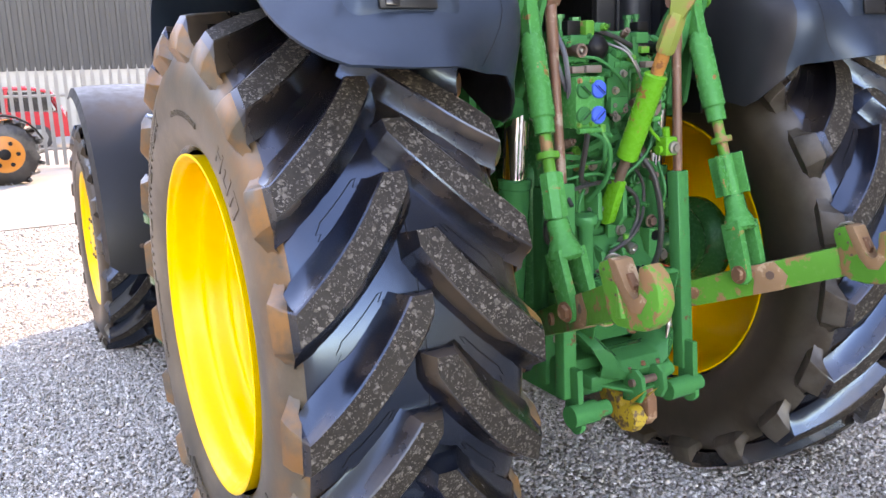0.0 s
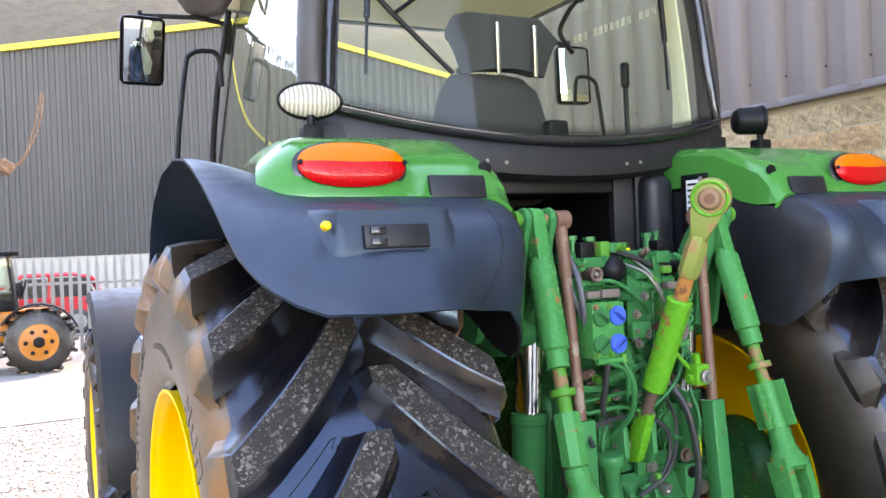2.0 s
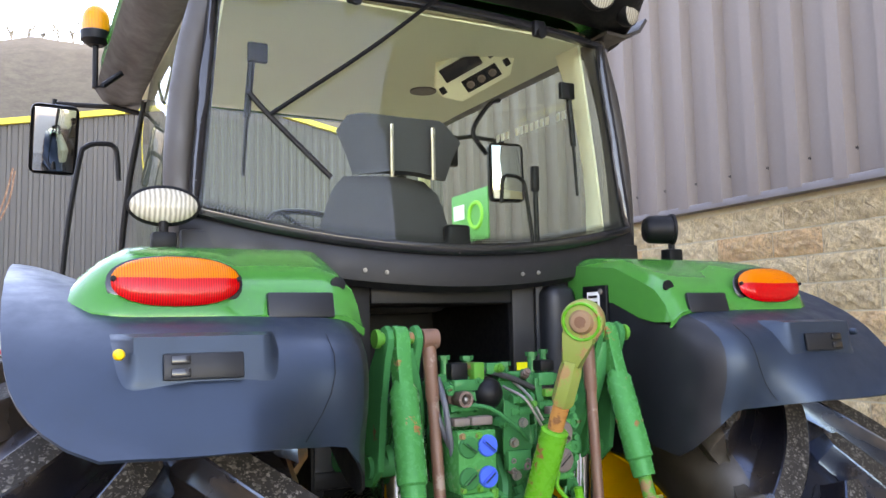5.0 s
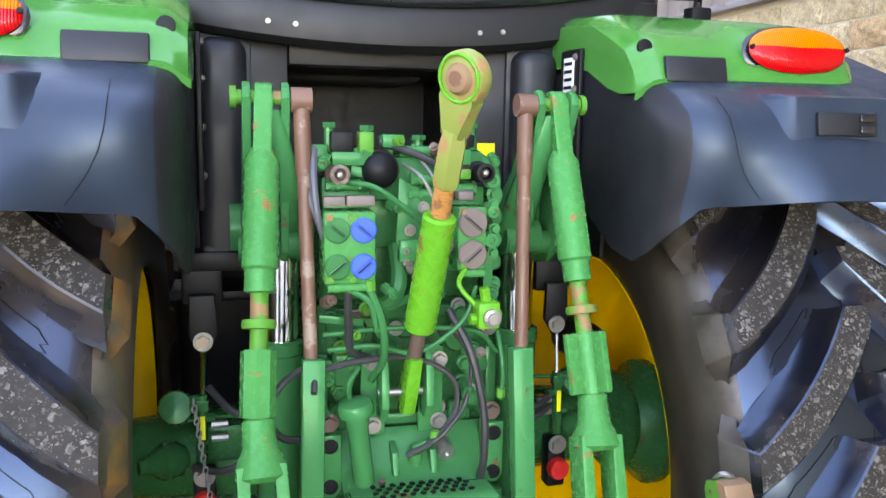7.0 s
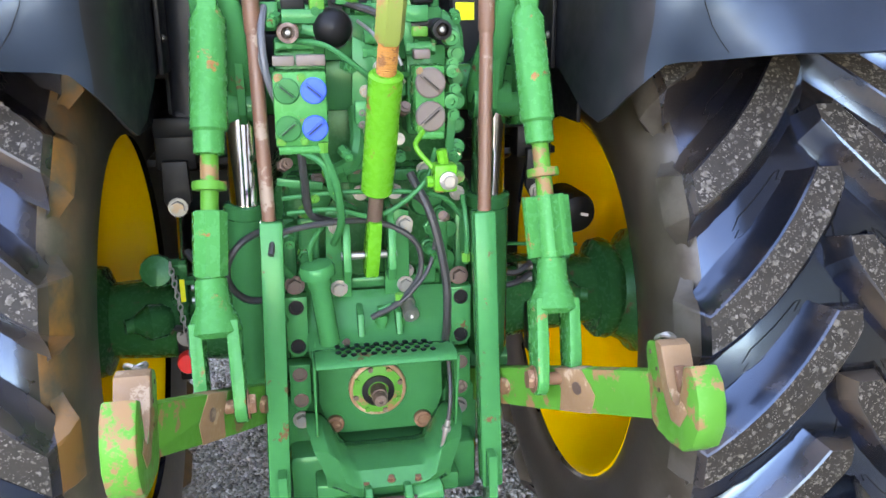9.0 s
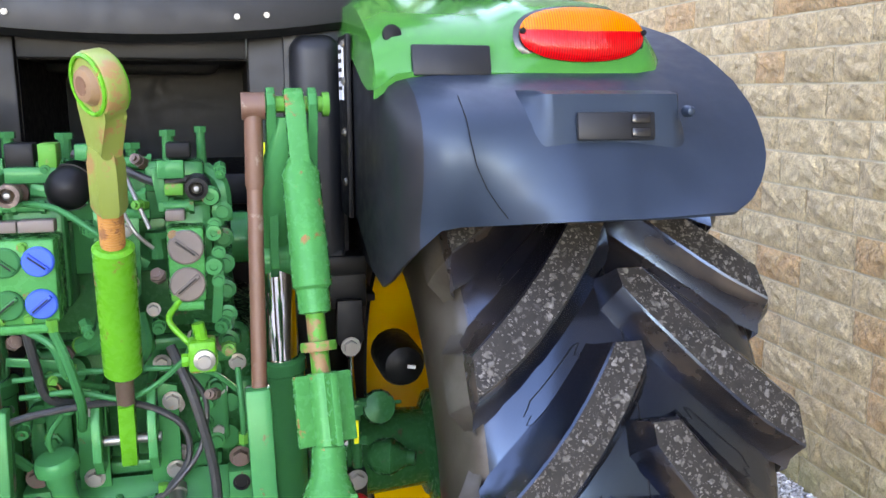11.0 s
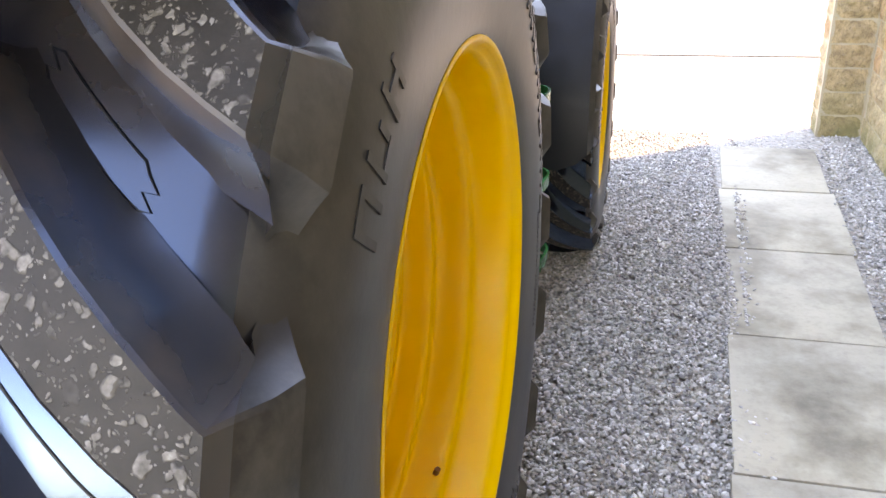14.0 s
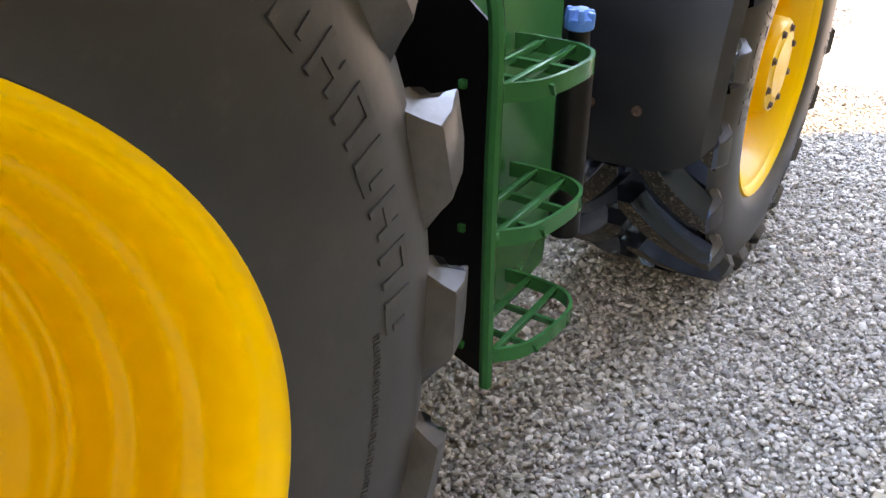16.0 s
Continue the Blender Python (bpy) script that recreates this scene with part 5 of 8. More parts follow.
# roof
bm = BM()
grid = []
for (dx, z) in ((0.74, 2.90), (0.86, 2.93), (0.90, 2.98), (0.875, 3.06), (0.80, 3.115), (0.55, 3.15), (0.2, 3.16)):
    ring = []
    fy0, fy1 = 0.78 - 0.96 * (dx / 0.90), 0.82 + 1.08 * (dx / 0.90)
    for k in range(48):
        a = k * math.tau / 48
        cx, sy = math.cos(a), math.sin(a)
        x = dx * math.copysign(abs(cx) ** 0.35, cx)
        y = (fy0 + fy1) / 2 + (fy1 - fy0) / 2 * math.copysign(abs(sy) ** 0.35, sy)
        ring.append((x, y, z))
    ring.append(ring[0])
    grid.append(ring)
sheet(bm, grid)
bmesh.ops.remove_doubles(bm, verts=bm.verts[:], dist=0.0005)
bm.faces.new([v for v in bm.verts if abs(v.co.z - 3.16) < 1e-4][::-1])
roof = part("cab_roof", bm, GREEN_BODY, tractor, "green cab roof with a dark underside", 50)
roof.location.z = 0.05
bm = BM()
box(bm, (0, 0.89, 2.905), (1.44, 1.52, 0.03), bevel=0.01)
part("roof_lining", bm, LINING, roof, "beige cab headlining")
bm = BM()
grid = []
for (o, z) in ((0.0, 2.875), (-0.07, 2.885), (-0.15, 2.93), (-0.19, 2.985), (-0.165, 3.03), (-0.10, 3.05)):
    grid.append([(x, 0.02 + o - 0.05 * (1 - (x / 0.86) ** 2) + 0.16 * max(0, (abs(x) - 0.72) / 0.14) ** 2, z + 0.02 * (1 - (x / 0.86) ** 2)) for x in np.linspace(-0.86, 0.86, 25)])
sheet(bm, grid, 0.012)
part("rear_overhang", bm, BLACK, roof, "black roof overhang with lamps", 40)
for s in (1, -1):
    bm = BM()
    grid = [[(s * x, y, z) for y in np.linspace(-0.02, 1.75, 8)] for x, z in ((0.70, 2.875), (0.78, 2.87), (0.85, 2.90), (0.885, 2.95))]
    sheet(bm, grid, 0.012)
    part("side_overhang", bm, PILLAR, roof, "black roof edge", 40)
    for x, y, z, r, dx in ((0.555, -0.165, 2.955, 0.078, 0.10), (0.745, -0.095, 2.935, 0.062, 0.5)):
        d = Vector((s * dx, -1, -0.22)).normalized()
        p = Vector((s * x, y, z))
        bm = BM()
        spin(bm, p - d * 0.05, p, [(0, r * 0.7), (0.03, r * 0.98), (0.055, r), (0.062, r * 0.93)], 24)
        lamp = part("work_lamp", bm, BLACK, roof, "round work lamp under the roof")
        bm = BM()
        spin(bm, p + d * 0.010, p + d, [(0, r * 0.92), (0.006, r * 0.8), (0.011, r * 0.4), (0.012, 0.002)], 24)
        part("lens", bm, LENS_CLEAR, lamp, "clear ribbed lens")
# number plate with plain bars
bm = BM()
box(bm, (0.06, -0.212, 2.970), (0.52, 0.012, 0.11), Euler((radians(-6), 0, 0)).to_matrix(), 0.003)
plate_ob = part("number_plate", bm, PLATE_YELLOW, roof, "yellow number plate with black bars")
for k in range(7):
    bm = BM()
    box(bm, (-0.140 + 0.063 * k + (0.025 if k > 3 else 0), -0.220, 2.967), (0.042, 0.004, 0.072), Euler((radians(-6), 0, 0)).to_matrix())
    part("bar", bm, BLACK, plate_ob)

# beacon
bm = BM()
tube(bm, [(-0.80, 1.16, 2.86), (-0.87, 1.16, 2.80), (-0.90, 1.17, 2.79), (-0.90, 1.18, 2.90), (-0.90, 1.18, 2.97)], 0.012, 8, smooth=False)
beacon = part("beacon", bm, BLACK, tractor, "amber beacon on a black stalk")
beacon.location = (-0.035, 0, 0.05)
bm = BM()
spin(bm, (-0.90, 1.18, 2.965), (-0.90, 1.18, 4), [(0, 0.03), (0.02, 0.058), (0.055, 0.060), (0.06, 0.05)], 20)
part("base", bm, BLACK, beacon)
bm = BM()
spin(bm, (-0.90, 1.18, 3.02), (-0.90, 1.18, 4), [(0, 0.056), (0.02, 0.057), (0.065, 0.052), (0.09, 0.042), (0.105, 0.026), (0.11, 0.005)], 20)
part("dome", bm, LENS_AMBER, beacon, "amber plastic dome")

# mirrors on arms
for s in (1, -1):
    bm = BM()
    tube(bm, [(s * 0.66, 1.66, 2.78), (s * 0.80, 1.72, 2.82), (s * 1.04, 1.80, 2.83), (s * 1.05, 1.80, 2.78)], 0.012, 8, smooth=False)
    rod(bm, (s * 1.05, 1.80, 2.85), (s * 1.05, 1.80, 2.52), 0.011, seg=8)
    box(bm, (s * 0.67, 1.66, 2.72), (0.04, 0.04, 0.16), bevel=0.008)
    mirror = part("mirror", bm, BLACK, tractor, "black framed wing mirror on an arm")
    mirror.location = (-0.01, 0, 0.09) if s < 0 else (0.07, -0.40, 0.015)
    face = Euler((radians(20 if s < 0 else -2), 0, radians(3 if s < 0 else -8))).to_matrix()
    bm = BM()
    box(bm, (s * 1.05, 1.775, 2.655), (0.20, 0.035, 0.32), face, 0.03, 3)
    part("shell", bm, BLACK, mirror)
    bm = BM()
    box(bm, Vector((s * 1.05, 1.775, 2.655)) + face @ Vector((0, -0.0175, 0)), (0.17, 0.004, 0.29), face, 0.0015)
    part("mirror_glass", bm, MIRROR, mirror, "mirror glass")

# rear work lamps on stalks above the mudguards
for s in (1, -1):
    base = Vector((s * 0.86, -0.13, 2.07))
    bm = BM()
    box(bm, base + Vector((0, 0, 0.02)), (0.06, 0.05, 0.05), bevel=0.006)
    rod(bm, base, base + Vector((0, 0, 0.075)), 0.012, seg=10)
    lamp = part("work_lamp", bm, BLACK, tractor, "oval work lamp on a black stalk" if s < 0 else "black work lamp turned away on a stalk")
    c = base + Vector((0, 0, 0.115))
    d = Vector((-0.12, -1, 0.02)).normalized() if s < 0 else Vector((0.92, -0.38, 0)).normalized()
    side = d.cross(Vector((0, 0, 1))).normalized()
    bm = BM()
    if s < 0:
        ellipse_pod(bm, c, side, (0, 0, 1), -d, 0.088, 0.050, 0.085)
    else:
        spin(bm, c - d * 0.10, c + d, [(0, 0.020), (0.006, 0.040), (0.02, 0.049), (0.09, 0.051), (0.10, 0.053)], 20)
    part("housing", bm, BLACK, lamp)
    bm = BM()
    ellipse_pod(bm, c, side, (0, 0, 1), d, 0.084 if s < 0 else 0.048, 0.046, 0.018)
    part("lens", bm, LENS_CLEAR, lamp, "clear fluted lens")
    bm = BM()
    if s < 0:
        ellipse_pod(bm, c - d * 0.004, side, (0, 0, 1), d, 0.092, 0.054, 0.010)
    else:
        spin(bm, c - d * 0.006, c + d, [(0, 0.054), (0.004, 0.057), (0.012, 0.057), (0.014, 0.05)], 20)
    part("bezel", bm, BLACK, lamp)

# ---- cab interior ----
seat = BM()
box(seat, (-0.05, 0.52, 1.98), (0.50, 0.48, 0.14), bevel=0.05, seg=3)
seat = part("seat", seat, FABRIC, cab, "dark cloth driver's seat")
bm = BM()
grid = []
for j, z in enumerate(np.linspace(1.98, 2.365, 9)):
    w = 0.255 - 0.085 * (j / 8) ** 2.5 - (0.02 if j == 8 else 0)
    grid.append([(-0.085 + w * u, 0.16 + 0.05 * u * u + (0.02 if j in (0, 8) else 0), z) for u in np.linspace(-1, 1, 9)])
sheet(bm, grid, 0.09)
part("backrest", bm, FABRIC, seat, "dark cloth backrest", 60)
bm = BM()
grid = []
for j, z in enumerate(np.linspace(2.375, 2.555, 6)):
    w = (0.135, 0.15, 0.165, 0.185, 0.195, 0.15)[j]
    grid.append([(-0.05 + w * u, 0.185 + 0.05 * u * u, z - (0.03 * u * u if j > 3 else 0)) for u in np.linspace(-1, 1, 9)])
sheet(bm, grid, 0.07)
part("headrest", bm, FABRIC, seat, "tapered dark headrest", 60)
for x in (-0.110, 0.040):
    bm = BM()
    rod(bm, (x, 0.105, 2.35), (x - 0.002, 0.10, 2.525), 0.008, seg=8)
    part("headrest_stay", bm, CHROME, seat, "chrome headrest stay")
bm = BM()
ring = [(0.02 + 0.20 * math.cos(a), 1.36 + 0.17 * math.sin(a), 2.14 + 0.09 * math.sin(a)) for a in np.linspace(0, math.tau, 25)[:-1]]
tube(bm, ring, 0.015, 8, smooth=False, closed=True)
for k in (0, 8, 16):
    rod(bm, ring[k], (0.02, 1.36, 2.11), 0.012, seg=6)
rod(bm, (0.02, 1.36, 2.11), (0.02, 1.52, 1.70), 0.035, 0.05, seg=10)
steering = part("steering_wheel", bm, BLACK, cab, "black steering wheel")
steering.location.z += 0.20
bm = BM()
box(bm, (0.02, 1.56, 1.92), (0.36, 0.20, 0.40), bevel=0.05, seg=3)
part("dashboard", bm, CREAM, cab, "grey dashboard")
bm = BM()
box(bm, (0.50, 0.70, 1.90), (0.26, 0.80, 0.24), bevel=0.04, seg=3)
box(bm, (0.16, 0.17, 2.15), (0.09, 0.05, 0.12), bevel=0.015, seg=3)
box(bm, (0.30, 0.55, 2.12), (0.10, 0.34, 0.06), bevel=0.02)
part("console", bm, BLACK, cab, "dark right-hand console with armrest")
console_n = Vector((-0.30, -0.62, -0.73)).normalized()
console_u = (Vector((0.66, -0.45, 0.60)) - console_n * console_n.dot(Vector((0.66, -0.45, 0.60)))).normalized()
console_v = console_n.cross(console_u)
console_m = Matrix((console_u, console_v, console_n)).transposed().to_4x4()
console_m = console_m @ Matrix.Diagonal((1.12, 1.12, 1.0, 1.0))
console_m.translation = (0.40, 0.45, 2.865)
bm = BM()
plate(bm, [(-0.150, -0.030), (-0.095, -0.088), (0.105, -0.088), (0.150, -0.035), (0.130, 0.020), (0.075, 0.085), (-0.100, 0.085), (-0.150, 0.020)], 0.06, console_m @ Matrix.Translation((0, 0, -0.032)), 0.012)
roof_console = part("roof_console", bm, LINING, cab, "cream roof console with radio and heater knobs")
bm = BM()
box(bm, (0, 0, 0), (0.150, 0.058, 0.010), bevel=0.003)
box(bm, (-0.012, 0.004, 0.005), (0.085, 0.026, 0.006), bevel=0.002)
bmesh.ops.transform(bm, matrix=console_m @ Matrix.Translation((-0.025, 0.042, 0)), verts=bm.verts[:])
part("radio", bm, BLACK_GLOSS, roof_console, "black radio")
bm = BM()
box(bm, (0, 0, 0), (0.140, 0.054, 0.008), bevel=0.003)
bmesh.ops.transform(bm, matrix=console_m @ Matrix.Translation((0.015, -0.036, 0)), verts=bm.verts[:])
heater = part("heater_panel", bm, BLACK, roof_console, "black heater panel")
for dx in (-0.045, 0.0, 0.045):
    bm = BM()
    spin(bm, console_m @ Vector((0.015 + dx, -0.036, 0.003)), console_m @ Vector((0.015 + dx, -0.036, 1)), [(0, 0.017), (0.010, 0.014), (0.012, 0.004)], 14)
    part("knob", bm, GREY_CAP, heater)
for x, y in ((0.088, 0.030), (0.122, -0.030), (-0.128, -0.006)):
    bm = BM()
    box(bm, (0, 0, 0), (0.022, 0.030, 0.008), bevel=0.003)
    bmesh.ops.transform(bm, matrix=console_m @ Matrix.Translation((x, y, 0)), verts=bm.verts[:])
    part("switch", bm, BLACK, roof_console)
bm = BM()
rod(bm, (0.40, 0.90, 2.87), (0.40, 0.90, 2.855), 0.06, seg=20)
part("speaker", bm, GREY_CAP, roof, "round speaker grille")
for s, y in ((-1, 0.10), (1, 0.06)):
    bm = BM()
    rod(bm, (s * 0.575, y, 2.68), (s * 0.59, y, 2.50), 0.011, seg=8)
    rod(bm, (s * 0.59, y, 2.50), (s * 0.60, y, 2.32), 0.006, seg=8)
    box(bm, (s * 0.56, y - 0.01, 2.70), (0.06, 0.02, 0.06), bevel=0.004)
    part("gas_strut", bm, BLACK, cab, "black gas strut")
bm = BM()
tube(bm, [(0.55, 0.5, 2.78), (0.50, 0.48, 2.76), (0.44, 0.46, 2.70), (0.40, 0.46, 2.62), (0.46, 0.46, 2.54)], 0.010, 6)
part("coat_hook", bm, BLACK, cab)
bm = BM()
rod(bm, (0.515, 0.20, 2.05), (0.512, 0.20, 2.40), 0.010, seg=8)
box(bm, (0.512, 0.20, 2.40), (0.03, 0.03, 0.10), bevel=0.01)
part("lever", bm, BLACK, cab)
for s in (1, -1):
    bm = BM()
    grid = []
    for z in np.linspace(1.70, 2.90, 9):
        w = 0.10 - 0.07 * math.sin(math.pi * min(1, max(0, (z - 2.0) / 0.9)))
        grid.append([(s * (side_x(z) - 0.045), 0.10, z), (s * (side_x(z) - 0.05), 0.13 + w, z), (s * (side_x(z) - 0.02), 0.16 + w, z)])
    sheet(bm, grid, 0.01)
    part("pillar_trim", bm, LINING, cab, "beige inner pillar trim", 50)
    bm = BM()
    box(bm, (s * 0.64, 0.52, 1.92), (0.22, 0.80, 0.36), bevel=0.05, seg=3)
    part("wheel_arch_trim", bm, CREAM, cab, "cream inner wheel arch trim")
bm = BM()
grid = [[(x, y, 2.92 - 0.10 * max(0, abs(x) - 0.5) ** 1.2 - 0.03 * max(0, y - 1.2)) for x in np.linspace(-0.72, 0.72, 13)] for y in np.linspace(0.10, 1.46, 9)]
sheet(bm, grid, 0.008)
part("headlining", bm, LINING, cab, "moulded beige headlining", 60)
# row of bars standing for the writing on the right pane
bm = BM()
for k in range(15):
    if k not in (3, 11):
        box(bm, (0.755 - 0.002 * k, 0.30 + 0.036 * k, 2.70), (0.002, 0.024, 0.034))
tagged(part("sticker_bars", bm, LABEL, cab, "white bars lettered on the side glass"), kind="stuff")

# ---- bonnet and body ahead of the cab ----
bm = BM()
grid = []
for y, w, h in ((1.78, 0.42, 1.98), (2.3, 0.40, 1.95), (3.0, 0.37, 1.86), (3.6, 0.34, 1.76), (4.05, 0.30, 1.62), (4.25, 0.22, 1.40), (4.28, 0.18, 1.15)):
    row = []
    for k in range(13):
        a = math.pi * k / 12
        row.append((w * math.copysign(abs(math.cos(a)) ** 0.5, math.cos(a)), y, 1.05 + (h - 1.05) * abs(math.sin(a)) ** 0.45))
    grid.append(row)
sheet(bm, grid)
part("bonnet", bm, GREEN_BODY, tractor, "long green bonnet", 50)
bm = BM()
box(bm, (0, 2.6, 0.95), (0.42, 3.0, 0.40), bevel=0.04)
part("chassis", bm, GREEN_SHADED, tractor, "green engine block")
bm = BM()
box(bm, (0, 2.79, 0.68), (1.5, 0.20, 0.18), bevel=0.05)
part("front_axle", bm, GREEN_SHADED, tractor, "green front axle")
# black block added under the cab, where the bright yard showed through
bm = BM()
box(bm, (0, 0.78, 1.42), (1.06, 1.0, 0.34), bevel=0.04, seg=3)
part("cab_filler", bm, BLACK, tractor, "black block added under the cab to close gaps")
for s in (1, -1):
    # another added box, filling the bright gap lower down
    bm = BM()
    box(bm, (s * 0.42, 0.86, 1.02), (0.30, 0.50, 0.56), bevel=0.04, seg=3)
    part("gap_box", bm, BLACK, tractor, "black box added to close the gap beside the frame")
    bm = BM()
    box(bm, (s * 0.66, 1.45, 1.0), (0.46, 0.72, 0.72), bevel=0.06, seg=3)
    part("fuel_tank", bm, BLACK, tractor, "black moulded fuel tank")
bm = BM()
spin(bm, (0.74, 1.92, 1.3), (0.74, 1.92, 4), [(0, 0.06), (0.2, 0.07), (0.9, 0.07), (1.0, 0.045), (1.5, 0.045)], 18)
part("exhaust", bm, BLACK, tractor, "black exhaust stack")


# ---- access steps ----
def step_ladder(s):
    bm = BM()
    tube(bm, [(s * 1.165, 1.03, 0.36), (s * 1.165, 1.03, 0.8), (s * 1.165, 1.035, 1.10), (s * 1.13, 1.04, 1.17), (s * 1.0, 1.05, 1.20)], 0.014, 8, n=5)
    ladder = part("steps", bm, GREEN, tractor, "green steel access steps with slotted treads")
    ladder.location = (-s * 0.06, 0.145, 0.02)
    bm = BM()
    plate(bm, [(1.05, 0.40), (1.40, 0.34), (1.535, 0.36), (1.555, 0.55), (1.555, 1.40), (1.05, 1.40)], 0.006, frame_of((s * 1.03, 0, 0), (0, 1, 0), (0, 0, 1)), 0.002)
    part("panel", bm, GREEN, ladder, "green panel behind the treads")
    bm = BM()
    plate(bm, [(0.90, 0.46), (1.155, 0.37), (1.155, 1.10), (0.90, 1.30)], 0.006, frame_of((0, 1.043, 0), (s, 0, 0), (0, 0, 1)))
    part("guard_plate", bm, BLACK, ladder, "black plate beside the tyre")
    for z in (0.988, 0.705, 0.43):
        bm = BM()
        loop = [(1.04, 1.33), (1.10, 1.335), (1.19, 1.325), (1.235, 1.28), (1.24, 1.20), (1.22, 1.10), (1.165, 1.035)]
        line = curve_points([(s * x, y, z) for x, y in loop], 4)
        sheet(bm, [[p + Vector((0, 0, h)) for p in line] for h in (-0.017, 0.017)], 0.008)
        for y in (1.12, 1.22):
            box(bm, (s * 1.135, y, z - 0.004), (0.20, 0.006, 0.024), Euler((radians(25), 0, 0)).to_matrix())
        for x in (1.10, 1.17):
            box(bm, (s * x, 1.18, z + 0.006), (0.014, 0.30, 0.016), bevel=0.002)
        part("tread", bm, GREEN, ladder)


for s in (1, -1):
    step_ladder(s)
bm = BM()
spin(bm, (1.10, 1.46, 0.66), (1.10, 1.46, 2), [(0, 0.036), (0.38, 0.036), (0.40, 0.024), (0.46, 0.022)], 14)
filler = part("filler", bm, BLACK, tractor)
filler.location = (-0.005, 0.06, -0.08)
bm = BM()
spin(bm, (1.10, 1.46, 1.115), (1.10, 1.46, 2), [(0, 0.022), (0.004, 0.029), (0.024, 0.030), (0.030, 0.022), (0.042, 0.016), (0.046, 0.002)], 14)
for k in range(3):
    box(bm, (1.10, 1.46, 1.142), (0.062, 0.014, 0.026), Euler((0, 0.12, k * math.pi / 3)).to_matrix(), 0.004)
part("cap", bm, CAP_BLUE, filler, "bright blue ribbed filler cap")

# ---- loader and car in the yard ----
def loader(at):
    o = thing("loader", "orange-yellow compact loader with a dark cab, parked in the yard", "loader", at=at)
    bm = BM()
    box(bm, (-0.95, 0.0, 0.75), (2.3, 0.9, 0.5), bevel=0.08, seg=3)
    box(bm, (-1.75, 0.0, 1.05), (0.8, 0.85, 0.35), bevel=0.08, seg=3)
    part("body", bm, LOADER_YELLOW, o)
    bm = BM()
    for x in (-1.05, -0.30):
        for y in (-0.42, 0.42):
            rod(bm, (x, y, 0.95), (x + (0.12 if x < -1 else -0.10), y * 0.92, 1.90), 0.035, seg=8)
    box(bm, (-0.66, 0, 1.93), (0.85, 0.95, 0.08), bevel=0.03)
    box(bm, (-0.66, 0, 1.10), (0.7, 0.7, 0.4), bevel=0.05)
    part("cab_frame", bm, BLACK, o, "black cab frame")
    bm = BM()
    box(bm, (-0.66, -0.42, 1.52), (0.62, 0.01, 0.66))
    part("window", bm, GLASS, o, "tinted cab window")
    bm = BM()
    sheet(bm, [[(0.62 * math.cos(a), y, 0.50 + 0.62 * math.sin(a)) for a in np.linspace(0.35, 2.6, 9)] for y in (-0.72, -0.30)], 0.03)
    part("mudguard", bm, BLACK, o)
    for x in (0.0, -1.75):
        for y in (-0.55, 0.55):
            bm = BM()
            spin(bm, (x, y - 0.16, 0.50), (x, y + 1, 0.50), [(0.0, 0.30), (0.02, 0.44), (0.07, 0.50), (0.25, 0.50), (0.30, 0.44), (0.32, 0.30)], 28)
            w = part("wheel", bm, SIDEWALL, o, "worn dark tyre")
            bm = BM()
            spin(bm, (x, y - 0.175, 0.50), (x, y + 1, 0.50), [(0.0, 0.10), (0.012, 0.12), (0.015, 0.29), (0.04, 0.30), (0.30, 0.29)], 24)
            part("rim", bm, LOADER_YELLOW, w, "orange rim")
            bm = BM()
            spin(bm, (x, y - 0.20, 0.50), (x, y + 1, 0.50), [(0.0, 0.06), (0.01, 0.085), (0.035, 0.09)], 16)
            part("hub", bm, BLACK, w, "dark wheel hub")
            for k in range(6):
                bm = BM()
                a = math.tau * k / 6
                rod(bm, (x + 0.19 * math.cos(a), y - 0.168, 0.50 + 0.19 * math.sin(a)), (x + 0.19 * math.cos(a), y - 0.158, 0.50 + 0.19 * math.sin(a)), 0.035, seg=12)
                part("rim_hole", bm, BLACK, w)
            for k in range(18):
                bm = BM()
                a = math.tau * k / 18
                box(bm, (x + 0.50 * math.cos(a), y, 0.50 + 0.50 * math.sin(a)), (0.07, 0.28, 0.06), Euler((0, -a, 0.5 if k % 2 else -0.5)).to_matrix(), 0.01)
                part("lug", bm, SIDEWALL, w)
    bm = BM()
    box(bm, (-0.25, -0.50, 1.35), (0.10, 0.06, 0.22), bevel=0.02)
    tube(bm, [(-0.3, -0.45, 1.2), (-0.2, -0.5, 1.3), (-0.15, -0.5, 1.5)], 0.015, 6)
    part("mirror", bm, BLACK, o)
    bm = BM()
    tube(bm, [(-1.9, 0.2, 1.2), (-1.1, 0.3, 2.4), (-0.45, 0.35, 3.35)], 0.07, 8)
    part("boom", bm, BROWN, o, "raised brown loader boom")
    bm = BM()
    box(bm, (-0.38, 0.3, 3.38), (0.22, 0.4, 0.20), Euler((0, 0.6, 0)).to_matrix(), 0.03)
    for k, y in ((0, 0.15), (1, 0.42)):
        tube(bm, [(-0.30, y, 3.34), (-0.10, y, 3.55), (0.08 + 0.06 * k, y, 4.1), (0.20 + 0.03 * k, y, 4.65)], 0.015, 6)
    part("fork", bm, RUST, o, "rusty raised fork tines")
    return o


loader((-1.52, 12.9, yard_z(12.9) + 0.012))


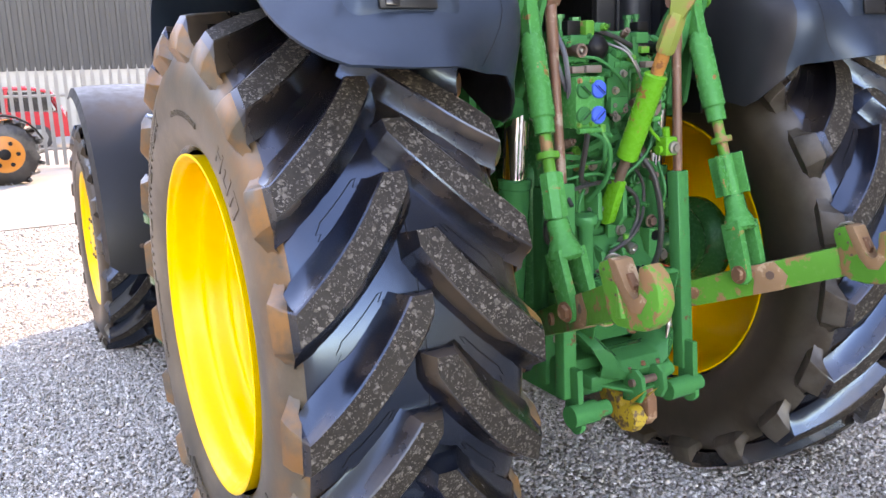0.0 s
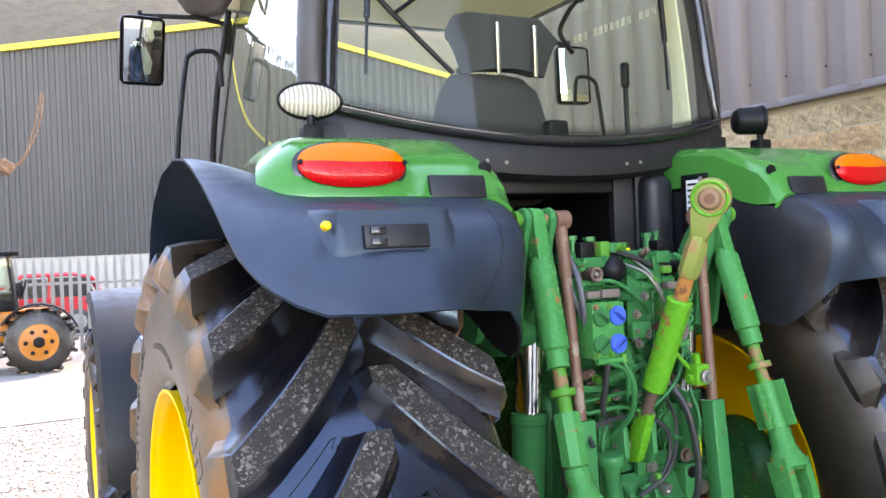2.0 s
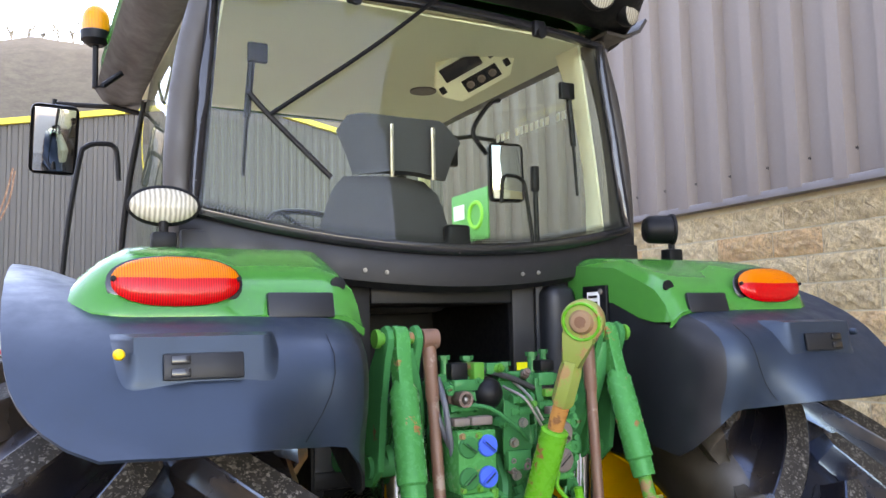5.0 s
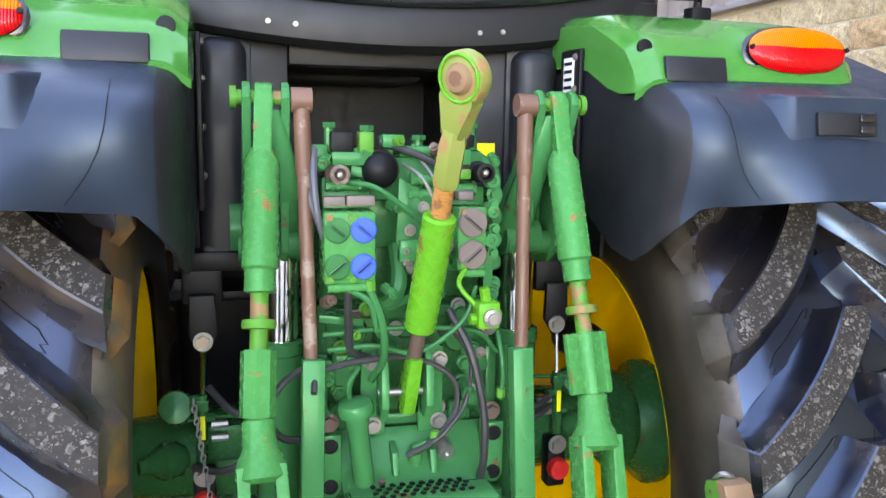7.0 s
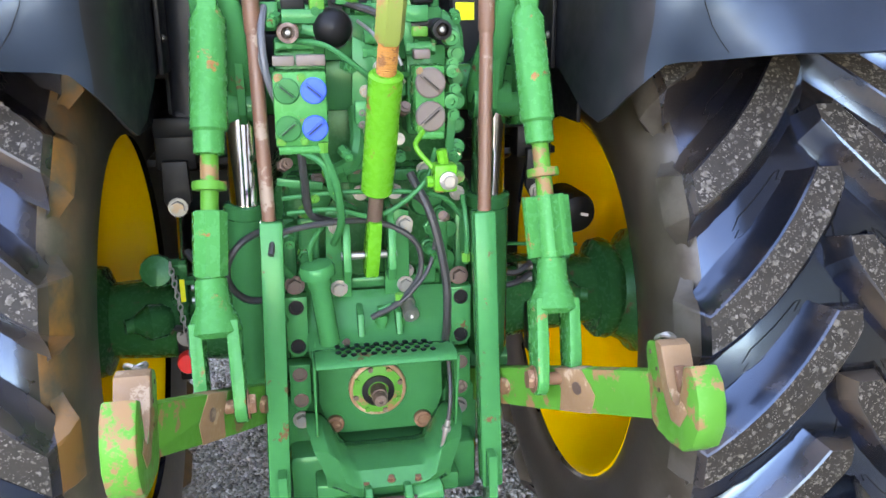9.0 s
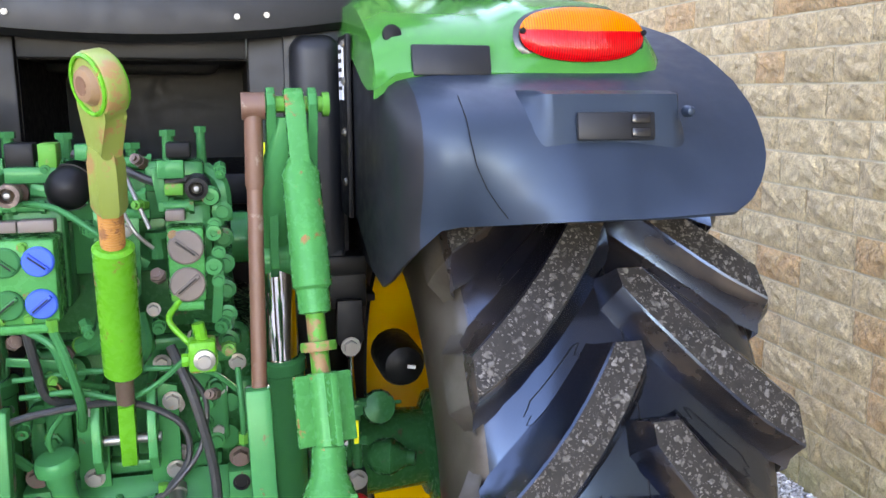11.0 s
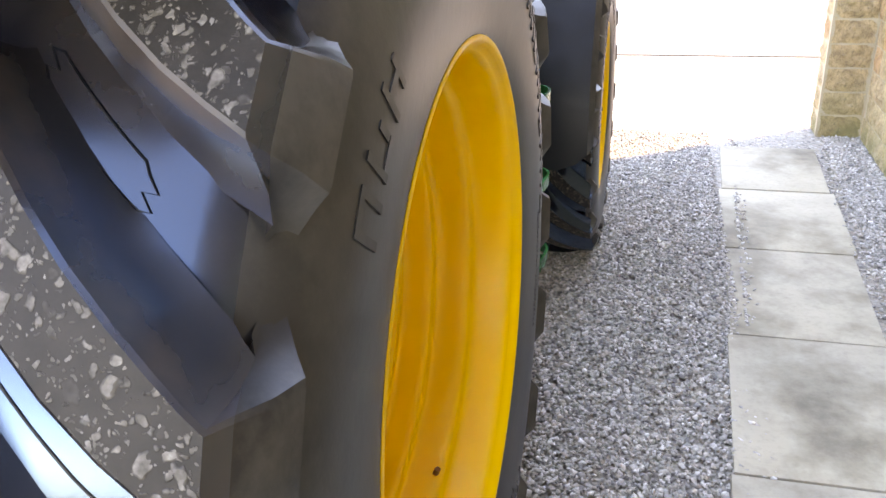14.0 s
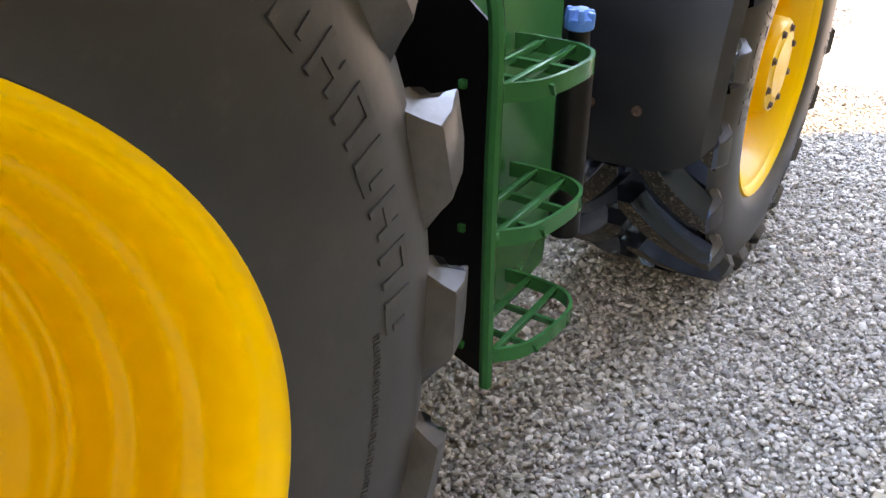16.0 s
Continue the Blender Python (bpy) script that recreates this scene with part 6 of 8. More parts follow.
def car(at):
    o = thing("car", "small red hatchback parked behind the fence", "car", at=at)
    bm = BM()
    lower = [(0.0, 0.30), (0.02, 0.62), (0.12, 0.86), (0.9, 0.93), (3.2, 0.92), (3.75, 0.80), (3.85, 0.55), (3.82, 0.28)]
    grid = []
    for y, k in ((-0.80, 0.97), (-0.84, 1.0), (-0.60, 1.02), (0, 1.03), (0.60, 1.02), (0.84, 1.0), (0.80, 0.97)):
        grid.append([(-x, y, z * k) for x, z in lower])
    sheet(bm, grid)
    for y in (-0.82, 0.82):
        plate(bm, [(-x, z) for x, z in lower], 0.04, frame_of((0, y, 0), (1, 0, 0), (0, 0, 1)))
    part("body", bm, CAR_RED, o)
    bm = BM()
    top = [(0.12, 0.88), (0.35, 1.36), (0.8, 1.46), (1.9, 1.46), (2.8, 0.94)]
    grid = [[(-x, y, z) for x, z in top] for y in (-0.66, -0.62, 0, 0.62, 0.66)]
    sheet(bm, grid)
    for y in (-0.68, 0.68):
        for a, b in zip(top[:-1], top[1:]):
            tube(bm, [(-a[0], y, a[1]), (-b[0], y, b[1])], 0.045, 6, smooth=False)
        tube(bm, [(-1.35, y, 0.9), (-1.3, y, 1.44)], 0.04, 6, smooth=False)
    part("roof", bm, CAR_RED, o)
    for x0, x1, x2, x3 in ((0.32, 0.50, 1.28, 1.30), (1.40, 1.38, 1.88, 2.60)):
        bm = BM()
        plate(bm, [(-x0, 0.93), (-x1, 1.38), (-x2, 1.40), (-x3, 0.93)], 0.01, frame_of((0, -0.69, 0), (1, 0, 0), (0, 0, 1)))
        part("window", bm, BLACK_GLOSS, o, "dark side window")
    for x in (0.72, 3.1):
        for y in (-0.78, 0.78):
            bm = BM()
            spin(bm, (-x, y - 0.10, 0.31), (-x, y + 1, 0.31), [(0, 0.22), (0.02, 0.30), (0.18, 0.30), (0.20, 0.22)], 24)
            w = part("wheel", bm, RUBBER_HOSE, o)
            bm = BM()
            spin(bm, (-x, y - 0.112, 0.31), (-x, y + 1, 0.31), [(0, 0.05), (0.008, 0.06), (0.012, 0.20), (0.02, 0.215)], 10)
            part("rim", bm, GALV, w, "silver wheel")
    bm = BM()
    box(bm, (-0.03, -0.66, 0.80), (0.06, 0.22, 0.16), bevel=0.02)
    part("rear_lamp", bm, LENS_RED, o)
    return o


car((0.1, 20.3, yard_z(20.3) + 0.012))

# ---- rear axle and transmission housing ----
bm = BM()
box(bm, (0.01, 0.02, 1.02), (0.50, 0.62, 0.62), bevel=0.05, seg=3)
axle = part("transmission_housing", bm, GREEN_SHADED, tractor, "green cast rear axle housing with bolts and pipes, shade put into its colour")
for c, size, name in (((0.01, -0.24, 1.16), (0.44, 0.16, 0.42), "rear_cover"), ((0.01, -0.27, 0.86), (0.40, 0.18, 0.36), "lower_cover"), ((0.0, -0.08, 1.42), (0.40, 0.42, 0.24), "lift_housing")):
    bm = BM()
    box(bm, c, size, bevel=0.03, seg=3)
    part(name, bm, GREEN_SHADED, axle)
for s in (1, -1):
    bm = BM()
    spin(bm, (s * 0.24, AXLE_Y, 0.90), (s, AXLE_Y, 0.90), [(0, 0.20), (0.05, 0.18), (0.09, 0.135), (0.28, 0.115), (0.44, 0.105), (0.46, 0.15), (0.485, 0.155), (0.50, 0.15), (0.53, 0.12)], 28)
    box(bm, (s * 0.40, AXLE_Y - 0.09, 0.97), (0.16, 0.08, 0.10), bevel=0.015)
    trumpet = part("axle_trumpet", bm, GREEN_SHADED, axle, "green axle trumpet, shade put into its colour")
    for k in range(8):
        bm = BM()
        a = math.tau * k / 8
        bolt_head(bm, (s * 0.292, AXLE_Y - 0.165 * math.cos(a), 0.90 + 0.165 * math.sin(a)), (s, 0, 0), 0.012, 0.012)
        part("flange_bolt", bm, GREEN, axle)
# cast ribs and bosses on the rear face
for x, z, r, h in ((-0.13, 1.30, 0.035, 0.03), (0.13, 1.28, 0.04, 0.03), (0.17, 1.13, 0.03, 0.035), (-0.16, 1.10, 0.03, 0.03), (0.10, 1.06, 0.025, 0.04), (0.0, 1.33, 0.05, 0.03), (0.05, 1.02, 0.02, 0.05), (-0.05, 1.03, 0.018, 0.05), (0.18, 1.21, 0.022, 0.045), (-0.19, 1.22, 0.022, 0.045)):
    bm = BM()
    spin(bm, (x, -0.31, z), (x, -1, z), [(0, r * 1.25), (h * 0.6, r), (h, r * 0.92), (h + 0.002, 0.002)], 18)
    part("casting_boss", bm, GREEN, axle)
for c, size in (((-0.20, -0.30, 1.02), (0.03, 0.07, 0.46)), ((0.215, -0.30, 1.02), (0.03, 0.07, 0.46)), ((0.01, -0.33, 1.085), (0.30, 0.04, 0.03)), ((0.01, -0.32, 1.345), (0.40, 0.05, 0.03))):
    bm = BM()
    box(bm, c, size, bevel=0.008)
    part("casting_rib", bm, GREEN, axle)
for x, z in ((-0.078, 1.218), (0.072, 1.217), (-0.078, 1.115), (0.075, 1.112), (0.16, 1.245), (0.155, 1.155), (-0.16, 1.27), (-0.165, 1.17), (0.115, 1.30), (-0.03, 1.31), (0.05, 1.31), (-0.10, 1.36), (0.12, 1.36), (0.19, 1.06), (-0.15, 1.02), (0.20, 1.30)):
    bm = BM()
    bolt_head(bm, (x, -0.358, z), (0, -1, 0), 0.0135, 0.010)
    part("housing_bolt", bm, STEEL if x * z > 0.08 or abs(x) < 0.06 else GREEN_WORN, axle, "worn bolt head")

# top link bracket
bm = BM()
for dx in (-0.055, 0.048):
    plate(bm, [(-0.30, 1.10), (-0.41, 1.105), (-0.435, 1.14), (-0.43, 1.22), (-0.40, 1.275), (-0.30, 1.285)], 0.018, frame_of((-0.017 + dx, 0, 0), (0, 1, 0), (0, 0, 1)), 0.003)
for dx in (-0.085, 0.078):
    plate(bm, [(-0.030, 1.055), (0.030, 1.055), (0.030, 1.26), (-0.026, 1.275)], 0.02, frame_of((-0.017 + dx + (0.012 if dx < 0 else -0.012), -0.355, 0), (1, 0, 0), (0, 0, 1)), 0.003)
bracket = part("top_link_bracket", bm, GREEN_FRAME, tractor, "green bolted top link bracket")
bm = BM()
rod(bm, (-0.084, -0.39, 1.165), (0.045, -0.39, 1.165), 0.010, seg=12)
part("pin", bm, STEEL, bracket, "steel pin")
for x, z in ((-0.090, 1.232), (0.068, 1.230), (-0.090, 1.080), (0.068, 1.080)):
    bm = BM()
    bolt_head(bm, (x, -0.368, z), (0, -1, 0), 0.015, 0.012)
    part("bolt", bm, STEEL, bracket, "large steel bolt")

# ---- top link ----
E0, E1 = Vector((-0.016, -0.398, 1.147)), Vector((0.020, -0.696, 1.860))
UP = (E1 - E0).normalized()


def on_link(d):
    return E0 + UP * d


bm = BM()
spin(bm, on_link(0.205), on_link(1), [(0, 0.032), (0.004, 0.035), (0.275, 0.035), (0.28, 0.028)], 20)
top_link = part("top_link", bm, GREEN_LINK, tractor, "bright green top link with flaking paint and rusty thread")
bm = BM()
rod(bm, on_link(0.12), on_link(0.21), 0.017, seg=14)
part("lower_shank", bm, BROWN, top_link, "bare brown steel shank")
bm = BM()
plate(bm, arc(0, 0, 0.034, 200, 340, 8) + [(0.026, 0.06), (0.022, 0.13), (-0.022, 0.13), (-0.026, 0.06)], 0.03, frame_of(E0, UP.cross(Vector((0.9, 0, 0.1))) * -1, UP), 0.004)
part("lower_eye", bm, GREEN_LINK, top_link)
bm = BM()
pts = [(0, 0.021)]
for k in range(18):
    pts += [(0.004 + 0.005 * k, 0.021), (0.0065 + 0.005 * k, 0.0185)]
spin(bm, on_link(0.48), on_link(1), pts, 14)
part("thread", bm, RUST_ORANGE, top_link, "orange rusted screw thread")
bm = BM()
spin(bm, on_link(0.55), on_link(1), [(0, 0.024), (0.012, 0.029), (0.09, 0.029), (0.12, 0.024)], 6)
EYE_AXIS = Vector((-0.78, -0.60, -0.12)).normalized()
flat = frame_of(E1, EYE_AXIS.cross(UP) * -1, UP)
plate(bm, [(-0.024, -0.115), (0.024, -0.115), (0.030, -0.05)] + arc(0, 0, 0.052, -50, 230, 22) + [(-0.030, -0.05)], 0.036, flat, 0.006)
part("upper_eye", bm, OLIVE, top_link, "faded olive upper eye")
bm = BM()
spin(bm, E1 - EYE_AXIS * 0.030, E1 + EYE_AXIS, [(0, 0.016), (0.002, 0.024), (0.012, 0.031), (0.03, 0.034), (0.048, 0.031), (0.058, 0.024), (0.060, 0.015)], 22)
part("ball", bm, WORN_TAN, top_link, "rusty ball end")
bm = BM()
rod(bm, E1 - EYE_AXIS * 0.0305, E1 + EYE_AXIS * 0.0305, 0.0145, seg=16)
part("ball_bore", bm, RUST, top_link)
for k in (-1, 1):
    bm = BM()
    tube(bm, [E1 + EYE_AXIS * 0.019 * k + (flat.to_3x3() @ Vector((math.cos(t), math.sin(t), 0))) * 0.044 for t in np.linspace(0, math.tau, 29)[:-1]], 0.004, 6, smooth=False, closed=True)
    part("eye_rim", bm, GREEN_LINK, top_link, "raised rim of the eye")


# ---- lift arms, links, cylinders on both sides ----
def lift_side(s):
    right = s > 0
    # rocker arm
    bm = BM()
    base = frame_of((s * 0.325, 0, 0), (0, 1, 0), (0, 0, 1))
    for dx, t in ((-0.040, 0.018), (0.040, 0.018)):
        plate(bm, [(-0.10, 1.46), (-0.20, 1.43), (-0.30, 1.445), (-0.352, 1.49), (-0.362, 1.56), (-0.372, 1.66), (-0.405, 1.77)] + [(-0.395 + 0.033 * math.cos(radians(a)), 1.825 + 0.033 * math.sin(radians(a))) for a in (215, 180, 140, 100, 60, 20, -20)] + [(-0.31, 1.76), (-0.26, 1.66), (-0.18, 1.60), (-0.08, 1.58)],
              t, base @ Matrix.Translation((0, 0, dx)), 0.004)
    box(bm, (s * 0.325, -0.17, 1.52), (0.10, 0.16, 0.13), bevel=0.02)
    rod(bm, (s * 0.20, -0.12, 1.52), (s * 0.40, -0.12, 1.52), 0.06, seg=20)
    arm = part("lift_arm", bm, GREEN_FRAME, tractor, "green hydraulic lift arm")
    bm = BM()
    grid = []
    for p in curve_points([(0.318, -0.385, 1.80), (0.300, -0.375, 1.72), (0.280, -0.345, 1.62), (0.275, -0.30, 1.54), (0.285, -0.27, 1.50)], 5):
        w = 0.026 + 0.022 * (1.80 - p.z) / 0.34
        ring = [Vector((s * (p.x + w * math.copysign(abs(math.cos(a)) ** 0.6, math.cos(a))), p.y + 0.030 * math.copysign(abs(math.sin(a)) ** 0.6, math.sin(a)), p.z)) for a in np.linspace(0, math.tau, 17)]
        grid.append(ring)
    sheet(bm, grid)
    bmesh.ops.remove_doubles(bm, verts=bm.verts[:], dist=0.0005)
    rod(bm, (s * 0.245, -0.285, 1.505), (s * 0.335, -0.285, 1.505), 0.044, seg=24)
    part("arm_web", bm, GREEN_FRAME, arm, "", 40)
    bm = BM()
    rod(bm, (s * 0.235, -0.395, 1.825), (s * 0.395, -0.395, 1.825), 0.016, seg=14)
    rod(bm, (s * 0.385, -0.395, 1.825), (s * 0.398, -0.395, 1.825), 0.024, seg=12)
    part("pin", bm, GREEN_WORN, arm, "worn pivot pin")
    bm = BM()
    rod(bm, (s * 0.25, -0.30, 1.495), (s * 0.385, -0.30, 1.495), 0.030, seg=16)
    part("cylinder_pin", bm, GREEN, arm)
    # lift link: sleeve, screw and forked end
    a, b = Vector((s * 0.330, -0.392, 1.826)), Vector((s * 0.360, -0.587, 1.185))
    d = (b - a).normalized()
    bm = BM()
    m = frame_of(a, d.cross(Vector((1, 0, 0))), -d)
    plate(bm, arc(0, 0, 0.031, -20, 200, 12) + [(-0.024, -0.05), (-0.026, -0.14), (0.026, -0.14), (0.024, -0.05)], 0.038, m, 0.005)
    L0 = 0.11
    spin(bm, a + d * L0, b, [(0, 0.022), (0.03, 0.037), (0.25, 0.038), (0.256, 0.032), (0.30, 0.031), (0.303, 0.02)], 20)
    link = part("lift_link", bm, GREEN_LIFT, tractor, "bright green adjustable lift link with a forked end")
    bm = BM()
    spin(bm, a + d * 0.40, b, [(0, 0.0185), (0.065, 0.0185), (0.066, 0.034), (0.076, 0.036), (0.084, 0.034), (0.085, 0.0185), (0.13, 0.0185)], 16)
    part("screw", bm, GREEN_WORN, link, "worn adjusting screw with a collar")
    bm = BM()
    grip0, grip1 = a + d * 0.525, a + d * 0.66
    rod(bm, grip0, grip1, 0.030, seg=12)
    sleeve = part("grip_sleeve", bm, GREEN_LIFT, link, "green adjusting sleeve")
    if right:
        for k in range(4):
            q = Matrix.Rotation(math.tau * k / 4 + 0.5, 3, d)
            n = q @ d.orthogonal().normalized()
            bm = BM()
            plate(bm, [(0.02, -0.066), (0.058, -0.066), (0.058, 0.066), (0.02, 0.066)], 0.014, frame_of((grip0 + grip1) / 2, n, d), 0.002)
            part("grip_fin", bm, GREEN_LIFT, link)
    else:
        bm = BM()
        rod(bm, grip0 + d * 0.003, grip1 - d * 0.003, 0.036, seg=8)
        part("grip_collar", bm, GREEN_LIFT, link)
    bm = BM()
    c0 = a + d * 0.66
    end = Vector((s * 0.345, -0.698, 0.895))
    d2 = (end - c0).normalized()
    spin(bm, c0, end, [(0, 0.027), (0.005, 0.033), (0.055, 0.035), (0.09, 0.050), (0.112, 0.054), (0.122, 0.040)], 16)
    ax = d2.cross(Vector((0, 1, 0))).normalized()
    for k in (-1, 1):
        p0 = c0 + d2 * 0.10 + ax * 0.022 * k
        plate(bm, [(-0.036, -0.01), (0.036, -0.01), (0.034, 0.10)] + [(0.032 * math.cos(t), 0.165 + 0.032 * math.sin(t)) for t in np.linspace(0, math.pi, 8)] + [(-0.034, 0.10)], 0.025, frame_of(p0 + ax * 0.014 * k, d2.cross(ax), d2), 0.004)
    box(bm, c0 + d2 * 0.105, (0.07, 0.05, 0.03), bevel=0.012)
    part("fork", bm, GREEN_LIFT, link, "green fork, paint worn to rust at the pin")
    bm = BM()
    p = c0 + d2 * 0.262
    rod(bm, p - ax * 0.055, p + ax * 0.055, 0.014, seg=12)
    bolt_head(bm, p - ax * 0.05, -ax, 0.022, 0.012)
    bolt_head(bm, p + ax * 0.05, ax, 0.022, 0.012)
    part("fork_pin", bm, RUST, link, "rusty fork bolt")
    # hydraulic lift cylinder
    bm = BM()
    c_top, c_bot = Vector((s * 0.288, -0.285, 1.49)), Vector((s * 0.302, -0.24, 0.80))
    dd = (c_bot - c_top).normalized()
    spin(bm, c_top + dd * 0.215, c_bot, [(0, 0.050), (0.004, 0.056), (0.03, 0.056), (0.034, 0.052), (0.42, 0.052), (0.45, 0.045)], 24)
    rod(bm, c_bot + Vector((-s * 0.05, 0, 0.02)), c_bot + Vector((s * 0.05, 0, 0.02)), 0.035, seg=16)
    cyl = part("lift_cylinder", bm, GREEN, tractor, "dark green lift cylinder with chrome ram")
    bm = BM()
    rod(bm, c_top, c_top + dd * 0.24, 0.041, seg=28)
    part("ram", bm, CHROME, cyl, "polished chrome ram")
    bm = BM()
    box(bm, c_top + Vector((0, 0, 0.045)), (0.045, 0.055, 0.12), bevel=0.012)
    part("clevis", bm, GREEN_FRAME, cyl)
    # draft rod in its square guide bar
    bm = BM()
    r0, r1 = Vector((s * 0.252, -0.405, 1.822)), Vector((s * 0.240, -0.452, 1.26))
    rod(bm, r0, r1, 0.0155, seg=12)
    rod(bm, r0 + Vector((-s * 0.022, 0, 0)), r0 + Vector((s * 0.022, 0, 0)), 0.026, seg=16)
    spin(bm, r0, r1, [(0.0, 0.018), (0.15, 0.0185), (0.16, 0.0155)], 12)
    draft = part("draft_rod", bm, RUST_ROD, tractor, "bare brown steel rod")
    bm = BM()
    box(bm, (s * 0.245, -0.475, 0.935), (0.050, 0.050, 0.68), Euler((radians(-3.5), radians(-1.5 * s), 0)).to_matrix(), 0.005)
    guide = part("guide_bar", bm, GREEN_FRAME, tractor, "green square guide bar of the pick-up hitch")
    bm = BM()
    plate(bm, [(-0.03, 0.70), (0.035, 0.70), (0.04, 0.56)] + arc(0.02, 0.52, 0.035, 20, -160, 8) + [(-0.03, 0.56)], 0.02, frame_of((s * 0.245, -0.52, 0), (0, -1, 0), (0, 0, 1)), 0.003)
    part("foot", bm, GREEN_FRAME, guide)
    # lower link with claw hook
    A, B = Vector((s * 0.215, -0.28, 0.770)), Vector((0.495, -1.0, 1.055)) if s > 0 else Vector((-0.475, -1.015, 1.085))
    h = B - A
    flat = frame_of(A, h, (0, 0, 1))
    bm = BM()
    ln = h.length
    plate(bm, [(0, -0.042), (ln * 0.45, -0.048), (ln - 0.08, -0.046), (ln - 0.02, -0.05), (ln - 0.02, 0.045), (ln * 0.45, 0.044), (0, 0.038)], 0.030, flat, 0.004)
    lower = part("lower_link", bm, GREEN_WORN, tractor, "lower link arm, green paint rubbed to rust")
    # the hook turns to run straight back
    flat = frame_of(A + h.normalized() * (ln - 0.075), (0, -h.xy.length, h.z), (0, 0, 1)) @ Matrix.Translation((-ln + 0.075, 0, 0))
    bm = BM()
    hook = [(ln + u, v) for u, v in ((-0.085, -0.045), (-0.06, -0.062), (-0.02, -0.080), (0.03, -0.088), (0.07, -0.075), (0.098, -0.04), (0.107, 0.0), (0.102, 0.035), (0.085, 0.062), (0.060, 0.060), (0.050, 0.035), (0.050, 0.01), (0.040, -0.012), (0.018, -0.016), (0.004, 0.0), (-0.002, 0.03), (-0.012, 0.09), (-0.03, 0.10), (-0.075, 0.10), (-0.085, 0.085))]
    plate(bm, hook, 0.052, flat, 0.006)
    part("claw_hook", bm, GREEN_WORN, lower, "claw hook, green paint rubbed at the rim")
    bm = BM()
    rim = [(ln + u, v) for u, v in ((-0.030, 0.102), (-0.010, 0.092), (0.0, 0.03), (0.006, 0.002), (0.018, -0.014), (0.039, -0.010), (0.046, 0.004), (0.066, -0.018), (0.032, -0.046), (0.0, -0.038), (-0.018, -0.005), (-0.028, 0.04), (-0.040, 0.102))]
    plate(bm, rim, 0.055, flat, 0.003)
    part("worn_mouth", bm, WORN_TAN, lower, "hook mouth worn to bare tan metal")
    bm = BM()
    plate(bm, [(ln - 0.010, 0.012), (ln + 0.006, 0.008), (ln + 0.012, 0.022), (ln + 0.002, 0.055), (ln - 0.012, 0.058)], 0.022, flat, 0.003)
    part("latch", bm, RUST, lower, "rusty spring latch")
    bm = BM()
    tube(bm, [flat @ Vector((ln - 0.052 + 0.020 * math.cos(t), 0.106 + 0.004 * math.sin(2 * t), 0.016 * math.sin(t))) for t in np.linspace(0, math.tau, 13)], 0.004, 6)
    part("pull_ring", bm, STEEL, lower, "bare metal pull ring")
    for u, v in ((-0.062, 0.080), (-0.042, 0.050), (-0.040, 0.012)):
        for k in (-1, 1):
            bm = BM()
            rod(bm, flat @ Vector((ln + u, v, 0.024 * k)), flat @ Vector((ln + u, v, 0.0268 * k)), 0.004, seg=10)
            part("hole", bm, BROWN, lower)
    flat = frame_of(A, h, (0, 0, 1))
    bm = BM()
    plate(bm, [(ln * 0.535, -0.048), (ln * 0.66, -0.049), (ln * 0.69, -0.01), (ln * 0.655, 0.045), (ln * 0.545, 0.045), (ln * 0.56, 0.0)], 0.0325, flat, 0.001)
    part("rubbed_patch", bm, WORN_TAN, lower, "paint rubbed to bare metal")
    for k in (-1, 1):
        bm = BM()
        rod(bm, flat @ Vector((ln * 0.625, 0.004, 0.013 * k)), flat @ Vector((ln * 0.625, 0.004, 0.0178 * k)), 0.014, seg=14)
        part("hole", bm, BROWN, lower)
    bm = BM()
    rod(bm, flat @ Vector((ln * 0.30, 0.0, -0.026)), flat @ Vector((ln * 0.30, 0.0, 0.026)), 0.020, seg=14)
    bolt_head(bm, flat @ Vector((ln * 0.30, 0.0, 0.024 * s)), flat.to_3x3() @ Vector((0, 0, -s)), 0.015, 0.01)
    part("link_bolt", bm, RUST, lower, "rusty link bolt")
    bm = BM()
    box(bm, A + Vector((s * 0.0, 0.02, 0)), (0.07, 0.10, 0.11), bevel=0.015)
    part("pivot", bm, GREEN_SHADED, lower)


for s in (1, -1):
    lift_side(s)
LINKAGE = (0, -0.020, 0.008)

# ---- remote valves and couplers ----
bm = BM()
box(bm, (-0.02, -0.30, 1.655), (0.34, 0.16, 0.10), bevel=0.012)
valves = part("valve_body", bm, GREEN, tractor, "green hydraulic valve stack crowded with couplers and pipes")
for c, size in (((-0.14, -0.36, 1.69), (0.10, 0.08, 0.07)), ((0.10, -0.36, 1.69), (0.11, 0.08, 0.06)), ((0.01, -0.26, 1.56), (0.36, 0.12, 0.14)), ((-0.155, -0.34, 1.55), (0.11, 0.10, 0.22)), ((0.12, -0.34, 1.54), (0.09, 0.10, 0.20))):
    bm = BM()
    box(bm, c, size, bevel=0.010)
    part("valve_block", bm, GREEN, valves)


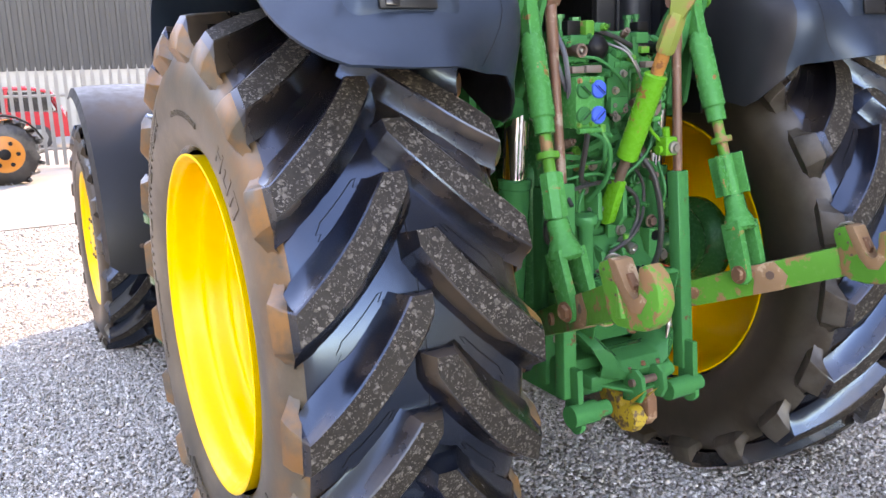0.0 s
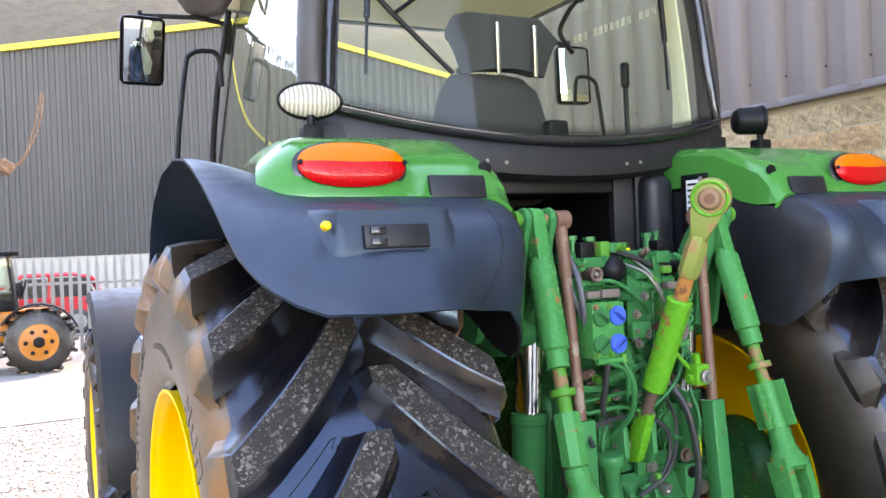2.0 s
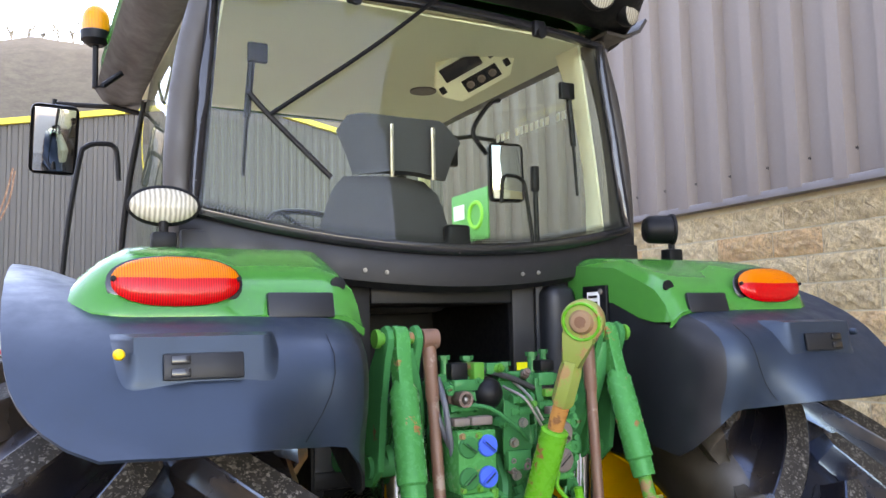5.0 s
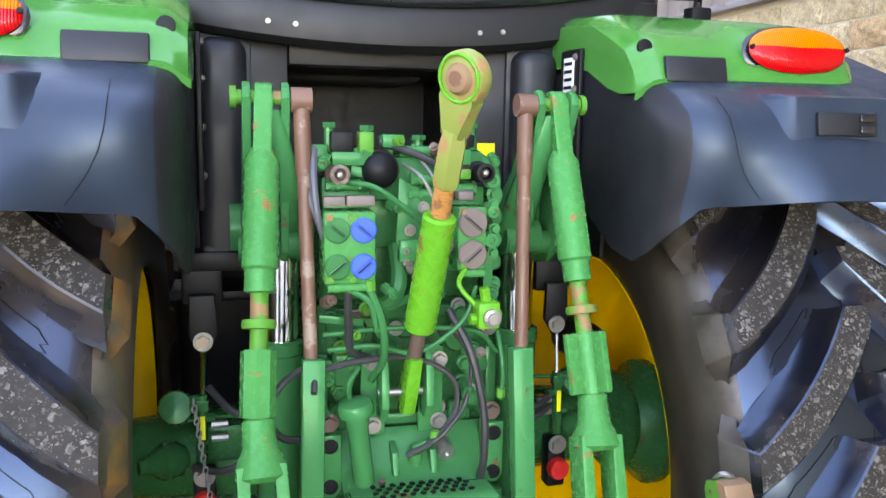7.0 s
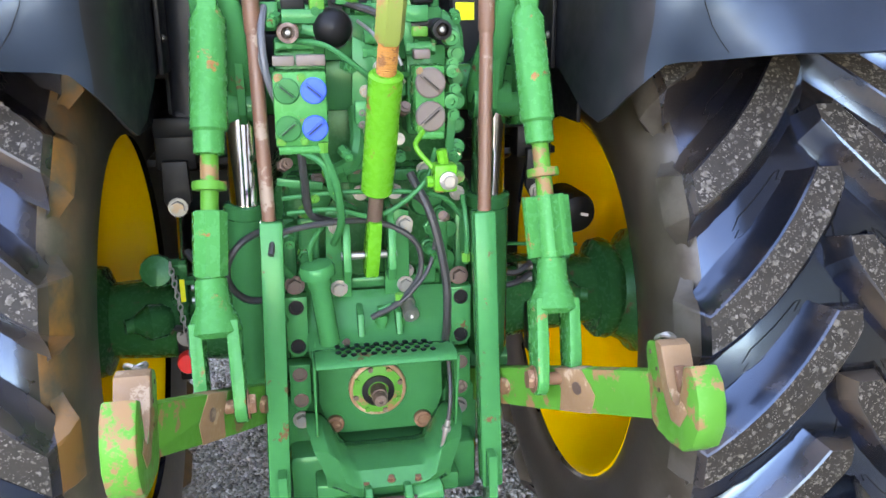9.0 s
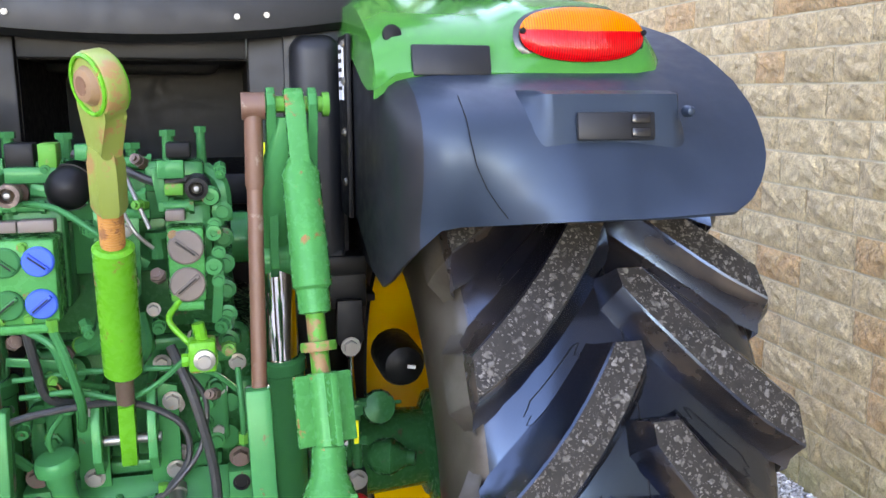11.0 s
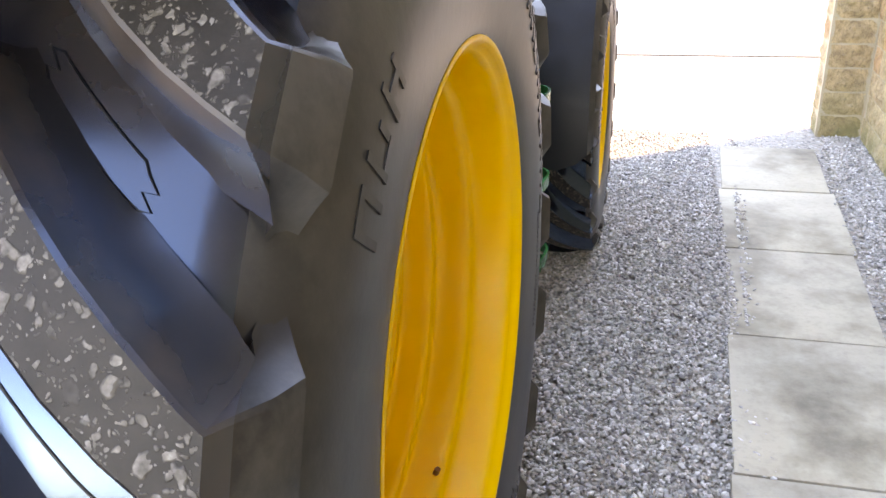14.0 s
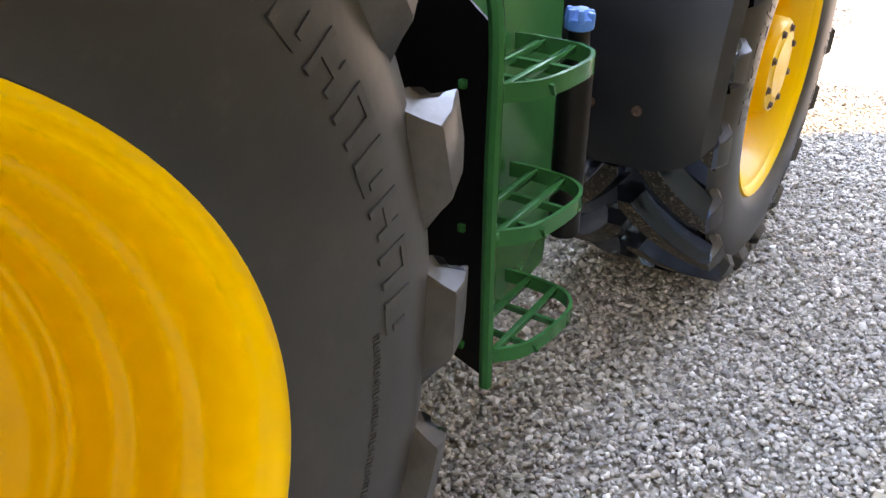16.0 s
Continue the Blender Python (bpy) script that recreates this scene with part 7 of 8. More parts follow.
def coupler_block(x0, x1, z0, z1, y, cap_mats):
    bm = BM()
    box(bm, ((x0 + x1) / 2, y + 0.045, (z0 + z1) / 2), (x1 - x0, 0.09, z1 - z0), bevel=0.006)
    rod(bm, (x0 + 0.006, y - 0.004, z0 - 0.006), (x1 - 0.006, y - 0.004, z0 - 0.006), 0.009, seg=10)
    block = part("coupler_block", bm, GREEN_LIFT, valves, "bright green coupler block")
    n = len(cap_mats)
    for i, column in enumerate(cap_mats):
        for k, mat in enumerate(column):
            c = Vector((x0 + (x1 - x0) * (i + 0.5) / n, y, z1 - (z1 - z0) * (k + 0.5) / len(column)))
            r = min((x1 - x0) / n, (z1 - z0) / len(column)) * 0.495
            bm = BM()
            spin(bm, c, c + Vector((0, -1, 0)), [(0, r), (0.006, r), (0.009, r * 0.9), (0.0095, 0.002)], 18)
            slot = Euler((0, radians(40 if k == 0 else -40), 0)).to_matrix()
            box(bm, c + Vector((0, -0.012, 0)), (r * 1.7, 0.010, 0.008), slot, 0.002)
            cap = part("dust_cap", bm, mat, valves, {"blue_cap": "blue plastic dust cap", "brown_cap": "brown weathered dust cap"}.get(mat.name, "green dust cap"))
            bm = BM()
            box(bm, c + Vector((0, -0.0182, 0)), (r * 1.3, 0.002, 0.003), slot)
            part("cap_slot", bm, BLACK, valves)
    for x in (x0 + 0.012, (x0 + x1) / 2 + 0.004):
        for z in (z0 + 0.012, z1 - 0.012):
            bm = BM()
            bolt_head(bm, (x, y, z), (0, -1, 0), 0.007, 0.006)
            part("block_bolt", bm, GREEN_WORN, valves)
    return block


coupler_block(-0.215, -0.105, 1.438, 1.592, -0.485, [[GREEN, GREEN], [BLUE, BLUE]])
coupler_block(0.083, 0.150, 1.455, 1.598, -0.455, [[GREY_CAP, GREY_CAP]])
# black domed trailer coupling and screw-in couplers above the blocks
bm = BM()
ellipse_pod(bm, (-0.085, -0.41, 1.676), (1, 0, 0), (0, 0, 1), (0, -1, 0), 0.042, 0.042, 0.040)
rod(bm, (-0.085, -0.36, 1.676), (-0.085, -0.415, 1.676), 0.044, seg=20)
part("domed_cap", bm, BLACK, valves, "black domed rubber cap")
for x, z, mat in ((-0.178, 1.668, BROWN), (0.142, 1.672, BLACK)):
    bm = BM()
    spin(bm, (x, -0.36, z), (x, -1, z), [(0, 0.024), (0.05, 0.024), (0.055, 0.017), (0.080, 0.018), (0.085, 0.021), (0.105, 0.021), (0.106, 0.014), (0.09, 0.012), (0.089, 0.002)], 18)
    coupler = part("coupler", bm, mat, valves, "screw-in hydraulic coupler")
    bm = BM()
    spin(bm, (x, -0.44, z), (x, -1, z), [(0, 0.010), (0.018, 0.010), (0.026, 0.005), (0.027, 0.001)], 12)
    part("nipple", bm, STEEL, coupler, "bare metal nipple")
for k, (x, y, z, r, h) in enumerate(((-0.19, -0.37, 1.735, 0.012, 0.03), (-0.10, -0.33, 1.72, 0.014, 0.04), (-0.04, -0.32, 1.70, 0.018, 0.035), (0.02, -0.33, 1.71, 0.014, 0.03), (0.09, -0.36, 1.725, 0.013, 0.04), (0.15, -0.33, 1.72, 0.010, 0.05), (-0.02, -0.36, 1.60, 0.016, 0.05), (0.03, -0.36, 1.62, 0.014, 0.05), (0.06, -0.38, 1.55, 0.018, 0.02))):
    bm = BM()
    rod(bm, (x, y, z - 0.02), (x, y, z + h), r, r * 0.85, seg=10)
    rod(bm, (x, y, z + h), (x, y, z + h + 0.012), r * 1.3, seg=6)
    part("valve_plug", bm, GREEN, valves)
for x, y, z, sx, sz in ((-0.165, -0.385, 1.735, 0.05, 0.045), (-0.02, -0.33, 1.73, 0.04, 0.03), (0.11, -0.385, 1.74, 0.045, 0.03)):
    bm = BM()
    box(bm, (x, y, z), (sx, 0.05, sz), bevel=0.005)
    part("solenoid", bm, BLACK, valves, "black solenoid cap")
# plates and stacked spools between the couplers
for k in range(6):
    bm = BM()
    z = 1.30 + 0.052 * k
    spin(bm, (0.185, -0.37, z + 0.06), (0.185, -1, z + 0.06), [(0, 0.02), (0.03, 0.02), (0.032, 0.012), (0.044, 0.012)], 14)
    part("spool_end", bm, GREEN if k % 2 else GREEN_SHADED, valves)
bm = BM()
plate(bm, [(-0.045, 1.66), (0.035, 1.62), (0.03, 1.47), (-0.01, 1.43), (-0.05, 1.52)], 0.008, frame_of((0, -0.425, 0), (1, 0, 0), (0, 0, 1)), 0.002)
part("bracket_plate", bm, GREEN, valves)
for x, z in ((0.01, 1.595), (-0.02, 1.545), (0.015, 1.495), (-0.015, 1.46), (0.05, 1.44), (0.17, 1.60), (0.175, 1.545), (0.172, 1.49)):
    bm = BM()
    bolt_head(bm, (x, -0.432, z), (0, -1, 0), 0.010, 0.010)
    part("plate_bolt", bm, GREEN_FRAME if x > 0.1 else STEEL, valves)

# weathered mounting bars, barrels and small blocks round the couplers
for x0, x1, y, z, h, d in ((-0.165, -0.105, -0.455, 1.613, 0.022, 0.03), (-0.213, -0.168, -0.45, 1.612, 0.020, 0.03), (0.083, 0.118, -0.44, 1.622, 0.020, 0.03)):
    bm = BM()
    box(bm, ((x0 + x1) / 2, y, z), (x1 - x0, d, h), bevel=0.003)
    part("mounting_bar", bm, GREY_CAP, valves, "weathered mounting bar")
for x0, x1, y, z, r in ((-0.015, 0.045, -0.42, 1.655, 0.013), (-0.02, 0.05, -0.42, 1.624, 0.012), (-0.03, 0.055, -0.37, 1.715, 0.013), (0.075, 0.13, -0.41, 1.635, 0.013), (-0.20, -0.13, -0.42, 1.642, 0.010)):
    bm = BM()
    rod(bm, (x0, y, z), (x1, y, z), r, seg=14)
    for x in (x0, (x0 * 2 + x1) / 3, x1):
        rod(bm, (x - 0.004, y, z), (x + 0.004, y, z), r * 1.3, seg=6)
    part("barrel", bm, GREEN_FRAME, valves, "green barrel with hexagon collars")
for x, y, z, sx, sy, sz, mat in ((-0.115, -0.40, 1.735, 0.032, 0.05, 0.045, GREEN_WORN), (-0.145, -0.40, 1.70, 0.09, 0.05, 0.03, GREEN), (-0.05, -0.37, 1.738, 0.05, 0.05, 0.03, GREEN_FRAME), (0.095, -0.40, 1.705, 0.05, 0.05, 0.035, GREEN_FRAME), (0.10, -0.41, 1.668, 0.035, 0.05, 0.022, GREEN_WORN), (-0.01, -0.43, 1.50, 0.07, 0.03, 0.05, GREEN_FRAME), (-0.215, -0.37, 1.70, 0.04, 0.05, 0.06, GREEN)):
    bm = BM()
    box(bm, (x, y, z), (sx, sy, sz), bevel=0.004)
    part("valve_block", bm, mat, valves)
for x, z, r in ((0.012, 1.483, 0.011), (-0.03, 1.50, 0.008), (-0.03, 1.475, 0.009), (0.165, 1.655, 0.018), (0.168, 1.585, 0.016), (0.165, 1.52, 0.018)):
    bm = BM()
    spin(bm, (x, -0.43, z), (x, -1, z), [(0, r * 1.1), (0.012, r), (0.018, r * 0.9), (0.0185, r * 0.45), (0.012, r * 0.4), (0.0118, 0.001)], 14)
    part("plug", bm, GREY_CAP if r < 0.012 else GREEN_FRAME, valves)
GALV_HOSE = paint("grey_hose", (0.07, 0.075, 0.085), rough=0.5, coat=0.0, vary=0.25, dust=0.1)

# pipes and hoses
PIPES = [
    ("pipe", GREEN, 0.009, [(-0.12, -0.49, 1.43), (-0.095, -0.50, 1.36), (-0.085, -0.47, 1.27), (-0.10, -0.40, 1.20)]),
    ("pipe", GREEN, 0.007, [(-0.17, -0.48, 1.43), (-0.12, -0.50, 1.40), (-0.10, -0.48, 1.33), (-0.05, -0.40, 1.28)]),
    ("pipe", GREEN, 0.006, [(-0.20, -0.42, 1.28), (-0.10, -0.44, 1.29), (0.0, -0.44, 1.27), (0.10, -0.45, 1.34), (0.13, -0.45, 1.42)]),
    ("pipe", GREEN, 0.006, [(-0.21, -0.42, 1.315), (-0.05, -0.43, 1.325), (0.13, -0.43, 1.31), (0.20, -0.40, 1.25)]),
    ("pipe", GREEN, 0.020, [(-0.035, -0.36, 1.50), (-0.035, -0.40, 1.44), (-0.05, -0.41, 1.39), (-0.09, -0.38, 1.36)]),
    ("pipe", GREEN, 0.014, [(0.02, -0.38, 1.42), (0.03, -0.40, 1.36), (0.0, -0.38, 1.31)]),
    ("pipe", STEEL, 0.004, [(-0.03, -0.40, 1.69), (0.0, -0.46, 1.66), (0.03, -0.48, 1.60), (0.06, -0.47, 1.565)]),
    ("pipe", STEEL, 0.004, [(0.01, -0.39, 1.70), (0.03, -0.44, 1.66), (0.055, -0.46, 1.60)]),
    ("pipe", GREEN, 0.006, [(-0.16, -0.43, 1.65), (-0.10, -0.45, 1.64), (-0.03, -0.46, 1.59), (0.02, -0.44, 1.55)]),
    ("pipe", GREEN_LINK, 0.006, [(0.10, -0.46, 1.46), (0.08, -0.48, 1.43), (0.11, -0.49, 1.39), (0.14, -0.50, 1.36)]),
    ("pipe", GREEN, 0.016, [(0.155, -0.36, 1.70), (0.185, -0.38, 1.67), (0.19, -0.38, 1.60)]),
    ("hose", RUBBER_HOSE, 0.008, [(-0.08, -0.38, 1.735), (0.0, -0.40, 1.71), (0.07, -0.41, 1.68), (0.13, -0.40, 1.685)]),
    ("hose", RUBBER_HOSE, 0.009, [(-0.165, -0.48, 1.43), (-0.16, -0.46, 1.36), (-0.15, -0.43, 1.28), (-0.10, -0.40, 1.25)]),
    ("hose", RUBBER_HOSE, 0.007, [(-0.24, -0.50, 1.21), (-0.22, -0.46, 1.245), (-0.10, -0.44, 1.26), (0.0, -0.42, 1.25), (0.085, -0.42, 1.20), (0.095, -0.42, 1.12), (0.04, -0.43, 1.055), (-0.02, -0.42, 1.02)]),
    ("hose", RUBBER_HOSE, 0.010, [(0.075, -0.42, 1.36), (0.115, -0.47, 1.27), (0.145, -0.48, 1.13), (0.15, -0.47, 1.02), (0.15, -0.44, 0.95)]),
    ("hose", RUBBER_HOSE, 0.008, [(-0.215, -0.42, 1.26), (-0.30, -0.50, 1.24), (-0.335, -0.50, 1.17), (-0.30, -0.46, 1.10), (-0.23, -0.44, 1.09)]),
    ("hose", GALV_HOSE, 0.008, [(-0.225, -0.40, 1.72), (-0.232, -0.45, 1.66), (-0.225, -0.46, 1.58), (-0.205, -0.44, 1.52)]),
    ("hose", GALV_HOSE, 0.007, [(-0.24, -0.40, 1.70), (-0.238, -0.43, 1.62), (-0.215, -0.44, 1.55)]),
    ("hose", RUBBER_HOSE, 0.009, [(0.45, -0.14, 1.04), (0.40, -0.16, 1.02), (0.33, -0.15, 1.03)]),
    ("hose", RUBBER_HOSE, 0.009, [(0.45, -0.14, 1.01), (0.40, -0.16, 0.99), (0.33, -0.15, 0.98)]),
    ("hose", RUBBER_HOSE, 0.010, [(-0.46, -0.12, 1.12), (-0.40, -0.18, 1.07), (-0.33, -0.17, 1.06)]),
    ("hose", RUBBER_HOSE, 0.010, [(-0.50, -0.14, 0.92), (-0.42, -0.20, 0.93), (-0.34, -0.19, 0.97)]),
    ("pipe", GREEN, 0.005, [(-0.55, -0.08, 1.02), (-0.45, -0.09, 1.03), (-0.33, -0.12, 1.04)]),
    ("pipe", GREEN, 0.005, [(0.60, -0.09, 1.07), (0.48, -0.10, 1.08), (0.33, -0.13, 1.10)]),
    ("pipe", GREEN, 0.010, [(-0.20, -0.40, 1.13), (-0.235, -0.43, 1.17), (-0.23, -0.43, 1.06), (-0.22, -0.40, 1.02)]),
    ("pipe", GREEN, 0.006, [(0.20, -0.40, 1.30), (0.205, -0.43, 1.22), (0.205, -0.42, 1.14)]),
    ("pipe", GREEN, 0.006, [(-0.13, -0.42, 1.24), (-0.155, -0.43, 1.20), (-0.15, -0.42, 1.15)]),
]
for name, mat, r, pts in PIPES:
    bm = BM()
    tube(bm, pts, r, 8)
    part(name, bm, mat, valves, "black rubber hose" if name == "hose" and mat == RUBBER_HOSE else "")
for p in ((-0.118, -0.49, 1.425), (0.14, -0.505, 1.355), (0.205, -0.42, 1.145), (-0.095, -0.485, 1.335), (0.045, -0.425, 1.055)):
    bm = BM()
    rod(bm, p, Vector(p) + Vector((0, 0, 0.022)), 0.011, seg=6)
    part("pipe_nut", bm, GREEN_WORN, valves)
# small unions, elbows and brackets among the pipes
FITTINGS = [(-0.20, -0.44, 1.70, 0.011), (-0.12, -0.42, 1.715, 0.009), (-0.05, -0.40, 1.735, 0.012), (0.045, -0.42, 1.715, 0.010), (0.185, -0.40, 1.705, 0.010), (-0.06, -0.44, 1.60, 0.012),
            (0.045, -0.45, 1.64, 0.009), (0.062, -0.45, 1.50, 0.012), (-0.075, -0.46, 1.42, 0.010), (0.185, -0.43, 1.40, 0.014), (0.185, -0.43, 1.345, 0.013), (-0.205, -0.44, 1.385, 0.012),
            (-0.01, -0.41, 1.345, 0.010), (0.055, -0.41, 1.40, 0.012), (-0.15, -0.43, 1.31, 0.010), (0.155, -0.45, 1.255, 0.010), (-0.20, -0.43, 1.225, 0.012), (0.12, -0.42, 1.17, 0.009)]
for k, (x, y, z, r) in enumerate(FITTINGS):
    bm = BM()
    d = Vector(((k % 3 - 1) * 0.35, -1, (k % 4 - 1.5) * 0.25)).normalized()
    p = Vector((x, y + 0.03, z))
    rod(bm, p, p + d * 0.022, r * 1.25, seg=6)
    rod(bm, p + d * 0.02, p + d * 0.038, r, seg=10)
    rod(bm, p + d * 0.036, p + d * 0.046, r * 0.55, seg=8)
    part("union", bm, (GREEN_FRAME, GREEN, GREEN_WORN, BROWN)[k % 4], valves)
for x, z, w, h, tilt_deg in ((-0.10, 1.665, 0.10, 0.022, 12), (0.075, 1.665, 0.022, 0.09, -8), (-0.03, 1.385, 0.09, 0.020, -20), (0.17, 1.46, 0.02, 0.12, 5), (-0.17, 1.345, 0.10, 0.018, 8), (0.02, 1.54, 0.06, 0.018, 35)):
    bm = BM()
    box(bm, (x, -0.415, z), (w, 0.008, h), Euler((0, radians(tilt_deg), 0)).to_matrix(), 0.002)
    part("pipe_bracket", bm, GREEN, valves)
# block fitting on the right with a bare plug
bm = BM()
box(bm, (0.138, -0.50, 1.365), (0.05, 0.05, 0.06), bevel=0.006)
rod(bm, (0.138, -0.50, 1.39), (0.132, -0.50, 1.425), 0.012, seg=8)
rod(bm, (0.10, -0.50, 1.355), (0.165, -0.50, 1.355), 0.013, seg=8)
fit_block = part("trailer_brake_valve", bm, GREEN_LINK, tractor, "green trailer brake valve with a bare plug")
bm = BM()
spin(bm, (0.142, -0.523, 1.362), (0.142, -1, 1.362), [(0, 0.02), (0.012, 0.02), (0.014, 0.012), (0.022, 0.012)], 14)
part("plug", bm, STEEL, fit_block, "bare steel plug")

# oil filler
bm = BM()
spin(bm, (-0.118, -0.425, 0.955), (-0.145, -0.445, 1.17), [(0, 0.024), (0.15, 0.024), (0.165, 0.028), (0.185, 0.028), (0.187, 0.040), (0.205, 0.041), (0.214, 0.036), (0.218, 0.003)], 24)
filler_tube = part("oil_filler", bm, GREEN_FRAME, tractor, "green oil filler tube with a mushroom cap")
bm = BM()
box(bm, (-0.118, -0.42, 0.958), (0.085, 0.045, 0.016), Euler((0.3, 0.12, 0)).to_matrix(), 0.005)
part("flange", bm, GREEN_FRAME, filler_tube)
bm = BM()
bolt_head(bm, (-0.082, -0.44, 0.966), (0, -0.4, 1), 0.009, 0.008)
part("flange_bolt", bm, BROWN, filler_tube)

# bolted pads down both sides of the housing
for x in (-0.193, 0.197):
    for z0, z1 in ((0.925, 1.075), (0.785, 0.905)):
        bm = BM()
        plate(bm, [(-0.026, z0 + 0.02), (-0.012, z0), (0.012, z0), (0.026, z0 + 0.02), (0.026, z1), (-0.026, z1)], 0.05, frame_of((x, -0.375, 0), (1, 0, 0), (0, 0, 1)), 0.005)
        pad = part("side_plate", bm, GREEN_FRAME, tractor, "green pad bolted to the axle housing, paint chipped")
        for z in (z0 + 0.028, z1 - 0.025):
            bm = BM()
            spin(bm, (x, -0.4005, z), (x, -1, z), [(0, 0.018), (0.002, 0.018), (0.0022, 0.013), (-0.004, 0.012), (-0.0042, 0.002)], 18)
            part("plate_bolt", bm, BLACK if z1 > 1.0 else BROWN, pad, "dark sunk bolt")
    for z, mat in ((0.757, STEEL), (0.664, BROWN), (1.105, BROWN)):
        bm = BM()
        bolt_head(bm, (x, -0.395, z), (0, -1, 0), 0.017, 0.014)
        part("housing_bolt", bm, mat, axle, "large hexagon bolt")
for x in (-0.20, 0.20):
    bm = BM()
    plate(bm, [(-0.045, 0.60), (0.045, 0.60), (0.045, 0.80), (0.03, 0.82), (-0.03, 0.82), (-0.045, 0.80)], 0.06, frame_of((x, -0.365, 0), (1, 0, 0), (0, 0, 1)), 0.006)
    part("side_casting", bm, GREEN, axle)
# cast shoulders over the guard, with the cable bracket between them
bm = BM()
sheet(bm, [[(x, y - 0.012 * math.cos(x * 11), z - 0.10 * max(0.0, abs(x) - 0.13)) for x in np.linspace(-0.17, 0.175, 15)] for y, z in ((-0.36, 1.075), (-0.385, 1.05), (-0.40, 1.01), (-0.43, 0.985), (-0.475, 0.97))], 0.02)
part("casting_shelf", bm, GREEN, axle, "sloping cast shelf of the housing", 60)
for x in (-0.045, 0.045):
    bm = BM()
    plate(bm, [(-0.37, 0.97), (-0.45, 0.985), (-0.435, 1.035), (-0.37, 1.06)], 0.016, frame_of((x, 0, 0), (0, 1, 0), (0, 0, 1)), 0.004)
    part("casting_rib", bm, GREEN, axle)
bm = BM()
spin(bm, (0.005, -0.42, 0.985), (0.002, -0.425, 1.2), [(0, 0.012), (0.02, 0.012), (0.022, 0.016), (0.04, 0.016), (0.044, 0.010), (0.062, 0.010)], 12)
rod(bm, (0.002, -0.425, 1.04), (0.03, -0.43, 1.052), 0.008, seg=8)
part("elbow_union", bm, GREEN_FRAME, axle, "green elbow union")
bm = BM()
spin(bm, (0.066, -0.395, 1.052), (0.080, -0.52, 1.005), [(0, 0.020), (0.02, 0.020), (0.022, 0.016), (0.045, 0.016), (0.047, 0.019), (0.062, 0.019), (0.063, 0.008), (0.056, 0.002)], 14)
part("pressure_switch", bm, STEEL, axle, "knurled bare metal plug")
bm = BM()
tube(bm, [(0.03, -0.45, 1.052), (0.07, -0.46, 1.09), (0.12, -0.44, 1.15), (0.135, -0.42, 1.24), (0.10, -0.41, 1.30), (0.06, -0.41, 1.31)], 0.0055, 8)
part("hose", bm, RUBBER_HOSE, axle, "thin black hose")
# ribs, pads and plugs cast on the face above
for x, z, w, h, d in ((-0.155, 1.20, 0.05, 0.12, 0.03), (0.155, 1.195, 0.045, 0.13, 0.03), (-0.16, 1.33, 0.07, 0.05, 0.04), (0.15, 1.33, 0.08, 0.05, 0.035), (-0.01, 1.355, 0.10, 0.04, 0.04), (0.125, 1.10, 0.05, 0.05, 0.03), (-0.15, 1.09, 0.05, 0.05, 0.02)):
    bm = BM()
    box(bm, (x, -0.335 - d / 2, z), (w, d, h), bevel=0.010, seg=3)
    part("casting_pad", bm, GREEN, axle)
for x, z in ((0.128, 1.175), (0.15, 1.135), (0.155, 1.255), (0.135, 1.22), (-0.135, 1.235), (-0.165, 1.165), (0.175, 1.345), (-0.185, 1.345), (-0.13, 1.345), (0.12, 1.345), (0.02, 1.37), (-0.04, 1.37)):
    bm = BM()
    spin(bm, (x, -0.362, z), (x, -1, z), [(0, 0.019), (0.010, 0.018), (0.012, 0.013), (0.022, 0.012), (0.0225, 0.002)], 6 if x < 0.1 else 14)
    part("casting_plug", bm, (GREEN_FRAME, BROWN, GREEN)[int(abs(x) * 1000) % 3], axle)

# ---- power take-off with its guard ----
bm = BM()
grid = []
for y, z, w in ((-0.425, 0.956, 0.150), (-0.46, 0.963, 0.158), (-0.52, 0.966, 0.158), (-0.545, 0.964, 0.158), (-0.552, 0.957, 0.157)):
    grid.append([(w * u, y - 0.012 * (1 - u * u), z + 0.006 * (1 - u * u)) for u in np.linspace(-1, 1, 13)])
sheet(bm, grid, 0.006)
for s in (1, -1):
    plate(bm, [(-0.55, 0.962), (-0.42, 0.96), (-0.40, 0.78), (-0.515, 0.775)], 0.006, frame_of((s * 0.1615, 0, 0), (0, 1, 0), (0, 0, 1)), 0.002)
guard = part("pto_guard", bm, GREEN_FRAME, tractor, "green guard plate over the power take-off, top punched with slots", 50)
bm = BM()
for j in range(4):
    for i in range(10):
        x = -0.105 + 0.0225 * i + (0.011 if j % 2 else 0)
        y = -0.445 - 0.021 * j
        box(bm, (x, y - 0.012 * (1 - (x / 0.158) ** 2), 0.9625 + 0.0015 * j + 0.006 * (1 - (x / 0.158) ** 2)), (0.009, 0.009, 0.006), Euler((0.05, 0, 0.5)).to_matrix())
tagged(part("slot", bm, BLACK, guard), kind="stuff")
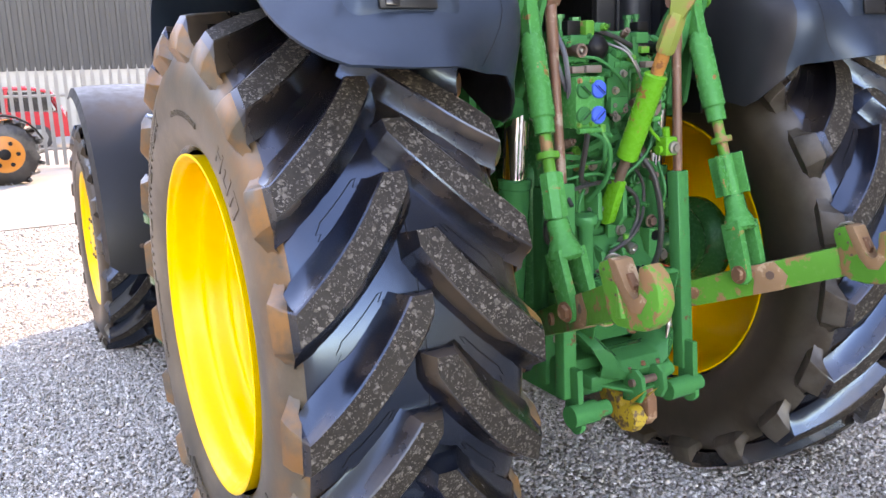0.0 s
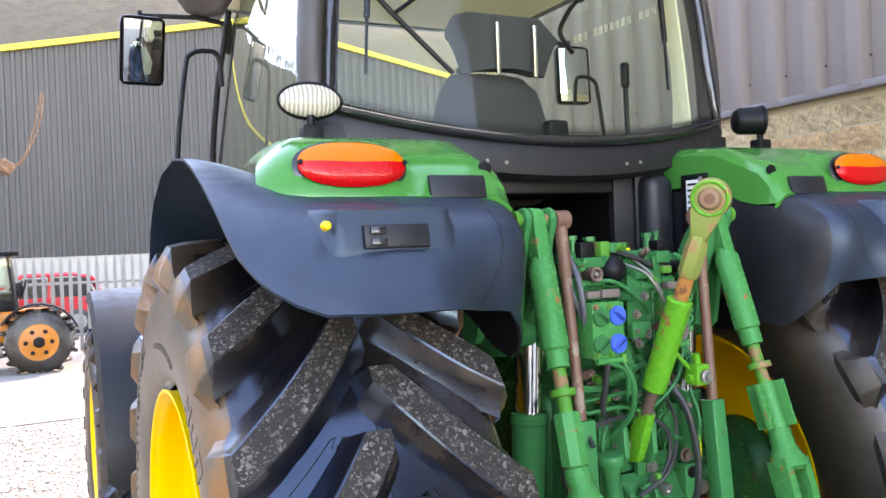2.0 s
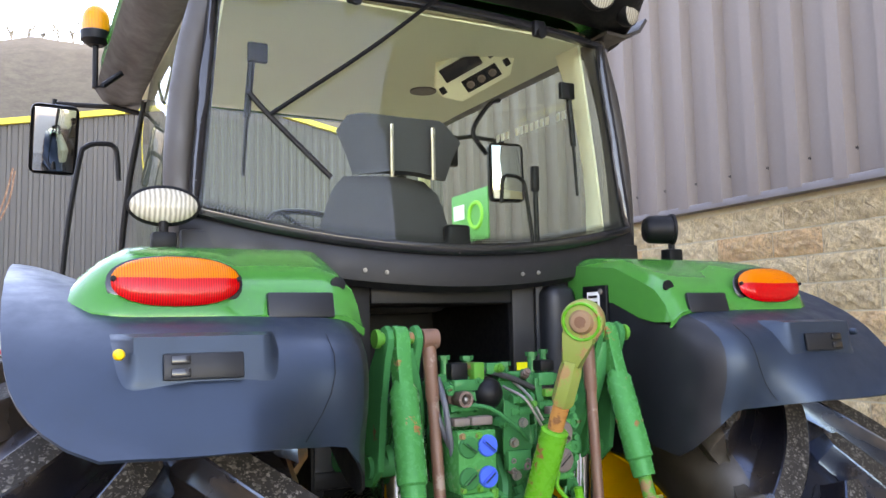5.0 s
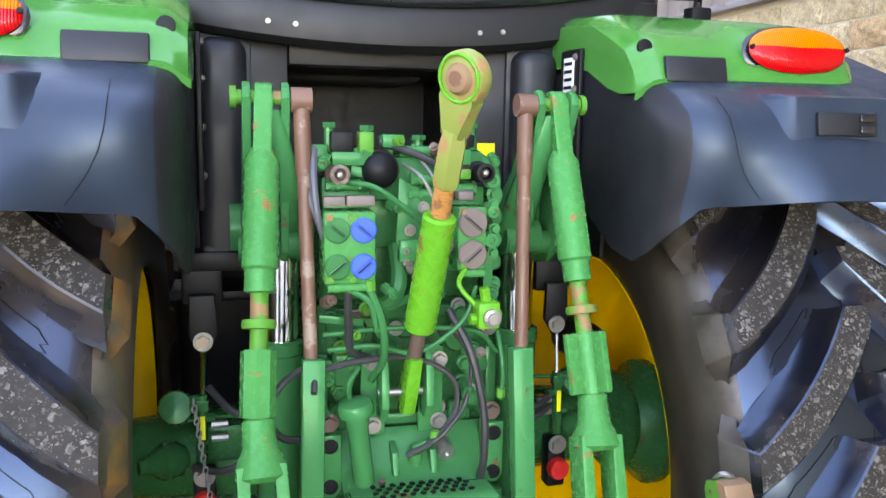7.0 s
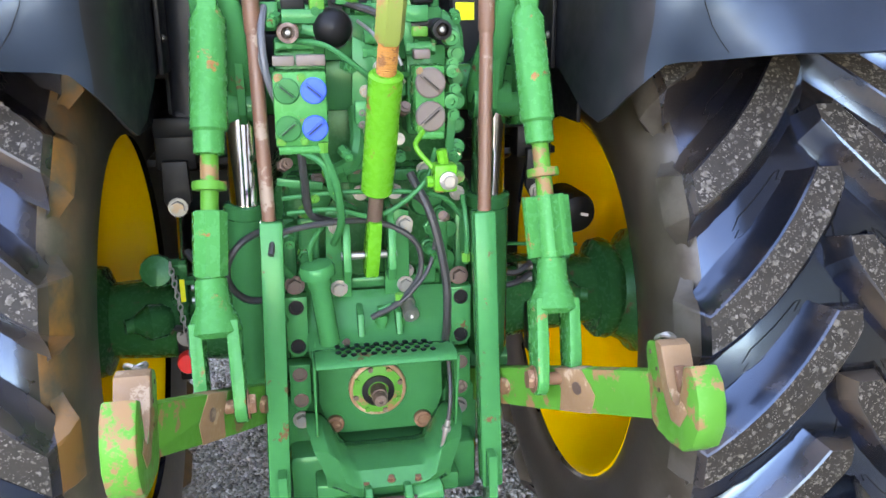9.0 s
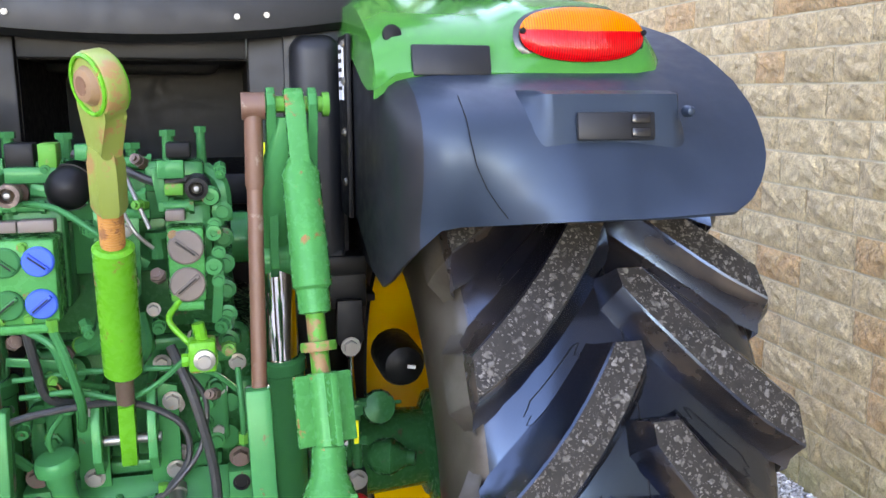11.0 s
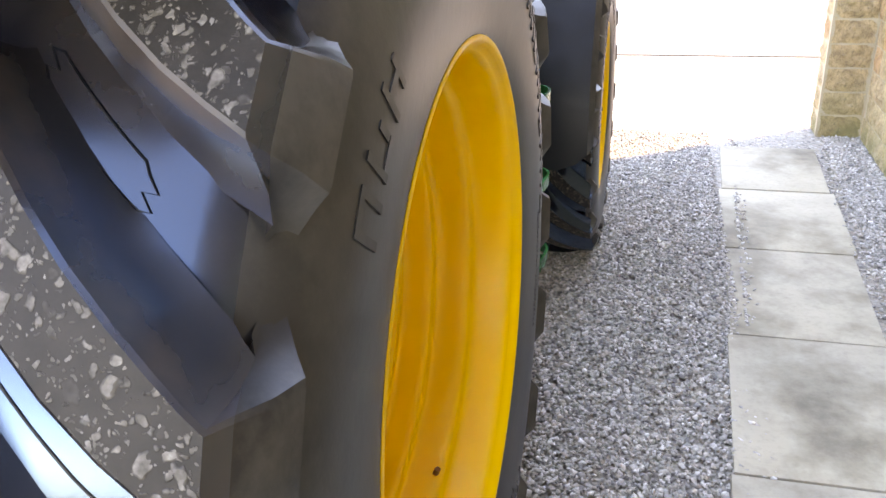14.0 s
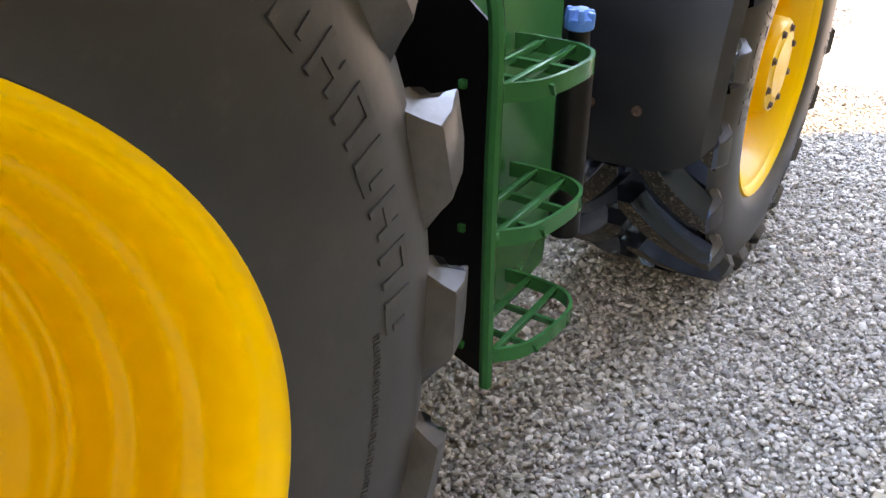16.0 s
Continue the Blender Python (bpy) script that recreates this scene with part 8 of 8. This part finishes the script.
# face plate with a cut-out below
bm = BM()
plate(bm, [(-0.15, 0.93), (0.15, 0.93), (0.152, 0.80), (0.13, 0.735), (0.10, 0.715), (-0.10, 0.715), (-0.13, 0.735), (-0.152, 0.80)], 0.02, frame_of((0, -0.39, 0), (1, 0, 0), (0, 0, 1)), 0.003)
pto = part("pto", bm, GREEN, tractor, "power take-off shaft in a worn ring")
PTO_Z = 0.832
for name, mat, rings in (("ring", WORN_TAN, [(0, 0.070), (0.010, 0.070), (0.013, 0.066), (0.0131, 0.045)]), ("inner_ring", GREEN_WORN, [(0, 0.062), (0.016, 0.060), (0.020, 0.046), (0.021, 0.040)]), ("seal", BLACK, [(0, 0.041), (0.026, 0.039), (0.028, 0.026), (0.012, 0.024)])):
    bm = BM()
    spin(bm, (-0.010, -0.400, PTO_Z), (-0.010, -1, PTO_Z), rings + [(rings[-1][0] - 0.002, 0.002)], 28)
    part(name, bm, mat, pto)
bm = BM()
spin(bm, (-0.010, -0.40, PTO_Z), (-0.010, -1, PTO_Z), [(0, 0.020), (0.055, 0.020), (0.058, 0.017), (0.075, 0.017), (0.080, 0.014), (0.081, 0.006), (0.074, 0.005), (0.0735, 0.001)], 12)
part("shaft", bm, BROWN, pto, "splined steel stub shaft")
for k in range(8):
    bm = BM()
    a = math.tau * k / 8 + 0.3
    bolt_head(bm, (-0.010 + 0.056 * math.cos(a), -0.4135, PTO_Z + 0.056 * math.sin(a)), (0, -1, 0), 0.007, 0.006, False)
    part("ring_bolt", bm, (BROWN, GREEN_WORN)[k % 2], pto)
for x, z in ((-0.115, 0.745), (0.100, 0.738)):
    bm = BM()
    spin(bm, (x, -0.40, z), (x, -1, z), [(0, 0.022), (0.012, 0.021), (0.014, 0.015), (0.010, 0.010), (0.0098, 0.001)], 18)
    part("boss", bm, RUST, pto, "rusty round boss")
for x in (-0.125, 0.125):
    bm = BM()
    rod(bm, (x, -0.399, 0.905), (x, -0.4015, 0.905), 0.010, seg=14)
    part("hole", bm, BLACK, pto)
# stepped lip below, running up into an arm on each side
bm = BM()
grid = []
XS = np.linspace(-0.185, 0.185, 21)


def lip(x, centre, side):
    """Height along the lip: low in the middle, rising to its arms."""
    return centre + (side - centre) * ease((abs(x) - 0.085) / 0.065)


for y, c, e, w in ((-0.40, 0.690, 0.770, 1.0), (-0.455, 0.712, 0.790, 1.0), (-0.505, 0.718, 0.780, 1.0), (-0.555, 0.700, 0.745, 0.93), (-0.575, 0.665, 0.690, 0.80), (-0.56, 0.635, 0.650, 0.78), (-0.50, 0.62, 0.62, 0.78)):
    grid.append([(x * w, y + 0.03 * ease((abs(x) - 0.12) / 0.07), lip(x, c, e)) for x in XS])
sheet(bm, grid, 0.018)
box(bm, (0, -0.47, 0.625), (0.34, 0.10, 0.05), bevel=0.01)
box(bm, (0, -0.30, 0.62), (0.46, 0.30, 0.14), bevel=0.02)
hitch = part("pickup_hitch", bm, GREEN, tractor, "green pick-up hitch frame under the axle", 40)
# winged bracket with two ears
bm = BM()
plate(bm, [(-0.155, -0.50), (-0.10, -0.555), (-0.065, -0.60), (0.05, -0.60), (0.085, -0.555), (0.15, -0.50), (0.15, -0.42), (-0.155, -0.42)], 0.010, frame_of((0, 0, 0.675), (1, 0, 0), (0, 1, 0.12)), 0.003)
for x in (-0.055, 0.035):
    plate(bm, [(0.0, 0.665), (0.055, 0.678), (0.085, 0.66), (0.095, 0.61), (0.078, 0.575), (0.0, 0.56)], 0.018, frame_of((x, -0.545, 0), (0, -1, 0), (0, 0, 1)), 0.004)
part("bracket", bm, GREEN_FRAME, hitch, "green winged bracket with two ears")
bm = BM()
spin(bm, (0.045, -0.575, 0.635), (0.15, -0.56, 0.645), [(0, 0.020), (0.01, 0.026), (0.07, 0.026), (0.075, 0.018)], 16)
part("hitch_pin", bm, GREEN_FRAME, hitch)
bm = BM()
rod(bm, (-0.075, -0.595, 0.635), (0.055, -0.595, 0.635), 0.013, seg=12)
part("hitch_pin", bm, BROWN, hitch)
for x, z in ((-0.058, 0.668), (0.0, 0.676), (0.062, 0.672)):
    bm = BM()
    bolt_head(bm, (x, -0.565, z), (0, -0.3, 1), 0.008, 0.007)
    part("bracket_bolt", bm, RUST, hitch)
for x0, x1 in ((0.12, 0.285), (-0.285, -0.13)):
    bm = BM()
    spin(bm, (x0, -0.555, 0.555), (x1, -0.555, 0.555), [(0, 0.036), (0.10, 0.036), (0.104, 0.027), (0.15, 0.027), (0.152, 0.020)], 18)
    part("hitch_pin", bm, GREEN_FRAME, hitch)
bm = BM()
hook_line = [(-0.03, 0.600), (0.035, 0.585), (0.075, 0.56), (0.105, 0.535)] + arc(0.125, 0.515, 0.030, 150, -10, 6) + [(0.160, 0.49), (0.140, 0.462), (0.095, 0.452), (0.045, 0.475), (0.0, 0.515), (-0.03, 0.55)]
plate(bm, hook_line, 0.050, frame_of((-0.040, -0.45, 0), (0, -1, 0), (0, 0, 1)), 0.009)
part("hitch_hook", bm, HOOK_YELLOW, hitch, "yellow hitch hook, paint worn")
bm = BM()
plate(bm, [(0.0, 0.60), (0.03, 0.605), (0.05, 0.56), (0.055, 0.50), (0.035, 0.475), (0.012, 0.50), (0.0, 0.55)], 0.042, frame_of((0.012, -0.555, 0), (0, -1, 0), (0, 0, 1)), 0.008)
part("hook_tongue", bm, RUST, hitch, "rusty hook tongue")
bm = BM()
tube(bm, [(0.150, -0.47, 0.955), (0.150, -0.50, 0.90), (0.146, -0.53, 0.85), (0.139, -0.54, 0.80)], 0.0055, 8)
part("release_cable", bm, RUBBER_HOSE, hitch, "black release cable")
bm = BM()
spin(bm, (0.139, -0.54, 0.80), (0.118, -0.545, 0.72), [(0, 0.007), (0.015, 0.007), (0.016, 0.011), (0.026, 0.011), (0.027, 0.007), (0.04, 0.006), (0.075, 0.003), (0.085, 0.0012)], 10)
part("cable_end", bm, STEEL, hitch, "bright cable end fitting")

# ---- brackets, air couplings and mounts beside the housing ----
def side_gear(s):
    bm = BM()
    box(bm, (s * 0.42, -0.02, 1.44), (0.20, 0.18, 0.05), bevel=0.008)
    mount = part("cab_mount", bm, BLACK, tractor, "black cab mount and duct")
    bm = BM()
    plate(bm, [(-0.073, 1.43), (0.073, 1.43), (0.073, 2.04), (0.066, 2.05), (-0.066, 2.05), (-0.073, 2.04)], 0.010, frame_of((s * 0.412, -0.036, 0), (1, 0, 0), (0, 0, 1)), 0.003)
    cover = part("cover_plate", bm, SATIN_BLACK, mount, "black moulded cover plate")
    for dx in (-0.035, 0.035):
        bm = BM()
        box(bm, (s * 0.412 + dx, -0.042, 2.025), (0.026, 0.004, 0.018), bevel=0.001)
        part("slot", bm, BLACK, cover)
    bm = BM()
    box(bm, (s * 0.412, -0.045, 1.705), (0.122, 0.115, 0.57), bevel=0.042, seg=6)
    box(bm, (s * 0.412, -0.046, 1.455), (0.110, 0.112, 0.05), bevel=0.012, seg=3)
    part("duct", bm, SATIN_BLACK, cover, "rounded black air duct")
    # sheet added to stop the bright yard showing through the gap
    bm = BM()
    box(bm, (s * 0.520, 0.25, 1.67), (0.012, 1.10, 0.44), bevel=0.004)
    part("gap_sheet", bm, BLACK, mount, "black sheet added to close the gap inside the mudguard")
    bm = BM()
    box(bm, (s * 0.47, -0.06, 1.38), (0.10, 0.08, 0.10), bevel=0.01)
    part("rubber_block", bm, BLACK, mount)
    bm = BM()
    box(bm, (s * 0.44, 0.06, 1.34), (0.22, 0.20, 0.02), bevel=0.003)
    part("spacer_plate", bm, BLACK, mount)
    bm = BM()
    plate(bm, [(-0.03, 1.36), (0.03, 1.36), (0.034, 1.26), (0.0, 1.20), (-0.034, 1.26)], 0.02, frame_of((s * 0.47, -0.13, 0), (1, 0, 0), (0, 0, 1)), 0.003)
    part("lug", bm, BLACK, mount)
    bm = BM()
    bolt_head(bm, (s * 0.47, -0.142, 1.245), (0, -1, 0), 0.018, 0.012)
    part("lug_bolt", bm, STEEL, mount)
    bm = BM()
    rod(bm, (s * 0.47, -0.145, 1.22), (s * 0.475, -0.145, 1.10), 0.006, seg=8)
    part("damper_rod", bm, CHROME, mount, "thin chrome damper rod")
    bm = BM()
    rod(bm, (s * 0.475, -0.145, 1.11), (s * 0.48, -0.145, 0.93), 0.014, seg=10)
    for z, dx in ((1.10, 0.03), (1.05, -0.03), (1.0, 0.03)):
        rod(bm, (s * 0.475, -0.145, z), (s * (0.475 + dx), -0.15, z), 0.012, seg=6)
    box(bm, (s * 0.478, -0.145, 1.085), (0.035, 0.03, 0.03), bevel=0.004)
    gear = part("brake_coupling", bm, GREEN_SHADED, tractor, "green trailer brake coupling with red cap")
    bm = BM()
    box(bm, (s * 0.476, -0.162, 1.03), (0.012, 0.004, 0.06))
    part("tag", bm, LABEL_YELLOW, gear, "yellow tag")
    bm = BM()
    box(bm, (s * 0.475, -0.14, 0.85), (0.055, 0.05, 0.14), bevel=0.008)
    part("valve_body", bm, BLACK, gear)
    bm = BM()
    bolt_head(bm, (s * 0.475, -0.165, 0.905), (0, -1, 0), 0.020, 0.014)
    part("nut", bm, STEEL, gear)
    bm = BM()
    spin(bm, (s * 0.475, -0.165, 0.838), (s * 0.475, -1, 0.838), [(0, 0.030), (0.02, 0.030), (0.026, 0.026), (0.027, 0.002)], 18)
    part("red_cap", bm, RED_CAP, gear, "bright red cap")
    for z in (1.035, 1.0):
        bm = BM()
        rod(bm, (s * 0.415, -0.155, z), (s * 0.455, -0.155, z), 0.010, seg=8)
        part("hose_end", bm, STEEL, gear)
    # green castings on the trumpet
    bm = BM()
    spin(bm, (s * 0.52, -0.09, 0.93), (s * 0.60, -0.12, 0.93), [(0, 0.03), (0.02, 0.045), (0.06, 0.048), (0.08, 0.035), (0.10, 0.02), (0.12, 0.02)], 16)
    part("brake_housing", bm, GREEN_SHADED, gear)
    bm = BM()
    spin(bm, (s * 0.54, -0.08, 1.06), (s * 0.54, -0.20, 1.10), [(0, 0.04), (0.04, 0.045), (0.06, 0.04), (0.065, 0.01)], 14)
    part("brake_housing", bm, GREEN_SHADED, gear)


for s in (1, -1):
    side_gear(s)
# chain beside the left coupling
bm = BM()
for k in range(17):
    c = Vector((-0.495 + 0.0022 * k, -0.20 - 0.001 * k, 1.11 - 0.0155 * k))
    n = Vector((1, 0.3, 0)).normalized() if k % 2 else Vector((0.2, 1, 0)).normalized()
    ring = [c + n * 0.006 * math.cos(a) + Vector((0, 0, 0.0105 * math.sin(a))) for a in np.linspace(0, math.tau, 9)[:-1]]
    tube(bm, ring, 0.0022, 5, smooth=False, closed=True)
part("chain", bm, GALV, tractor, "short galvanised chain")
# air reservoir end on the right
bm = BM()
spin(bm, (0.62, 0.10, 1.15), (0.635, -0.5, 1.145), [(0, 0.062), (0.12, 0.062), (0.145, 0.052), (0.155, 0.03), (0.157, 0.002)], 24)
tank = part("air_reservoir", bm, BLACK, tractor, "black rounded air reservoir")
bm = BM()
box(bm, (0.64, -0.058, 1.15), (0.022, 0.004, 0.008), Euler((0, 0.2, 0)).to_matrix())
part("mark", bm, LABEL, tank)
# labels on the recess panel and the mudguard side
for x, y, z, w, h, mat, label in ((0.29, -0.028, 1.715, 0.05, 0.045, LABEL_YELLOW, "plain yellow sticker"), (0.4535, -0.20, 1.90, 0.0, 0.12, LABEL, "white data plate with dark bars")):
    bm = BM()
    if w:
        box(bm, (x, y, z), (w, 0.003, h))
        part("sticker", bm, mat, cab, label)
    else:
        box(bm, (x, y, z), (0.003, 0.06, h))
        dp = part("data_plate", bm, mat, cab, label)
        for k in range(5):
            bm = BM()
            box(bm, (x - 0.0025, y, z + 0.045 - 0.02 * k), (0.002, 0.044, 0.008))
            part("bar", bm, BLACK, dp)


# the linkage hangs a little behind and above the castings
for ob in tractor.children:
    if ob.name.split(".")[0] in ("top_link_bracket", "top_link", "lift_arm", "lift_link", "lift_cylinder", "draft_rod", "guide_bar", "lower_link", "valve_body", "trailer_brake_valve", "oil_filler", "side_plate", "pto_guard", "pto", "pickup_hitch"):
        ob.location = LINKAGE

# ---- the wall's stones ----
def near_stone(me, y, z):
    ob = new("stone", me)
    ob.parent = wall
    ob.matrix_basis = pose(wall_at(y), y, z, 180 * rng.randint(0, 1), 0, math.degrees(ANGLE))


for k in range(16):
    lay_course(wall, (k + 0.5) * COURSE - 0.01, 0.05, 4.62, near_stone)
far = BM()


def far_stone(me, y, z):
    m = pose(wall_at(y), y, z, 0, 0, math.degrees(ANGLE))
    n = len(far.verts)
    far.from_mesh(me)
    far.verts.ensure_lookup_table()
    for v in far.verts[n:]:
        v.co = m @ v.co


for k in range(16):
    lay_course(wall, (k + 0.5) * COURSE - 0.01, -3.2, 0.0, far_stone)
tagged(part("stonework", far, STONE, wall), kind="stuff")
